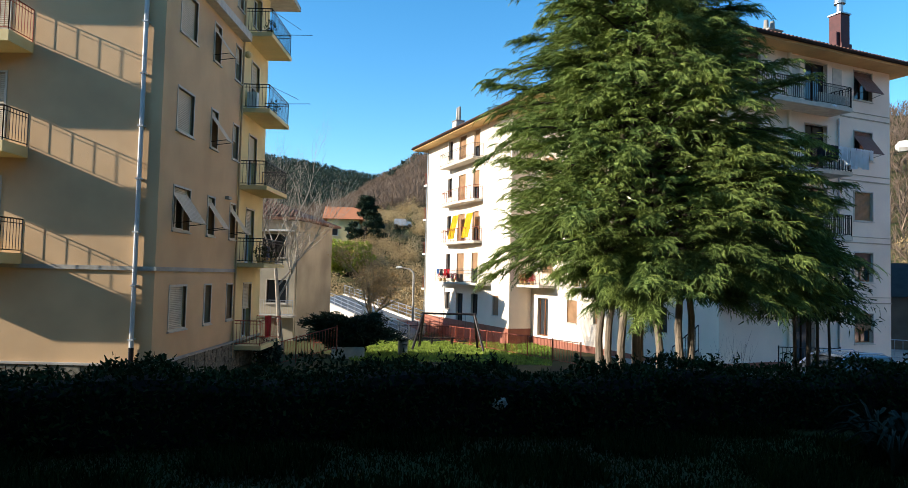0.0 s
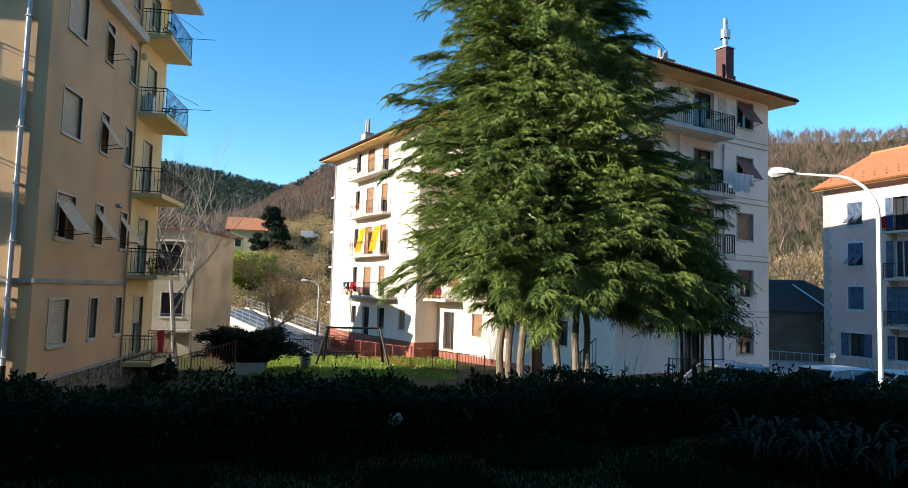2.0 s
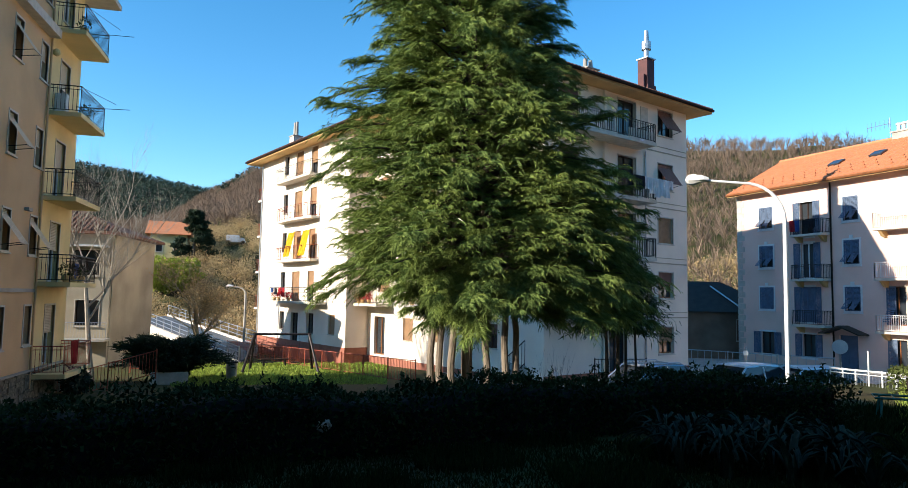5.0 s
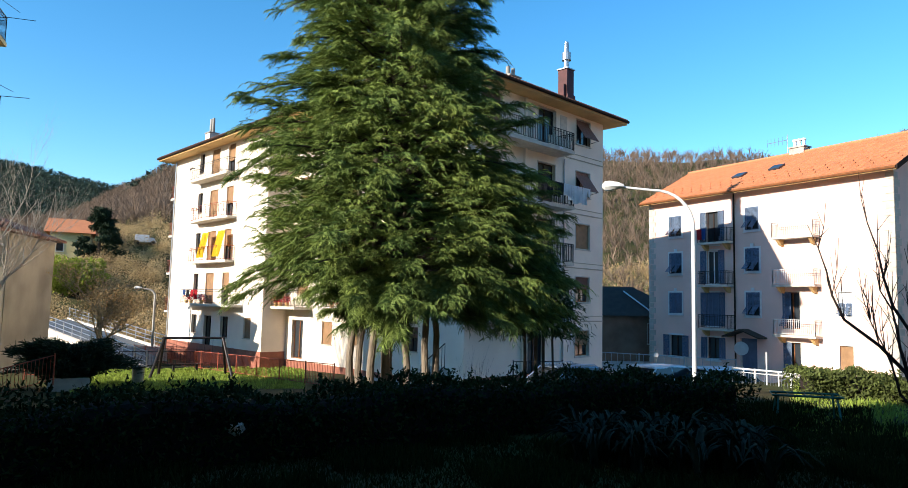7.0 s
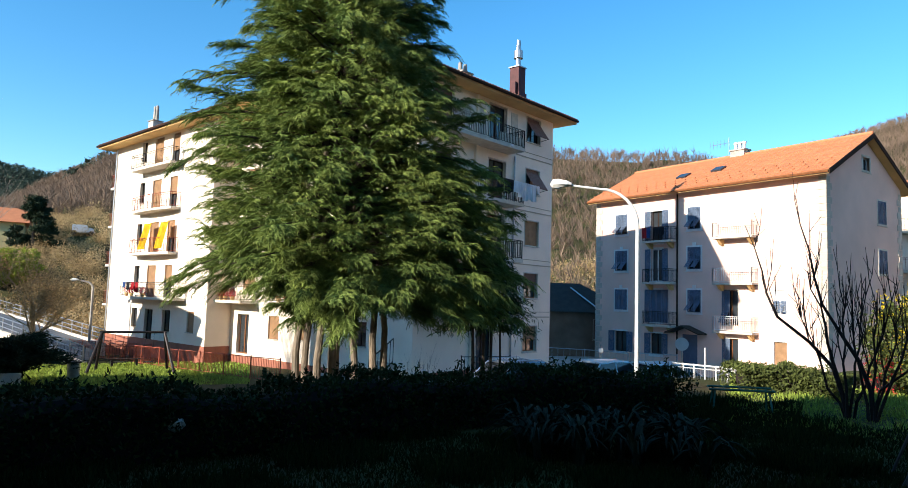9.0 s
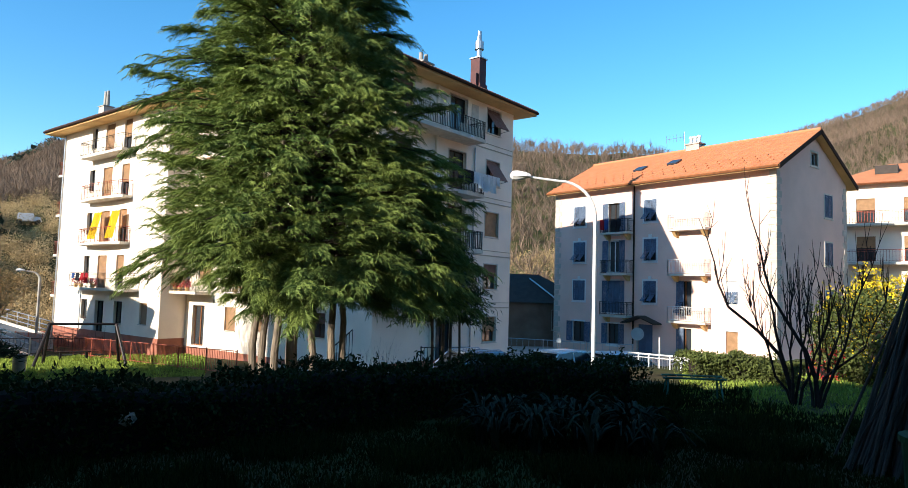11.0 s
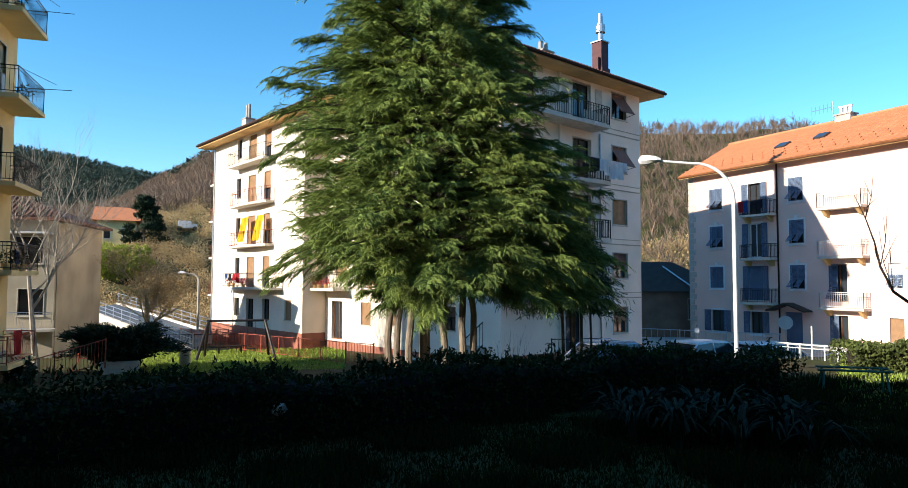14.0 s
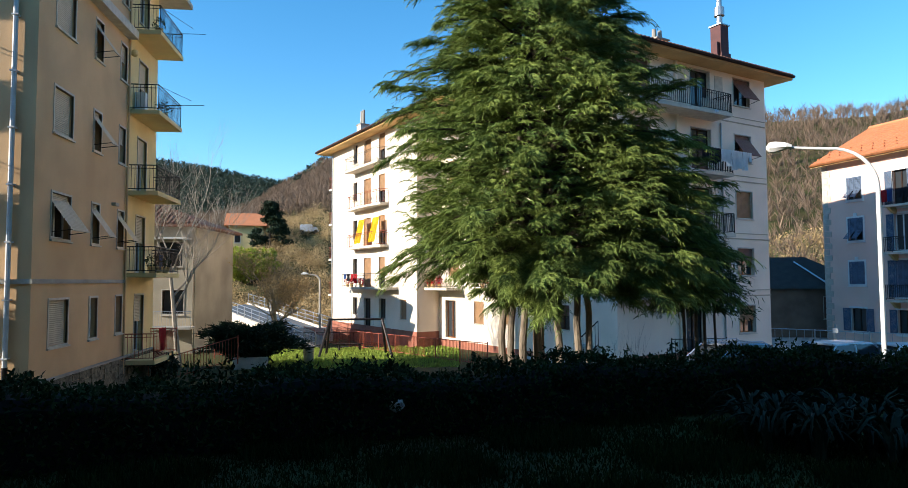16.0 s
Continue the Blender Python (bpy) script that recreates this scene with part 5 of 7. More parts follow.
def strap_plants():
    """Clumps of long arching leaves in the border."""
    first = None
    rnd = random.Random(2)
    for k in range(24):
        az = 30.5 + 14.5 * k / 23 + rnd.uniform(-0.5, 0.5)
        d = rnd.uniform(7.9, 9.0)
        x, y = polar(az, d)
        if first is None or k % 5 == 0:
            ob = thing("strap_leaf_plant", (x, y, -1.92), "clump of arching grey-green strap leaves in the shaded border", "plant", "strap-leaved border plants")
            bm = bmesh.new()
            for j in range(15):
                a = rnd.uniform(0, math.tau)
                L, w, rise = rnd.uniform(0.4, 0.75), rnd.uniform(0.035, 0.06), rnd.uniform(0.75, 1.25)
                prev = None
                for i in range(7):
                    t = i / 6
                    r = L * (0.25 * t + 0.75 * t * t) * 0.75
                    z = rise * 0.75 * (t * 1.55 - t ** 2.6 * 1.05)
                    c = Vector((x + math.cos(a) * r, y + math.sin(a) * r, -1.92 + z))
                    s = Vector((-math.sin(a), math.cos(a), 0)) * w * (1 - t * 0.85)
                    cur = (bm.verts.new(c - s), bm.verts.new(c - Vector((0, 0, w * 0.4))), bm.verts.new(c + s))
                    if prev:
                        bm.faces.new((prev[0], prev[1], cur[1], cur[0]))
                        bm.faces.new((prev[1], prev[2], cur[2], cur[1]))
                    prev = cur
            part("leaves", bm, "agave", ob)
            adopt(ob)
            first = ob
        else:
            copy_thing(first, Matrix.Translation((x, y, -1.92)) @ Matrix.Rotation(rnd.uniform(0, 6.28), 4, "Z") @ Matrix.Diagonal((rnd.uniform(0.8, 1.15),) * 3 + (1,)))


strap_plants()


def grass(name, n, az0, az1, d0, d1, size, mat, label):
    az, d = np.radians(RNG.uniform(az0, az1, n)), np.sqrt(RNG.uniform(d0 ** 2, d1 ** 2, n))
    x, y = d * np.sin(az), d * np.cos(az)
    p = np.stack([x, y, height(x, y) - 0.02], 1)
    clump = 0.6 + 0.9 * (np.sin(x * 2.3) * np.sin(y * 2.9 + 1) > 0.1)
    ob = quads(name, strips(p, unit(np.stack([RNG.normal(0, 0.35, n), RNG.normal(0, 0.35, n), np.ones(n)], 1)), RNG.uniform(0.5, 1.4, n) * size * clump, RNG.uniform(0.008, 0.02, n) + d * 0.0008), mat)
    tagged(ob, label, "grass", kind="stuff")


grass("garden_grass", 14000, 44, 72, 9, 13, 0.12, "weeds", "rough grass under the shrub, coloured dark for shade")
grass("garden_grass", 105000, -42, 70, 3.6, 9.6, 0.10, "weeds", "rough garden grass and weeds, coloured dark for shade")
grass("garden_grass", 9000, 41, 52, 9, 15, 0.12, "weeds", "rough garden grass by the hedge's end, coloured dark for shade")
grass("garden_grass", 16000, 47, 66, 12.0, 21, 0.08, "lawn", "rough grass at the garden's end, lightened for sunlight")
grass("lawn", 40000, -9, 8, 30, 43, 0.10, "lawn", "mown lawn round the swing, lightened for sunlight")


def bush(name, az, d, radii, n, size, mat, label, z=None, category="bush", parts="foliage", cz=None, twig=True):
    x, y = polar(az, d)
    z = lift(x, y) if z is None else z
    ob = thing(name, (x, y, z), label, category)
    cz = z + radii[2] * 0.9 if cz is None else cz
    quads(parts, leaf_cloud(n, (x, y, cz), radii, size), mat, ob)
    if twig:
        bm = bmesh.new()
        rnd = random.Random(n)
        for _ in range(9):
            a = rnd.uniform(0, math.tau)
            tube(bm, [Vector((x, y, z - 0.1)), Vector((x + math.cos(a) * radii[0] * 0.3, y + math.sin(a) * radii[1] * 0.3, cz)), Vector((x + math.cos(a) * radii[0] * 0.7, y + math.sin(a) * radii[1] * 0.7, cz + radii[2] * 0.5))], 0.04, 0.01, 4)
        part("stems", bm, "darktwig", ob)
    adopt(ob)
    return ob


def juniper():
    """A low spreading conifer with ragged fingers."""
    x, y = polar(-9.2, 32.5)
    z = lift(x, y) + 1.4
    ob = thing("juniper_bush", (x, y, z - 1.4), "low dark spreading juniper over a beige retaining wall", "bush")
    q = []
    bm = bmesh.new()
    for k in range(190):
        a = RNG.uniform(0, math.tau)
        L = RNG.uniform(1.0, 2.75) * (1.0 if abs(math.cos(a)) > 0.4 else 0.75)
        el = RNG.uniform(-0.1, 1.0)
        L *= 1.0 - 0.42 * max(el, 0)
        s = np.linspace(0.1, 1, 150)
        P = np.stack([x + math.cos(a) * L * s, y + math.sin(a) * L * s, z - 0.2 + L * el * s - 0.35 * L * s ** 2 * (0.4 + el)], 1)
        P = P + RNG.normal(0, 0.07, P.shape)
        d = unit(np.stack([np.full(150, math.cos(a)), np.full(150, math.sin(a)), np.full(150, 0.3)], 1) + RNG.normal(0, 0.5, (150, 3)))
        q.append(strips(P, d, RNG.uniform(0.12, 0.3, 150), RNG.uniform(0.03, 0.06, 150)))
        tube(bm, [Vector((x, y, z - 0.9)), Vector(P[20]), Vector(P[60])], 0.035, 0.01, 4)
    q.append(leaf_cloud(5000, (x, y, z - 0.35), (1.5, 1.4, 0.7), 0.16, 0.3, 0.2))
    quads("foliage", np.concatenate(q), "juniper", ob)
    part("stems", bm, "bark", ob)
    adopt(ob)


juniper()
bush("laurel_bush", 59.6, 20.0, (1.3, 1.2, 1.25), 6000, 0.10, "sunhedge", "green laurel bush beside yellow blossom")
bush("flowering_bush", 60.6, 21.2, (1.7, 1.2, 1.55), 5200, 0.075, "mimosa", "yellow flowering bush in sun")
bush("flowering_bush", 57.0, 19.6, (0.5, 0.4, 0.5), 500, 0.05, "redcloth", "low bush with red leaves")
bush("bamboo_thicket", -9.6, 90, (4.0, 3, 2.0), 9000, 0.30, "bamboo", "bright green bamboo thicket on the bank", cz=2.2)


def hill_conifer():
    """A broad dark conifer in ragged tiers."""
    x, y = polar(-7.85, 100)
    z = lift(x, y)
    ob = thing("dark_conifer", (x, y, z), "dark broad conifer on the hillside", "tree")
    q = []
    for k in range(46):
        f = RNG.random()
        r = 2.9 * (1 - f) ** 0.7 * RNG.uniform(0.35, 1.0)
        a = RNG.uniform(0, math.tau)
        q.append(leaf_cloud(230, (x + r * math.cos(a), y + r * math.sin(a), 5.2 + 6.0 * f), (RNG.uniform(0.6, 1.2), 0.8, RNG.uniform(0.25, 0.5)), 0.28, 0.5, 0.2))
    quads("crown", np.concatenate(q), "juniper", ob)
    bm = bmesh.new()
    tube(bm, [(x, y, z - 0.3), (x, y, 10.0)], 0.3, 0.06, 8)
    part("trunk", bm, "limb", ob)
    adopt(ob)


hill_conifer()


def scrub_bank():
    """Brown and green scrub over the near bank, uncountable."""
    q = []
    for k in range(560):
        az, d = RNG.uniform(-15, 0.5), RNG.uniform(66, 125)
        x, y = polar(az, d)
        r = RNG.uniform(0.7, 2.1)
        if az < -8.6 and d > 86:
            continue
        q.append(leaf_cloud(420, (x, y, lift(x, y) + r * 0.4), (r, r, r * 0.9), 0.14, 0.5, 0.2))
    for k in range(160):
        az, d = RNG.uniform(33, 37.5), RNG.uniform(62, 120)
        x, y = polar(az, d)
        r = RNG.uniform(0.9, 2.6)
        q.append(leaf_cloud(320, (x, y, lift(x, y) + r * 0.5), (r, r, r), 0.2, 0.5, 0.2))
    g = []
    for k in range(90):
        az, d = RNG.uniform(33, 37.8), RNG.uniform(62, 110)
        x, y = polar(az, d)
        r = RNG.uniform(0.8, 2.2)
        g.append(leaf_cloud(380, (x, y, lift(x, y) + r * 0.7), (r * 0.8, r * 0.8, r * 1.2), 0.18, 0.6, 0.2))
    tagged(quads("green_scrub", np.concatenate(g), "shrubgreen"), "mixed green bushes at the wood's edge", "scrub", kind="stuff")
    tagged(quads("scrub", np.concatenate(q), "scrub"), "dry brown scrub and bushes on the bank", "scrub", kind="stuff")


scrub_bank()


def woodland(name, n, az0, az1, d0, d1, h0, h1, mat, label, per, ever=False, wide=0.28):
    """Many far trees: fans of fine upright twigs round each stem."""
    az = RNG.uniform(az0, az1, n)
    d = np.sqrt(RNG.uniform(d0 ** 2, d1 ** 2, n))
    x, y = d * np.sin(np.radians(az)), d * np.cos(np.radians(az))
    z = height(x, y)
    hh = RNG.uniform(h0, h1, n)
    P, D, Ln, Wd = [], [], [], []
    for k in range(per):
        f = k / per
        if ever:
            r = hh * wide * (1 - f) * RNG.random(n) ** 0.5
            a = RNG.uniform(0, math.tau, n)
            P.append(np.stack([x + r * np.cos(a), y + r * np.sin(a), z + hh * (0.1 + 0.8 * f)], 1))
            D.append(unit(np.stack([np.cos(a), np.sin(a), np.full(n, 0.5)], 1)))
            Ln.append(hh * 0.26)
            Wd.append(hh * 0.16)
        else:
            a = RNG.uniform(0, math.tau, n)
            s = 0.0 if k == 0 else RNG.uniform(0.2, 1.1, n)
            P.append(np.stack([x, y, z + hh * (0 if k == 0 else 1) * RNG.uniform(0.2, 0.6, n)], 1))
            D.append(unit(np.stack([np.cos(a) * s, np.sin(a) * s, np.ones(n)], 1)))
            Ln.append(hh * (0.75 if k == 0 else 1) * RNG.uniform(0.3, 0.55, n))
            Wd.append(np.where(k == 0, 0.03, RNG.uniform(0.012, 0.042, n)) * hh)
    P, D, Ln, Wd = (np.concatenate(v) for v in (P, D, Ln, Wd))
    ob = quads(name, strips(P, D, Ln, Wd), mat)
    tagged(ob, label, "woodland", kind="stuff")


woodland("bare_woods", 16000, 31, 66, 95, 520, 3.0, 5.6, "woods", "leafless brown woodland on the hillside", 17)
woodland("bare_woods", 5500, -14, 0, 122, 345, 2.4, 4.6, "woods", "leafless scrub woodland on the rocky slope", 20)
woodland("far_pine_woods", 9500, -20, 0, 480, 960, 5, 10, "pines", "dark green pine woods on the far hill", 9, True)
woodland("ridge_pines", 45, -6.5, -2.6, 295, 325, 3, 5.5, "pines", "scattered pines along the rocky ridge", 14, True, 0.2)


# ---- unseen houses added behind the eye to throw the garden's shade ----
def shade_houses():
    house = thing("house", (-9.2, -2.0, -1.9), "unseen plain plastered house added to shade the garden", "building")
    bm = bmesh.new()
    FE = Face((-9.0, -12.0), (0, 1))
    facade(bm, FE, 0.3, 19.4, -2.2, 6.1, [(4 + 3.5 * k, 5.2 + 3.5 * k, z, z + 1.5) for k in range(4) for z in (-1.0, 2.2)])
    facade(bm, Face((-19.0, -12.0), (1, 0)), 0, 10, -2.2, 6.1, [])
    facade(bm, Face((-9.0, 7.4), (-1, 0)), 0.3, 10, -2.2, 6.1, [])
    facade(bm, Face((-19.0, 7.4), (0, -1)), 0.3, 19.1, -2.2, 6.1, [])
    # Upper storey sized so that its shadow ends just behind the shrub.
    facade(bm, Face((-9.0, -12.0), (0, 1)), 0.3, 15.7, 6.1, 10.4, [(4 + 3.5 * k, 5.2 + 3.5 * k, 7.4, 8.9) for k in range(3)])
    facade(bm, Face((-19.0, -12.0), (1, 0)), 0, 10, 6.1, 10.4, [])
    facade(bm, Face((-9.0, 3.7), (-1, 0)), 0.3, 10, 6.1, 10.4, [])
    facade(bm, Face((-19.0, 3.7), (0, -1)), 0.3, 15.4, 6.1, 10.4, [])
    part("wall", bm, "yellow", house)
    bm = bmesh.new()
    hexa(bm, [(-19.4, -12.4, 10.4), (-8.7, -12.4, 10.4), (-8.7, 3.8, 10.4), (-19.4, 3.8, 10.4), (-16, -9, 11.0), (-12, -9, 11.0), (-12, 1, 11.0), (-16, 1, 11.0)])
    part("roof", bm, "oldtile", house)
    bm = bmesh.new()
    hexa(bm, [(-19.5, -12.5, 6.1), (-8.6, -12.5, 6.1), (-8.6, 7.7, 6.1), (-19.5, 7.7, 6.1), (-16, -9, 6.6), (-12, -9, 6.6), (-12, 4, 6.6), (-16, 4, 6.6)])
    part("roof", bm, "oldtile", house)
    adopt(house)
    # Unseen rear house, made tall to block sky light from the garden.
    rear = thing("house", (0, -3.0, -1.9), "unseen plain plastered house added to block the sky behind the garden", "building")
    bm = bmesh.new()
    FN = Face((16.0, -2.2), (-1, 0))
    facade(bm, FN, 0, 24.5, -2.2, 13.5, [(3 + 4.0 * k, 4.2 + 4.0 * k, z, z + 1.5) for k in range(5) for z in (-0.9, 2.2, 5.4, 8.6)])
    facade(bm, Face((-8.5, -11.0), (1, 0)), 0, 24.5, -2.2, 13.5, [])
    facade(bm, Face((16.0, -11.0), (0, 1)), 0.3, 8.5, -2.2, 13.5, [])
    facade(bm, Face((-8.5, -2.2), (0, -1)), 0.3, 8.5, -2.2, 13.5, [])
    part("wall", bm, "greywall", rear)
    bm = bmesh.new()
    hexa(bm, [(-9.0, -11.6, 13.5), (16.6, -11.6, 13.5), (16.6, -1.4, 13.5), (-9.0, -1.4, 13.5), (-5, -7, 15.2), (12, -7, 15.2), (12, -6.5, 15.2), (-5, -6.5, 15.2)])
    part("roof", bm, "oldtile", rear)
    adopt(rear)


shade_houses()


# ---- grey house behind the ochre block ----
def grey_house():
    house = thing("house", (-10, 41, -3.8), "small weathered plaster house with a clay tile roof", "building")
    FF = Face((-21.0, 41.0), (1, 0))
    FR = Face((-10.0, 41.0), (0.9, 6.8))
    bm = bmesh.new()
    holes = [(9.3, 10.5, -1.9, -0.5), (9.0, 10.4, 0.9, 2.3), (6.0, 7.3, -1.9, -0.5)]
    facade(bm, FF, 0, 11, -4.4, 3.2, holes)
    part("wall", bm, "greywall", house)
    bm = bmesh.new()
    facade(bm, FR, 0.3, 7.0, -4.4, 3.2, [])
    facade(bm, Face(FR.at(7.0, 0, 0), (-1, 0.12)), 0.3, 11, -4.4, 3.2, [])
    facade(bm, Face(FF.at(0, -7.5, 0), (0, -1)), 0.3, 7.2, -4.4, 3.2, [])
    part("wall", bm, "greywall", house, "bare stained beige gable wall")
    for h in holes:
        window(house, FF, *h, "open", "brownshutter", "trim", "darkwood", 0.05)
    bm = bmesh.new()
    c = [FF.at(-0.5, 0.5, 3.2), FR.at(-0.4, 0.55, 3.2), FR.at(7.5, 0.5, 3.2), FF.at(-0.5, -8.0, 3.2)]
    r = [FF.at(3.2, -3.6, 5.0), FF.at(7.8, -3.6, 5.0)]
    lo = [bm.verts.new(p) for p in c]
    up = [bm.verts.new(p + Vector((0, 0, 0.14))) for p in c]
    g = [bm.verts.new(p) for p in r]
    bm.faces.new(lo[::-1])
    for k in range(4):
        bm.faces.new((lo[k], lo[(k + 1) % 4], up[(k + 1) % 4], up[k]))
    bm.faces.new((up[0], up[1], g[1], g[0]))
    bm.faces.new((up[1], up[2], g[1]))
    bm.faces.new((up[2], up[3], g[0], g[1]))
    bm.faces.new((up[3], up[0], g[0]))
    roof = part("roof", bm, "oldtile", house)
    bm = bmesh.new()
    for k in range(46):
        t = k / 45
        p = c[0].lerp(c[1], t) + Vector((0, 0, 0.16))
        q = r[0].lerp(r[1], min(1, max(0, (t - 0.3) / 0.4))) if 0.3 < t < 0.7 else (p.lerp(r[0], min(1, t / 0.3)) if t <= 0.3 else p.lerp(r[1], min(1, (1 - t) / 0.3)))
        q = q + Vector((0, 0, 0.06))
        q = Vector((p.x, q.y, q.z))
        if (q - p).length > 0.3:
            tube(bm, [p, q], 0.09, sides=6)
    part("tile_row", bm, "oldtile", roof, "rows of rounded clay tiles")["kind"] = "stuff"
    bm = bmesh.new()
    fbox(bm, FF, 8.6, 11.2, 0.05, 1.2, -2.72, -2.6)
    deck = part("balcony", bm, "concrete", house)
    bm = bmesh.new()
    railing_mesh(bm, [FF.at(8.6, 1.15, 0), FF.at(11.2, 1.15, 0)], -2.6, 0.9, 0.14)
    part("railing", bm, "zinc", deck)
    bm = bmesh.new()
    fbox(bm, FF, 8.0, 10.9, 0.0, 0.9, 2.45, 2.55)
    part("awning", bm, "paintwhite", house)
    adopt(house)


grey_house()


# ---- slate-roofed shed between the white and the pink house ----
def dark_house():
    x, y = polar(35.0, 57)
    house = thing("outbuilding", (x, y, -4.2), "low brown outbuilding with a dark slate roof", "building")
    F = Face(polar(32.0, 55.5), (0.8, -0.28))
    bm = bmesh.new()
    facade(bm, F, 0, 7.5, -4.8, -0.6, [(4.4, 5.3, -2.9, -1.3)])
    facade(bm, Face(F.at(7.5, 0, 0), (0.28, 0.8)), 0.3, 8, -4.8, -0.6, [])
    part("wall", bm, "brownwall", house)
    window(house, F, 4.4, 5.3, -2.9, -1.3, "closed", "brownshutter", "trim", "darkwood", 0.04)
    bm = bmesh.new()
    hexa(bm, [F.at(-0.3, 0.5, -0.7), F.at(7.9, 0.5, -0.7), F.at(7.9, -8.2, -0.7), F.at(-0.3, -8.2, -0.7), F.at(-0.3, -3.6, 1.75), F.at(4.2, -3.6, 1.75), F.at(4.2, -4.0, 1.75), F.at(-0.3, -4.0, 1.75)])
    roof = part("roof", bm, "slate", house)
    bm = bmesh.new()
    tube(bm, [F.at(3.2, -2.8, 1.35), F.at(4.9, 0.4, -0.55)], 0.06, sides=6)
    part("flashing", bm, "zinc", roof)
    adopt(house)


dark_house()


# ---- block beyond the pink house, seen past its gable ----
def far_block():
    p = Vector((*polar(57.2, 63), 0))
    F = Face(p, (0.42, -0.9))
    house = thing("apartment_building", (p.x, p.y, -3), "sunlit cream apartment block with balconies and orange roof", "building")
    holes = [(s, s + 1.3, z, z + 2.0) for s in (2.0, 5.2, 9.5, 13.0) for z in (-2.7, 0.35, 3.4, 6.45)]
    bm = bmesh.new()
    facade(bm, F, 0, 22, -5, 9.6, holes)
    facade(bm, Face(F.at(22, 0, 0), (0.9, 0.42)), 0.3, 10, -5, 9.6, [])
    facade(bm, Face(F.at(0, -10, 0), (-0.9, -0.42)), 0.3, 9.7, -5, 9.6, [])
    part("wall", bm, "white", house)
    for h in holes:
        window(house, F, *h, "half" if h[2] > 0 else "open", "woodshutter", "trim", "darkwood", 0.0, "door", sill=False)
    for z in (-2.8, 0.25, 3.3, 6.35):
        for s in (1.2, 8.7):
            balcony(house, F, s, s + 5.8, z, 1.2, 0.2, "trim", "rust", 0.2, 0.012)
    bm = bmesh.new()
    hexa(bm, [F.at(-0.8, 0.9, 9.6), F.at(22.8, 0.9, 9.6), F.at(22.8, -11, 9.6), F.at(-0.8, -11, 9.6), F.at(4, -4.5, 11.9), F.at(18, -4.5, 11.9), F.at(18, -5.5, 11.9), F.at(4, -5.5, 11.9)])
    part("roof", bm, "tile", house)
    bm = bmesh.new()
    fbox(bm, F, 3.2, 4.8, -2.6, -1.4, 10.6, 11.3)
    part("dormer", bm, "slate", house)
    bm = bmesh.new()
    for k in range(6):
        tube(bm, [F.at(5.5 + 0.7 * k, -4.8, 11.8), F.at(5.5 + 0.7 * k, -4.8, 13.4 - 0.2 * (k % 3))], 0.03, sides=4)
    part("aerial", bm, "zinc", house)
    adopt(house)


far_block()


# ---- ramp road with railings ----
def ramp():
    a, b = Vector((*polar(-11.6, 64), -2.45)), Vector((*polar(-3.9, 44), -4.3))
    a2, b2 = Vector((*polar(-9.6, 72.5), -2.3)), Vector((*polar(-2.95, 51), -3.75))
    dn = Vector((0, 0, -0.3))
    bm = bmesh.new()
    hexa(bm, [a + dn, b + dn, b2 + dn, a2 + dn, a, b, b2, a2])
    ob = part("ramp_road", bm, "rampgrey")
    tagged(ob, "grey asphalt ramp road climbing beside the lawn", "road", kind="structure")
    f = Vector((b.y - a.y, a.x - b.x, 0)).normalized() * -0.3
    for p, q, g in ((a, b, -f), (a2, b2, f)):
        g = g if g.y > 0 else -g
        g = -g if p is a else g
        bm = bmesh.new()
        low = [Vector((v.x, v.y, -6.0)) for v in (p, q, q + g, p + g)]
        hexa(bm, low + [v + Vector((0, 0, 0.12)) for v in (p, q, q + g, p + g)])
        tagged(part("retaining_wall", bm, "white"), "white retaining wall under the ramp", "wall", kind="structure")
        rail = thing("ramp_railing", p, "pale metal railing along the ramp", "railing", "ramp railings")
        off = g * 0.5 + Vector((0, 0, 0.12))
        bm = bmesh.new()
        for h in (0.9, 0.6, 0.3):
            tube(bm, [p + off + Vector((0, 0, h)), q + off + Vector((0, 0, h))], 0.028, sides=5)
        part("rail", bm, "zinc", rail)
        for k in range(13):
            bm = bmesh.new()
            v = p.lerp(q, k / 12) + off
            tube(bm, [v - Vector((0, 0, 0.1)), v + Vector((0, 0, 0.95))], 0.035, sides=5)
            part("post", bm, "zinc", rail)
        adopt(rail)


ramp()


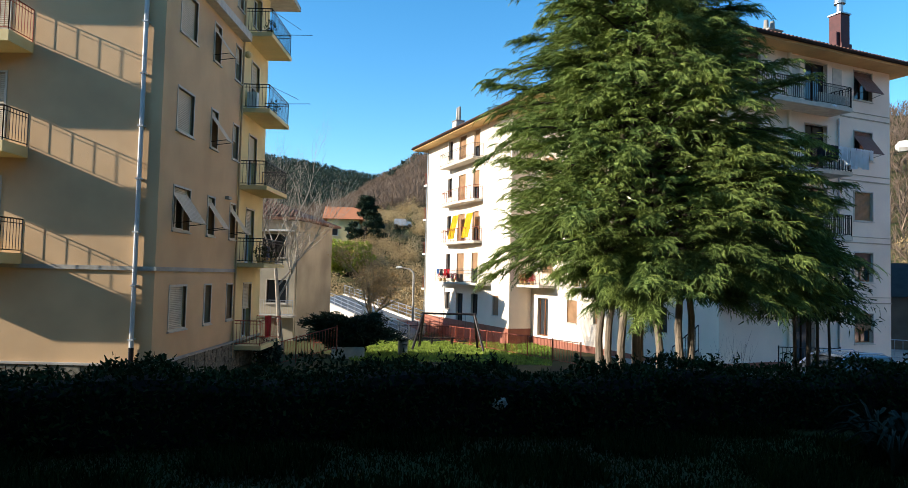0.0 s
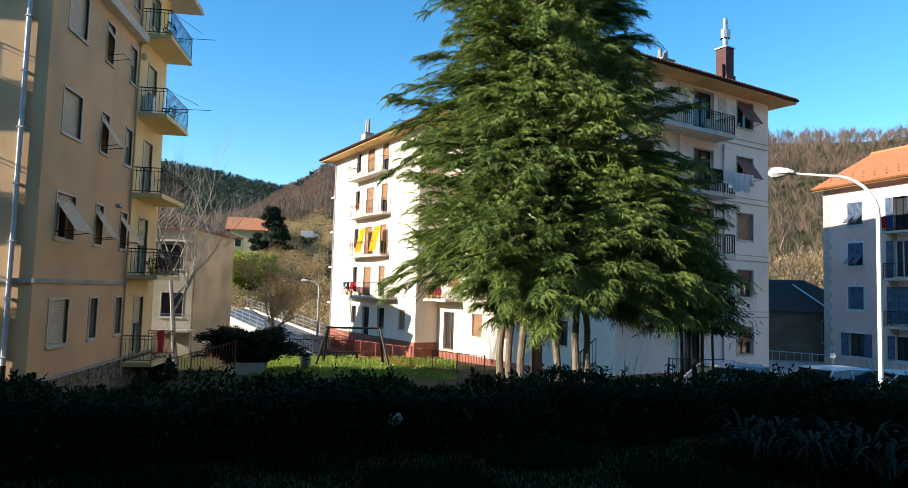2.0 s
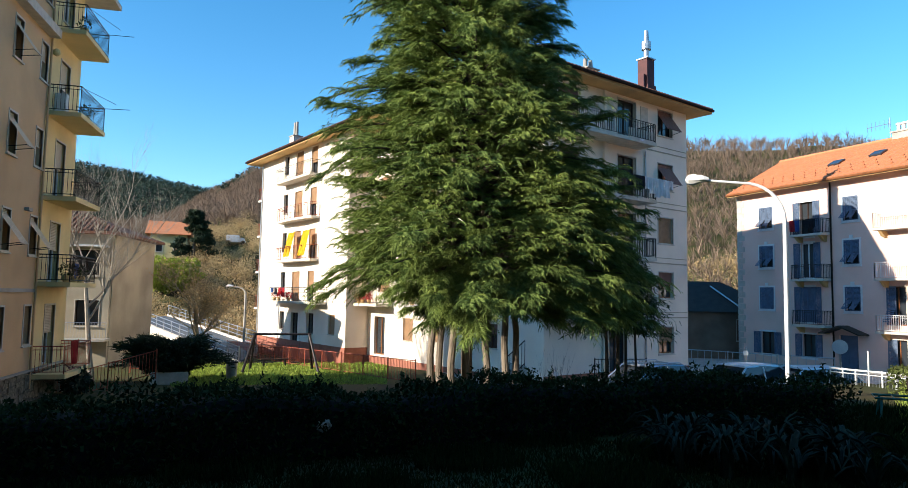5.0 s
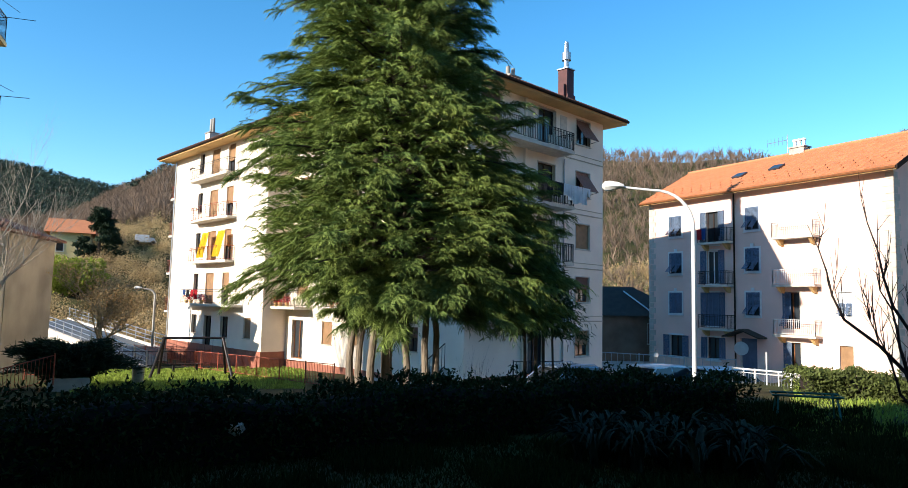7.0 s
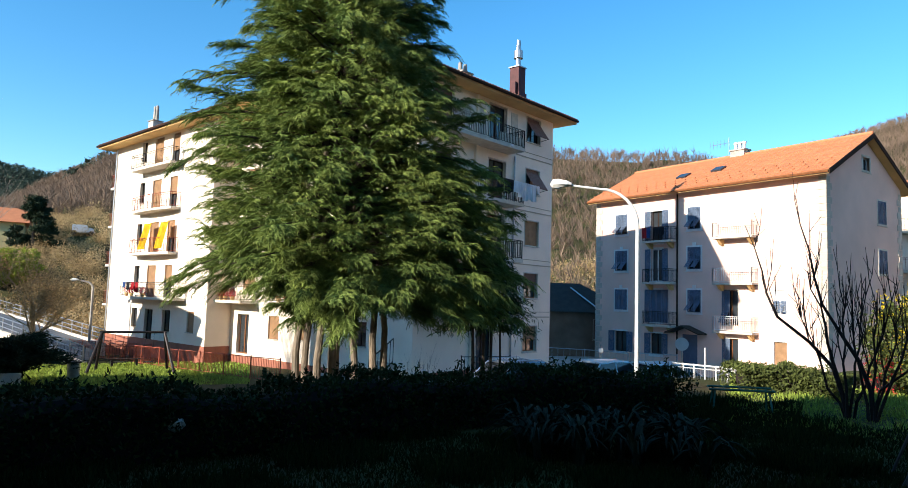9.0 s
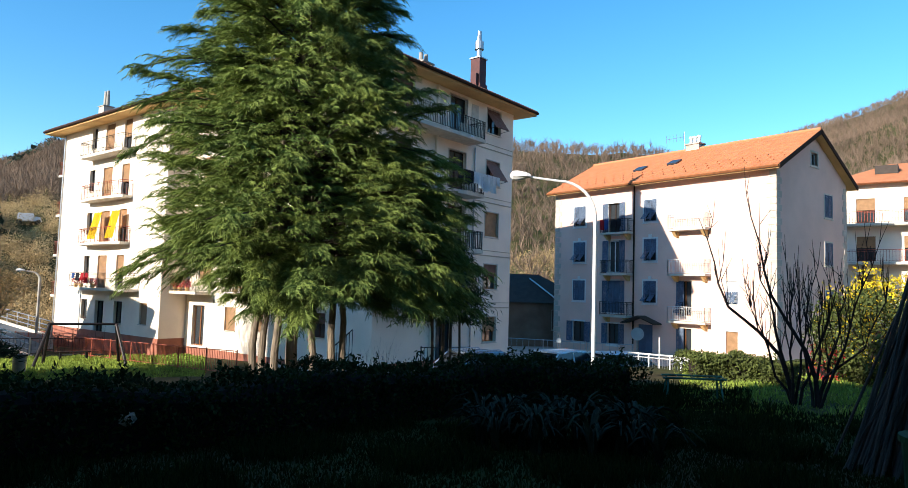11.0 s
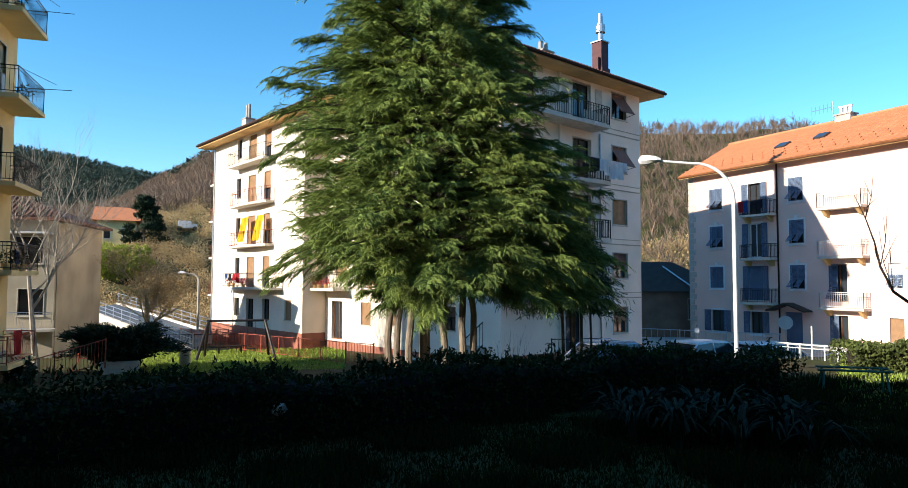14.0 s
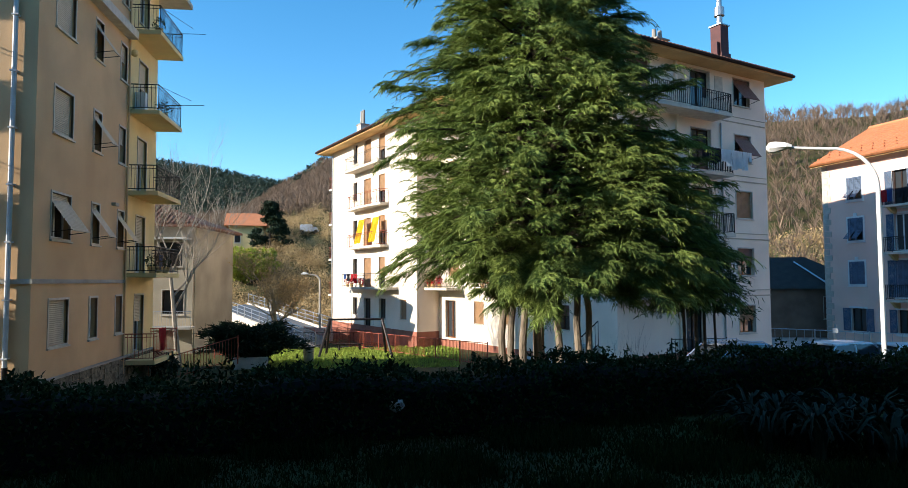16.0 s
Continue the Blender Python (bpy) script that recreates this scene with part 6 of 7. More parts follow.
def street_lamp(base, top, reach, side, label, mat="paintwhite", r=0.075, head=0.62):
    """A post that bends over into an arm with a flat lantern. side: the way the arm points."""
    ob = thing("street_lamp", base, label, "lamp", "street lamps")
    p, d = Vector(base), Vector((side[0], side[1], 0)).normalized()
    bm = bmesh.new()
    bend = min(1.15, reach * 0.55)
    pts = [p, Vector((p.x, p.y, top - bend * 1.05))]
    for k in range(1, 9):
        a = k / 8 * math.pi / 2
        pts.append(Vector((p.x, p.y, top - bend * 1.05)) + d * bend * (1 - math.cos(a)) + Vector((0, 0, bend * math.sin(a))))
    pts.append(p * 1 + d * reach + Vector((0, 0, top + 0.05 - p.z)))
    tube(bm, pts, r, r * 0.55, 10)
    part("post", bm, mat, ob)
    bm = bmesh.new()
    e = pts[-1]
    F = Face((e.x, e.y), (d.x, d.y))
    prof = [(-0.05, 0.05), (0.05, 0.09), (0.25, 0.13), (head * 0.85, 0.12), (head, 0.05)]
    rings = []
    for s, h in prof:
        rings.append([bm.verts.new(F.at(s, o * (0.14 if h > 0.06 else 0.08), e.z + z)) for o, z in ((-1, 0.0), (-0.75, h), (0.75, h), (1, 0.0), (0.6, -0.07 if h > 0.1 else -0.02), (-0.6, -0.07 if h > 0.1 else -0.02))])
    for a, b in zip(rings, rings[1:]):
        for k in range(6):
            bm.faces.new((a[k], a[(k + 1) % 6], b[(k + 1) % 6], b[k]))
    bm.faces.new(rings[0][::-1])
    bm.faces.new(rings[-1])
    bmesh.ops.recalc_face_normals(bm, faces=bm.faces[:])
    part("lantern", bm, "lampwhite", ob, "white lantern housing")
    adopt(ob)


LX, LY = polar(39.95, 15.2)
street_lamp((LX, LY, -3.5), 2.60, 1.5, (-0.80, 0.60), "tall pale street lamp with a curved arm", "paintwhite", 0.045, 0.42)
LX2, LY2 = polar(-3.75, 52)
street_lamp((LX2, LY2, -4.7), 0.50, 0.95, (-1.0, 0.1), "grey street lamp beside the ramp", "concrete", 0.09, 0.45)


# ---- swing on the lawn ----
def swing():
    y = 37.5
    x0, x1 = -1.90, 0.94
    zt, zg = -2.12, lift(0, y)
    ob = thing("swing_set", ((x0 + x1) / 2, y, zg), "dark A-frame playground swing with two seats on the lawn", "swing")
    bm = bmesh.new()
    tube(bm, [(x0 - 0.1, y, zt), (x1 + 0.1, y, zt)], 0.06, sides=8)
    part("crossbar", bm, "iron", ob)
    for x, sg in ((x0, -1), (x1, 1)):
        for dy, dx in ((-1.0, 0.55), (1.0, 0.25)):
            bm = bmesh.new()
            tube(bm, [(x, y, zt), (x + sg * dx, y + dy, zg - 0.1)], 0.07, sides=8)
            part("leg", bm, "iron", ob)
    for x in (-1.1, 0.25):
        bm = bmesh.new()
        hexa(bm, [(x + a, y + b, zg + 0.45 + c) for c in (0, 0.04) for a, b in ((-0.22, -0.1), (0.22, -0.1), (0.22, 0.1), (-0.22, 0.1))])
        seat = part("swing_seat", bm, "rubber", ob)
        for s in (-0.2, 0.2):
            bm = bmesh.new()
            tube(bm, [(x + s, y, zg + 0.48), (x + s, y, zt)], 0.008, sides=4)
            part("chain", bm, "iron", seat)
    adopt(ob)


swing()


def bench(x, y, turn):
    z = lift(x, y)
    ob = thing("bench", (x, y, z), "low dark wooden park bench on the lawn", "bench")
    F = Face((x, y), (math.cos(turn), math.sin(turn)))
    for k in range(3):
        bm = bmesh.new()
        fbox(bm, F, -0.8, 0.8, -0.2 + 0.14 * k, -0.08 + 0.14 * k, z + 0.42, z + 0.46)
        part("slat", bm, "darkwood", ob)
    for s in (-0.6, 0.6):
        bm = bmesh.new()
        fbox(bm, F, s - 0.05, s + 0.05, -0.18, 0.2, z - 0.05, z + 0.42)
        part("leg", bm, "iron", ob)
    adopt(ob)


bench(-0.9, 40.5, 0.1)


def fence(name, pts, z_of, h, gap, mat, label, bar=0.011, post_every=2.2, group="railings"):
    """Upright bars between two rails; each post is a part."""
    pts = [Vector((p[0], p[1], 0)) for p in pts]
    ob = thing(name, (pts[0].x, pts[0].y, z_of(pts[0].x, pts[0].y)), label, "fence", group)
    bm = bmesh.new()
    posts = []
    for p, q in zip(pts, pts[1:]):
        n = max(1, int((q - p).length / gap))
        prev = None
        for k in range(n + 1):
            c = p.lerp(q, k / n)
            z = z_of(c.x, c.y)
            tube(bm, [Vector((c.x, c.y, z + 0.1)), Vector((c.x, c.y, z + h))], bar, sides=4)
            cur = Vector((c.x, c.y, z))
            if prev:
                for hh in (h, 0.12):
                    tube(bm, [prev + Vector((0, 0, hh)), cur + Vector((0, 0, hh))], bar * 1.7, sides=4)
            prev = cur
        m = max(1, round((q - p).length / post_every))
        posts += [p.lerp(q, k / m) for k in range(m + 1)]
    part("infill", bm, mat, ob)["kind"] = "stuff"
    for c in posts:
        z = z_of(c.x, c.y)
        b2 = bmesh.new()
        tube(b2, [Vector((c.x, c.y, z - 0.1)), Vector((c.x, c.y, z + h + 0.06))], bar * 2.6, sides=6)
        part("post", b2, mat, ob)
    adopt(ob)


WNEAR = WC - WU * 12.7
FLW = Face(WNEAR - WV * 31, WV)
fence("iron_fence", [FLW.at(s, 3.3, 0) for s in (3.0, 12.0, 21.0, 28.0)], lift, 1.05, 0.13, "rust", "rust-red iron fence before the white block")
fence("iron_fence", [FLW.at(s, 1.3, 0) for s in (0.5, 11.0)], lift, 1.0, 0.14, "rust", "rust-red iron railing along the white wall")
fence("iron_fence", [polar(-17.0, 29.5), polar(-13.5, 29.3), polar(-10.2, 29.0)], lambda x, y: -3.27 + 0.29 * (x + 5.14), 1.0, 0.12, "rust", "red-painted iron fence beside the ochre block")
fence("iron_fence", [polar(-12.0, 36.5), polar(-8.9, 36.0)], lambda x, y: lift(x, y) + 0.2, 1.0, 0.12, "rust", "red iron railing behind the juniper")
fence("iron_fence", [polar(-6.0, 45), polar(-0.5, 44.5)], lift, 0.95, 0.18, "iron", "dark wire fence beyond the lawn")
fence("iron_fence", [polar(25.4, 29.0), polar(29.5, 30.0)], lambda x, y: lift(x, y) + 0.25, 1.05, 0.15, "iron", "dark iron fence before the shaded front")
fence("steel_fence", [polar(32.5, 46), polar(43.0, 40.0)], lift, 1.1, 0.5, "zinc", "thin steel fence before the pink house", 0.015, 3.0)


def stair_rail():
    ob = thing("stair_railing", (*polar(18.6, 26.5), -3.6), "dark iron stair railing by the entrance", "railing")
    p, q = Vector((*polar(17.6, 26.8), -3.5)), Vector((*polar(19.6, 26.6), -2.6))
    bm = bmesh.new()
    for k in range(9):
        c = p.lerp(q, k / 8)
        tube(bm, [c, c + Vector((0, 0, 1.0))], 0.014, sides=4)
    for h in (0.1, 1.0):
        tube(bm, [p + Vector((0, 0, h)), q + Vector((0, 0, h))], 0.022, sides=4)
    part("railing", bm, "iron", ob)
    bm = bmesh.new()
    for k in range(5):
        c = p.lerp(q, k / 5)
        hexa(bm, [(c.x + a, c.y + b, z) for z in (-4.2, c.z + 0.15) for a, b in ((-0.05, 0), (0.3, 0), (0.3, 1.4), (-0.05, 1.4))])
    part("step", bm, "concrete", ob)
    adopt(ob)


stair_rail()


def white_fence():
    """White tubular barrier on a low stone wall by the lane."""
    a, b = Vector((*polar(42.6, 19.4), 0)), Vector((*polar(48.4, 18.6), 0))
    z0 = -2.08
    wall = bmesh.new()
    rnd = random.Random(8)
    F = Face(a, b - a)
    L = (b - a).length
    z = -2.75
    while z < z0 - 0.05:
        s = 0.0
        while s < L:
            w = rnd.uniform(0.25, 0.55)
            fbox(wall, F, s + 0.01, min(s + w, L) - 0.01, -0.25, rnd.uniform(-0.02, 0.03), z + 0.01, z + 0.2)
            s += w
        z += 0.21
    tagged(part("low_wall", wall, "concrete"), "low rubble stone wall beside the lane", "wall", kind="structure")
    ob = thing("barrier", (a.x, a.y, z0), "white tubular steel barrier on a stone wall", "fence")
    bm = bmesh.new()
    for h, r in ((0.52, 0.024), (0.43, 0.012), (0.06, 0.016)):
        tube(bm, [F.at(0, -0.12, z0 + h), F.at(L, -0.12, z0 + h)], r, sides=6)
    part("rail", bm, "paintwhite", ob)
    bm = bmesh.new()
    for k in range(int(L / 0.07)):
        tube(bm, [F.at(0.07 * k, -0.12, z0 + 0.06), F.at(0.07 * k, -0.12, z0 + 0.43)], 0.004, sides=3)
    part("infill", bm, "zinc", ob, "thin grey wire mesh")["kind"] = "stuff"
    for k in range(8):
        bm = bmesh.new()
        tube(bm, [F.at(L * k / 7, -0.12, z0 - 0.2), F.at(L * k / 7, -0.12, z0 + (0.55 if k != 3 else 1.0))], 0.020, sides=6)
        part("post", bm, "paintwhite", ob)
    adopt(ob)


white_fence()


def sign(az, d, zt, zb, round_plate=True, label="", mat="paintwhite"):
    x, y = polar(az, d)
    ob = thing("traffic_sign", (x, y, zb), label, "sign")
    bm = bmesh.new()
    tube(bm, [(x, y, zb), (x, y, zt + 0.25)], 0.03, sides=8)
    part("post", bm, "zinc", ob)
    bm = bmesh.new()
    f = Vector((-x, -y, 0)).normalized()
    s = Vector((-f.y, f.x, 0))
    c = Vector((x, y, zt)) + f * 0.05
    n = 20 if round_plate else 4
    ring = []
    for o in (0, 0.012):
        ring.append([bm.verts.new(c + f * o + (s * math.cos(a) + Vector((0, 0, math.sin(a)))) * (0.23 if round_plate else 0.13)) for a in [k * math.tau / n + (0 if round_plate else math.pi / 4) for k in range(n)]])
    bm.faces.new(ring[0][::-1])
    bm.faces.new(ring[1])
    for k in range(n):
        bm.faces.new((ring[0][k], ring[0][(k + 1) % n], ring[1][(k + 1) % n], ring[1][k]))
    part("plate", bm, mat, ob)
    adopt(ob)


sign(43.4, 25.0, -1.32, -3.7, True, "round grey-backed traffic sign on a steel post", "paintwhite")
sign(22.2, 26.5, -2.85, -3.7, False, "small pale notice on a thin post", "paintwhite")
sign(37.0, 30.0, -2.0, -3.7, False, "small white street notice on a post", "paintwhite")


# ---- parked cars, their roofs above the hedge ----
def car(az, d, turn, mat, label, rails=False):
    x, y = polar(az, d)
    z = -3.72
    ob = thing("parked_car", (x, y, z), label, "car", "parked cars")
    F = Face((x, y), (math.cos(turn), math.sin(turn)))
    prof = [(-2.1, 0.55, 0.75), (-2.05, 0.85, 0.82), (-1.2, 0.98, 0.86), (-0.55, 1.02, 0.86), (1.4, 1.05, 0.86), (2.0, 1.0, 0.82), (2.1, 0.6, 0.76)]
    bm = bmesh.new()
    rings = []
    for s, h, w in prof:
        rings.append([bm.verts.new(F.at(s, o, z + zz)) for o, zz in ((-w, 0.28), (-w, h * 0.75), (-w * 0.93, h), (w * 0.93, h), (w, h * 0.75), (w, 0.28))])
    for a, b in zip(rings, rings[1:]):
        for k in range(6):
            bm.faces.new((a[k], a[(k + 1) % 6], b[(k + 1) % 6], b[k]))
    bm.faces.new(rings[0][::-1])
    bm.faces.new(rings[-1])
    bmesh.ops.recalc_face_normals(bm, faces=bm.faces[:])
    bmesh.ops.bevel(bm, geom=bm.edges[:], offset=0.03, segments=2, affect="EDGES")
    part("body", bm, mat, ob)
    cab = [(-0.95, 1.0, 0.78), (-0.25, 1.46, 0.66), (0.4, 1.52, 0.66), (1.3, 1.5, 0.65), (1.95, 1.02, 0.74)]
    bm = bmesh.new()
    rings = [[bm.verts.new(F.at(s, o, z + zz)) for o, zz in ((-0.80, 0.95), (-w, h), (w, h), (0.80, 0.95))] for s, h, w in cab]
    for a, b in zip(rings, rings[1:]):
        for k in range(4):
            bm.faces.new((a[k], a[(k + 1) % 4], b[(k + 1) % 4], b[k]))
    bm.faces.new(rings[0][::-1])
    bm.faces.new(rings[-1])
    bmesh.ops.recalc_face_normals(bm, faces=bm.faces[:])
    part("cabin_glass", bm, "glass", ob)
    bm = bmesh.new()
    hexa(bm, [F.at(s, o, z + h) for h, w in ((1.47, 0.69), (1.54, 0.60)) for s, o in ((-0.35, -w), (1.4, -w), (1.4, w), (-0.35, w))])
    bmesh.ops.bevel(bm, geom=bm.edges[:], offset=0.03, segments=2, affect="EDGES")
    part("car_roof", bm, mat, ob)
    for s0, s1 in ((-0.95, -0.3), (0.5, 0.5), (1.95, 1.38)):
        for w in (-1, 1):
            bm = bmesh.new()
            tube(bm, [F.at(s0, w * 0.80, z + 0.97), F.at(s1, w * 0.66, z + 1.49)], 0.035, sides=5)
            part("pillar", bm, mat, ob)
    if rails:
        for w in (-0.58, 0.58):
            bm = bmesh.new()
            tube(bm, [F.at(s, w, z + h) for s, h in ((-0.3, 1.52), (-0.15, 1.6), (1.2, 1.6), (1.35, 1.52))], 0.02, sides=6)
            part("roof_rail", bm, "zinc", ob)
    for s in (-1.3, 1.35):
        for w in (-0.82, 0.82):
            bm = bmesh.new()
            tube(bm, [F.at(s, w - 0.1, z + 0.32), F.at(s, w + 0.1, z + 0.32)], 0.32, sides=18)
            wheel = part("wheel", bm, "rubber", ob)
            bm = bmesh.new()
            tube(bm, [F.at(s, w - 0.108, z + 0.32), F.at(s, w + 0.108, z + 0.32)], 0.2, sides=14)
            part("rim", bm, "zinc", wheel)
    adopt(ob)


car(29.2, 24.8, 0.25, "carpaint", "silver-blue estate car with roof rails parked beyond the hedge", True)
car(36.4, 26.5, 0.2, "carwhite", "white car parked in the shaded lane")
car(40.8, 27.0, -0.15, "carwhite", "white car parked near the barrier")


# ---- laundry, awnings, flower pots on the balconies ----
def cloth(F, s, o, z, w, h, mat, label, name="laundry", slope=0.0):
    ob_at = F.at(s, o, z)
    bm = bmesh.new()
    nx, nz = 6, 6
    grid = []
    rnd = random.Random(int(abs(s * 97 + z * 31)))
    ph = rnd.uniform(0, 6)
    for i in range(nx + 1):
        grid.append([bm.verts.new(F.at(s + w * i / nx, o + 0.05 * math.sin(i * 1.9 + ph) * (j / nz) + slope * j / nz, z - h * j / nz + 0.02 * math.sin(i * 2.1 + ph))) for j in range(nz + 1)])
    for i in range(nx):
        for j in range(nz):
            bm.faces.new((grid[i][j], grid[i + 1][j], grid[i + 1][j + 1], grid[i][j + 1]))
    ex = bmesh.ops.solidify(bm, geom=bm.faces[:], thickness=0.012)
    ob = part(name, bm, mat)
    tagged(ob, label, "laundry" if name == "laundry" else name, "washing on the balconies" if name == "laundry" else "")
    return ob


FRW = Face(WNEAR, WU)
zz = LEVEL[3] + 0.95
for k, (s, w, h, m) in enumerate(((5.6, 0.5, 0.7, "darkcloth"), (6.15, 0.5, 0.75, "darkcloth"), (6.6, 0.4, 0.65, "darkcloth"), (7.0, 0.4, 0.6, "cloth"), (7.4, 0.36, 0.8, "cloth"), (7.78, 0.38, 0.95, "cloth"), (8.18, 0.4, 0.85, "cloth"), (8.6, 0.4, 0.9, "cloth"), (9.0, 0.3, 0.45, "cloth"))):
    cloth(FRW, s, 1.5, zz + 0.25, w, h, m, "white washing drying on a balcony line" if m == "cloth" else "black washing drying on a balcony line")
cloth(FRW, 7.0, 1.2, LEVEL[4] + 0.2, 0.3, 0.1, "cloth", "small white cloth on the balcony")
for s in (6.9, 9.4):
    cloth(FLW, s, 0.5, LEVEL[2] + 2.45, 1.1, 1.75, "yellowcloth", "yellow cloth awning let down over the balcony", "awning", 0.35)
for s, m, h in ((6.3, "redcloth", 0.5), (6.9, "redcloth", 0.65), (5.5, "darkcloth", 0.5), (4.9, "bluecloth", 0.35)):
    cloth(FLW, s, 0.86, LEVEL[1] + SUNNY + 0.95, 0.5, h, m, "washing hung over the balcony railing")
FLW2 = Face(WNEAR - WV * 31 + WU * 1.62, WV)
FPK = Face((32.45, 44.05), (0.19, -0.982))
for s, m in ((4.4, "redcloth"), (4.75, "bluecloth"), (5.5, "darkcloth"), (5.95, "darkcloth")):
    cloth(FPK, s + 0.9, 0.8, 4.68 + 0.95, 0.42, 0.75 if s < 5 else 0.6, m, "dark and red washing on an upper balcony")


def flower_pot(F, s, o, z, mat="soffit", plant="hedge", box=False):
    at = F.at(s, o, z)
    ob = thing("flower_pot", at, "terracotta pot with red flowers on the balcony" if plant == "redcloth" else "terracotta pot with a small green plant on the balcony", "pot", "balcony flower pots")
    bm = bmesh.new()
    tube(bm, [at, at + Vector((0, 0, 0.24))], 0.10, 0.15, 12)
    part("pot", bm, mat, ob)
    quads("plant", leaf_cloud(160, (at.x, at.y, at.z + 0.42), (0.22, 0.22, 0.24), 0.07), plant, ob)["kind"] = "stuff"
    adopt(ob)


FYR = Face((-8.6, 19.2), (0, 1))
for s, o, z in ((6.9, 0.8, 0.31), (7.6, 0.85, 0.31), (8.4, 0.85, 0.31), (8.0, 0.8, 6.31), (7.0, 0.85, 9.31)):
    flower_pot(FYR, s, o, z)
for s in (3.4, 4.2, 6.0):
    flower_pot(FLW, s + 1.6, 0.6, LEVEL[1] + SUNNY, "soffit", "redcloth")
for s in (15.5, 16.0, 16.8, 21.6, 22.3, 25.4):
    flower_pot(FLW2, s, 0.95, LEVEL[1] + SUNNY, "soffit", "redcloth")
cloth(FYR, 7.0, 1.05, -1.75, 0.9, 0.85, "redcloth", "red blanket over the ground floor railing")
cloth(FYR, 7.4, 0.9, 1.0, 0.5, 0.55, "bluecloth", "blue cloth on the balcony railing")


# ---- bicycle and covered bin at the ochre wall's foot ----
def bicycle(x, y, z, turn):
    ob = thing("bicycle", (x, y, z), "old bicycle leaning at the stone plinth", "bicycle")
    F = Face((x, y), (math.cos(turn), math.sin(turn)))
    for s in (-0.52, 0.52):
        bm = bmesh.new()
        pts = [F.at(s + 0.33 * math.cos(a), 0, z + 0.34 + 0.33 * math.sin(a)) for a in np.linspace(0, math.tau, 25)]
        tube(bm, pts, 0.02, sides=5)
        for a in np.linspace(0, math.tau, 10)[:-1]:
            tube(bm, [F.at(s, 0, z + 0.34), F.at(s + 0.32 * math.cos(a), 0, z + 0.34 + 0.32 * math.sin(a))], 0.004, sides=3)
        part("wheel", bm, "zinc", ob)
    bm = bmesh.new()
    for p, q in (((-0.52, 0.34), (-0.15, 0.85)), ((-0.15, 0.85), (0.4, 0.85)), ((0.4, 0.9), (0.52, 0.34)), ((-0.15, 0.85), (0.0, 0.32)), ((0.0, 0.32), (0.4, 0.82)), ((-0.52, 0.34), (0.0, 0.32))):
        tube(bm, [F.at(p[0], 0, z + p[1]), F.at(q[0], 0, z + q[1])], 0.018, sides=6)
    part("bicycle_frame", bm, "bluecloth", ob)
    bm = bmesh.new()
    tube(bm, [F.at(0.4, -0.28, z + 1.0), F.at(0.42, 0, z + 0.96), F.at(0.4, 0.28, z + 1.0)], 0.014, sides=5)
    part("handlebar", bm, "zinc", ob)
    bm = bmesh.new()
    hexa(bm, [F.at(s, o, z + h) for h in (0.92, 0.97) for s, o in ((-0.3, -0.09), (0.0, -0.03), (0.0, 0.03), (-0.3, 0.09))])
    part("saddle", bm, "rubber", ob)
    adopt(ob)


bx, by = -8.15, 28.3
bicycle(bx, by, lift(bx, by) + 0.1, 1.5)
bush("covered_heap", -15.6, 28.6, (0.45, 0.4, 0.5), 500, 0.16, "agave", "heap under a crumpled grey cover", twig=False, category="heap", parts="cover")


# ---- beige wall under the juniper ----
bm = bmesh.new()
Fj = Face(polar(-10.6, 31.2), (1, 0.12))
fbox(bm, Fj, 0, 1.5, -0.3, 0, lift(*polar(-9, 31.2)) - 0.5, lift(*polar(-9, 31.2)) + 0.5)
bmesh.ops.bevel(bm, geom=bm.edges[:], offset=0.03, segments=2, affect="EDGES")
tagged(part("retaining_wall", bm, "trim"), "beige plastered retaining wall under the juniper", "wall", kind="structure")


def litter_bin(x, y):
    z = lift(x, y)
    ob = thing("litter_bin", (x, y, z), "grey cylindrical litter bin on the lawn", "bin")
    bm = bmesh.new()
    tube(bm, [(x, y, z), (x, y, z + 0.75)], 0.24, 0.27, 16)
    part("bin_body", bm, "zinc", ob)
    bm = bmesh.new()
    tube(bm, [(x, y, z + 0.72), (x, y, z + 0.80)], 0.29, 0.29, 16)
    part("rim", bm, "iron", ob)
    adopt(ob)


litter_bin(*polar(-4.6, 33.5))


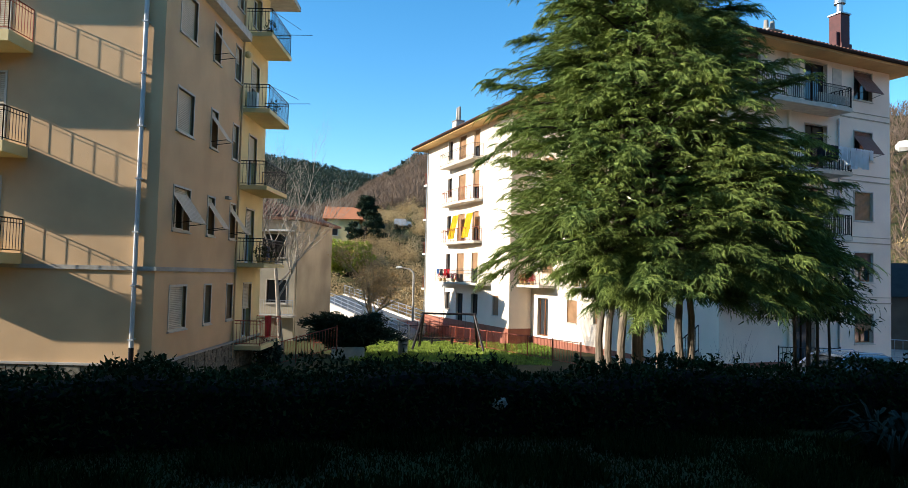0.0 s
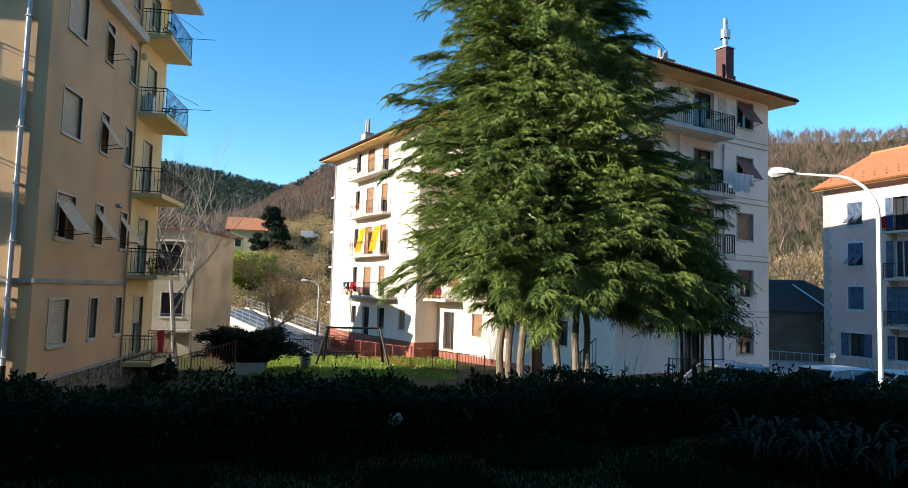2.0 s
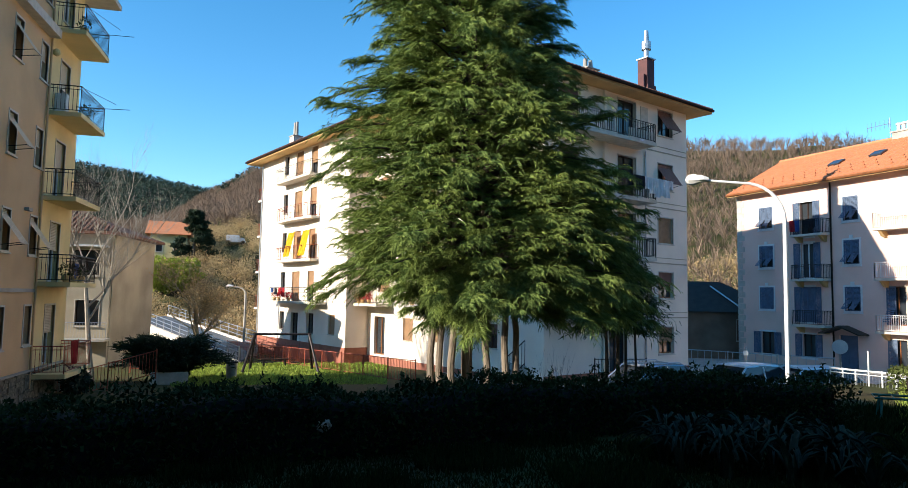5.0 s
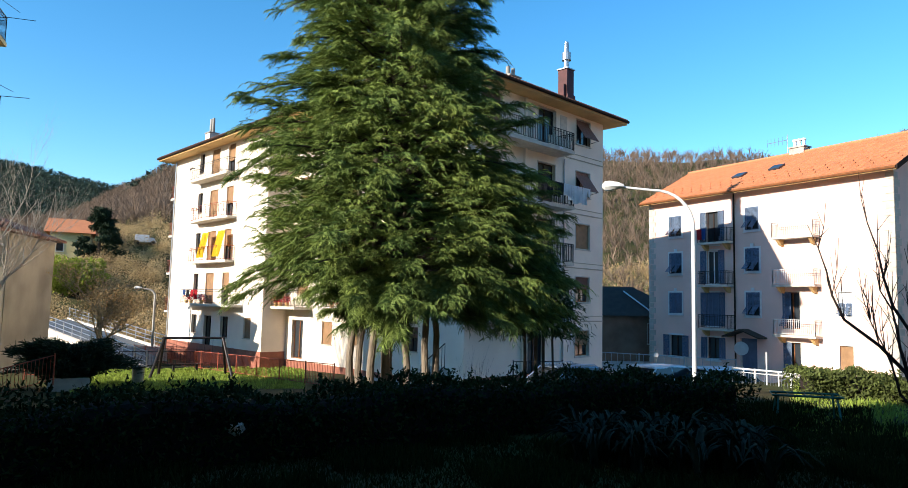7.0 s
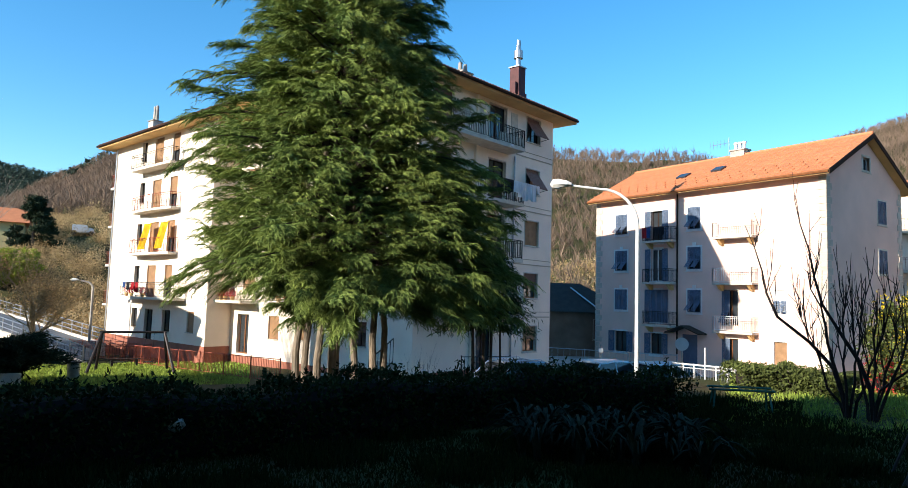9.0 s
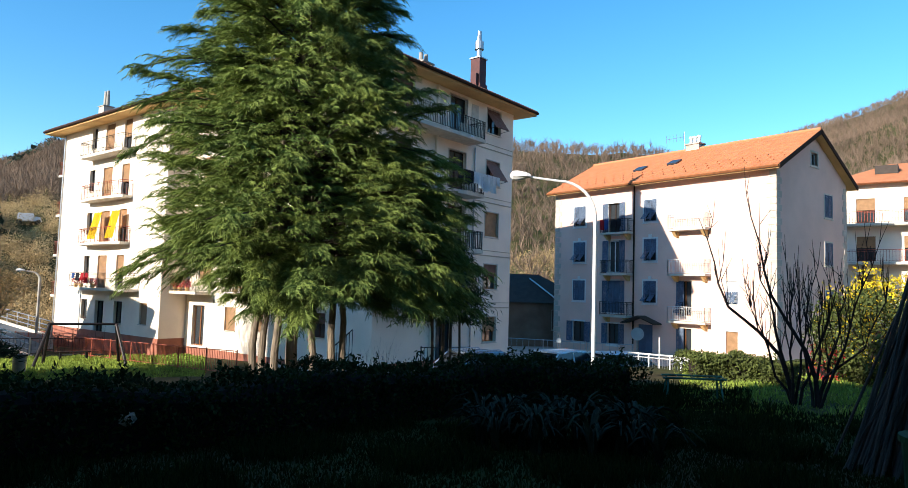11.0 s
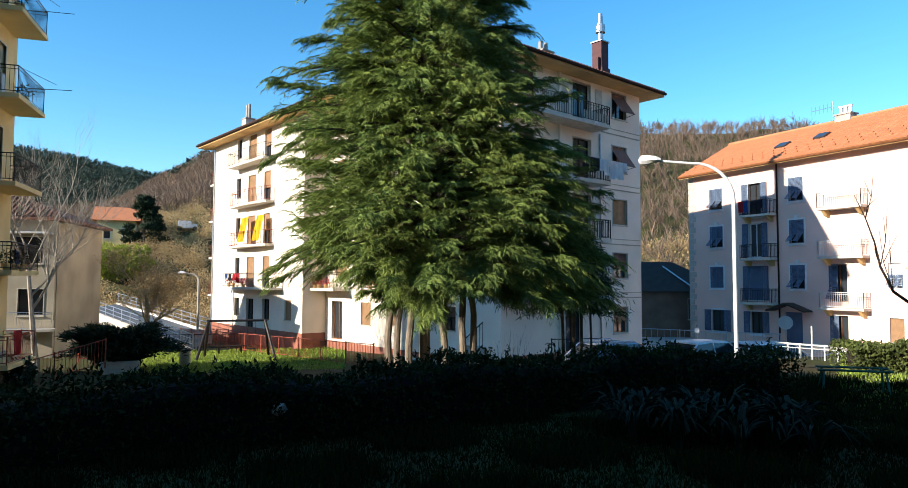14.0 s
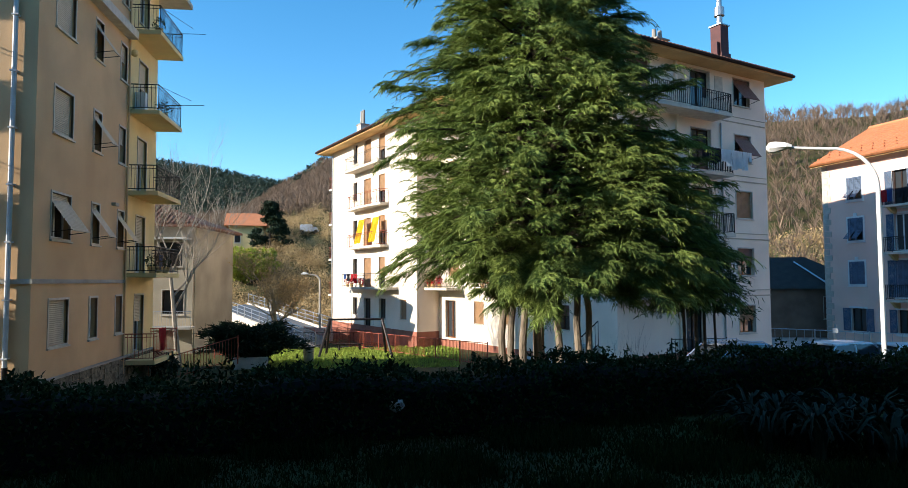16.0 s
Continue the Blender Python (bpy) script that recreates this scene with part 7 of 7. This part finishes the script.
# ---- hillside house and vans ----
def hill_house():
    x, y = polar(-10.0, 104)
    z = 3.4
    ob = thing("house", (x, y, z), "small yellow house with an orange roof on the hillside", "building")
    F = Face((x - 2.0, y), (1, 0.1))
    bm = bmesh.new()
    facade(bm, F, 0, 4.8, z - 4, z + 5.0, [(0.8, 1.6, z + 2.4, z + 3.8), (3.2, 4.0, z + 2.4, z + 3.8)])
    facade(bm, Face(F.at(4.8, 0, 0), (-0.1, 1)), 0.3, 7, z - 4, z + 5.0, [])
    part("wall", bm, "cream", ob)
    for s in (0.8, 3.2):
        window(ob, F, s, s + 0.8, z + 2.4, z + 3.8, "open", "brownshutter", "trim", "darkwood", 0.1)
    bm = bmesh.new()
    hexa(bm, [F.at(-0.7, 0.7, z + 4.9), F.at(5.4, 0.7, z + 4.9), F.at(5.4, -7.7, z + 4.9), F.at(-0.7, -7.7, z + 4.9), F.at(-0.7, -3.4, z + 7.1), F.at(5.4, -3.4, z + 7.1), F.at(5.4, -3.6, z + 7.1), F.at(-0.7, -3.6, z + 7.1)])
    part("roof", bm, "tile", ob)
    adopt(ob)
    for az in (-4.75,):
        d = min(np.arange(70, 130, 1.0), key=lambda q: abs((lift(*polar(az, q)) + 1.0) / q - 0.0775))
        x, y = polar(az, d)
        z = lift(x, y)
        v = thing("parked_van", (x, y, z), "white van parked high on the bank", "van", "vans on the bank")
        Fv = Face((x, y), (1, 0.1))
        bm = bmesh.new()
        fbox(bm, Fv, -1.3, 0.6, -0.8, 0.8, z + 0.4, z + 1.5)
        hexa(bm, [Fv.at(s, o, z + h) for h, e in ((0.4, 1.6), (1.1, 1.3)) for s, o in ((0.6, -0.8), (e, -0.75), (e, 0.75), (0.6, 0.8))])
        bmesh.ops.bevel(bm, geom=bm.edges[:], offset=0.08, segments=2, affect="EDGES")
        part("body", bm, "carwhite", v)
        for s in (-1.3, 1.4):
            bm = bmesh.new()
            tube(bm, [Fv.at(s * 0.8, -0.85, z + 0.35), Fv.at(s * 0.8, 0.85, z + 0.35)], 0.34, sides=12)
            part("wheel", bm, "rubber", v)
        adopt(v)


hill_house()

# ---- garden clutter ----
# A white lump placed where an unexplained white spot shows in the hedge.
bx, by = polar(2.75, 8.15)
bm = bmesh.new()
bmesh.ops.create_icosphere(bm, subdivisions=3, radius=0.075, matrix=Matrix.Translation((bx, by, -1.50)) @ Matrix.Diagonal((1.25, 0.7, 1.0, 1)))
rnd = random.Random(4)
for v in bm.verts:
    v.co += Vector((rnd.uniform(-1, 1), rnd.uniform(-1, 1), rnd.uniform(-1, 1))) * 0.016
tagged(part("white_spot", bm, "plastic"), "small crumpled white lump for an unexplained spot in the hedge", "bag")


def cane_stack():
    x, y = polar(60.7, 9.3)
    z = lift(x, y)
    ob = thing("cane_stack", (x, y, z), "stack of long dry bean canes leaning together", "canes")
    rnd = random.Random(6)
    for k in range(110):
        a = rnd.uniform(0, math.tau)
        r = rnd.uniform(0.05, 0.6)
        bm = bmesh.new()
        b = Vector((x + math.cos(a) * r, y + math.sin(a) * r, z))
        t = Vector((x + 0.75 + rnd.gauss(0, 0.10), y - 0.35 + rnd.gauss(0, 0.10), z + rnd.uniform(2.2, 3.4)))
        tube(bm, [b, b.lerp(t, 0.5) + Vector((rnd.gauss(0, 0.03), rnd.gauss(0, 0.03), 0)), t], 0.02, 0.012, 5)
        part("cane", bm, "cane", ob)
    adopt(ob)
    x2, y2 = polar(64.6, 7.9)
    tub = thing("garden_tub", (x2, y2, -1.95), "dark green plastic garden tub", "tub")
    bm = bmesh.new()
    tube(bm, [(x2, y2, -1.97), (x2, y2, -1.29)], 0.34, 0.38, 24)
    part("tub_body", bm, "greencloth", tub)
    bm = bmesh.new()
    tube(bm, [(x2, y2, -1.31), (x2, y2, -1.25)], 0.405, 0.405, 24)
    part("rim", bm, "greencloth", tub)
    adopt(tub)


cane_stack()


def drying_rack():
    x, y = polar(47.8, 13.4)
    z = lift(x, y)
    ob = thing("garden_trestle", (x, y, z), "teal green metal trestle in the garden", "trestle")
    F = Face((x, y), (0.75, -0.65))
    bm = bmesh.new()
    for o in (-0.25, 0.25):
        tube(bm, [F.at(-0.55, o, z + 0.42), F.at(0.55, o, z + 0.44)], 0.02, sides=5)
    for s in np.linspace(-0.55, 0.55, 5):
        tube(bm, [F.at(s, -0.25, z + 0.43), F.at(s, 0.25, z + 0.43)], 0.01, sides=4)
    part("top_frame", bm, "teal", ob)
    for s in (-0.45, 0.45):
        for o in (-0.3, 0.3):
            bm = bmesh.new()
            tube(bm, [F.at(s, o * 0.7, z + 0.43), F.at(s * 1.1, o * 1.3, z - 0.05)], 0.018, sides=5)
            part("leg", bm, "teal", ob)
    adopt(ob)


drying_rack()


# ---- roof tiles of the pink house, the nearest as pieces ----
def pink_tiles():
    me, roof = PINK["tile"], PINK["roof"]
    al, up, nrm, tw, tl = PINK["al"], PINK["up"], PINK["nrm"], PINK["tw"], PINK["tl"]
    co = np.array([tuple(v.co) for v in me.vertices])
    fc = [tuple(p.vertices) for p in me.polygons]
    vs, fs = [], []
    rnd = random.Random(1)
    for j in range(PINK["rows"]):
        for i in range(PINK["cols"]):
            at = PINK["start"] + al * (tw * (i + 0.5)) + up * (tl * j) + nrm * (0.01 + rnd.uniform(0, 0.012))
            if i >= PINK["cols"] - 14 and j < 21:
                ob = new("roof_tile", me)
                ob.parent = roof
                ob.location = at
            else:
                base = len(vs) * len(co)
                vs.append(co + np.array(tuple(at)))
                fs += [tuple(q + base for q in f) for f in fc]
    ob = raw("roof_tiles", np.concatenate(vs).tolist(), fs, "tile", roof)
    ob["kind"] = "stuff"
    bm = bmesh.new()
    for j in (2, 4, 6):
        for i in range(0, PINK["cols"], 2):
            at = PINK["start"] + al * (tw * (i + (0.5 if j % 4 else 1.5))) + up * (tl * j) + nrm * 0.08
            hexa(bm, [at + al * a + up * b + nrm * c for c in (0, 0.10) for a, b in ((-0.05, 0), (0.05, 0), (0.03, 0.12), (-0.03, 0.12))])
    part("snow_guard", bm, "tile", roof)["kind"] = "stuff"


pink_tiles()
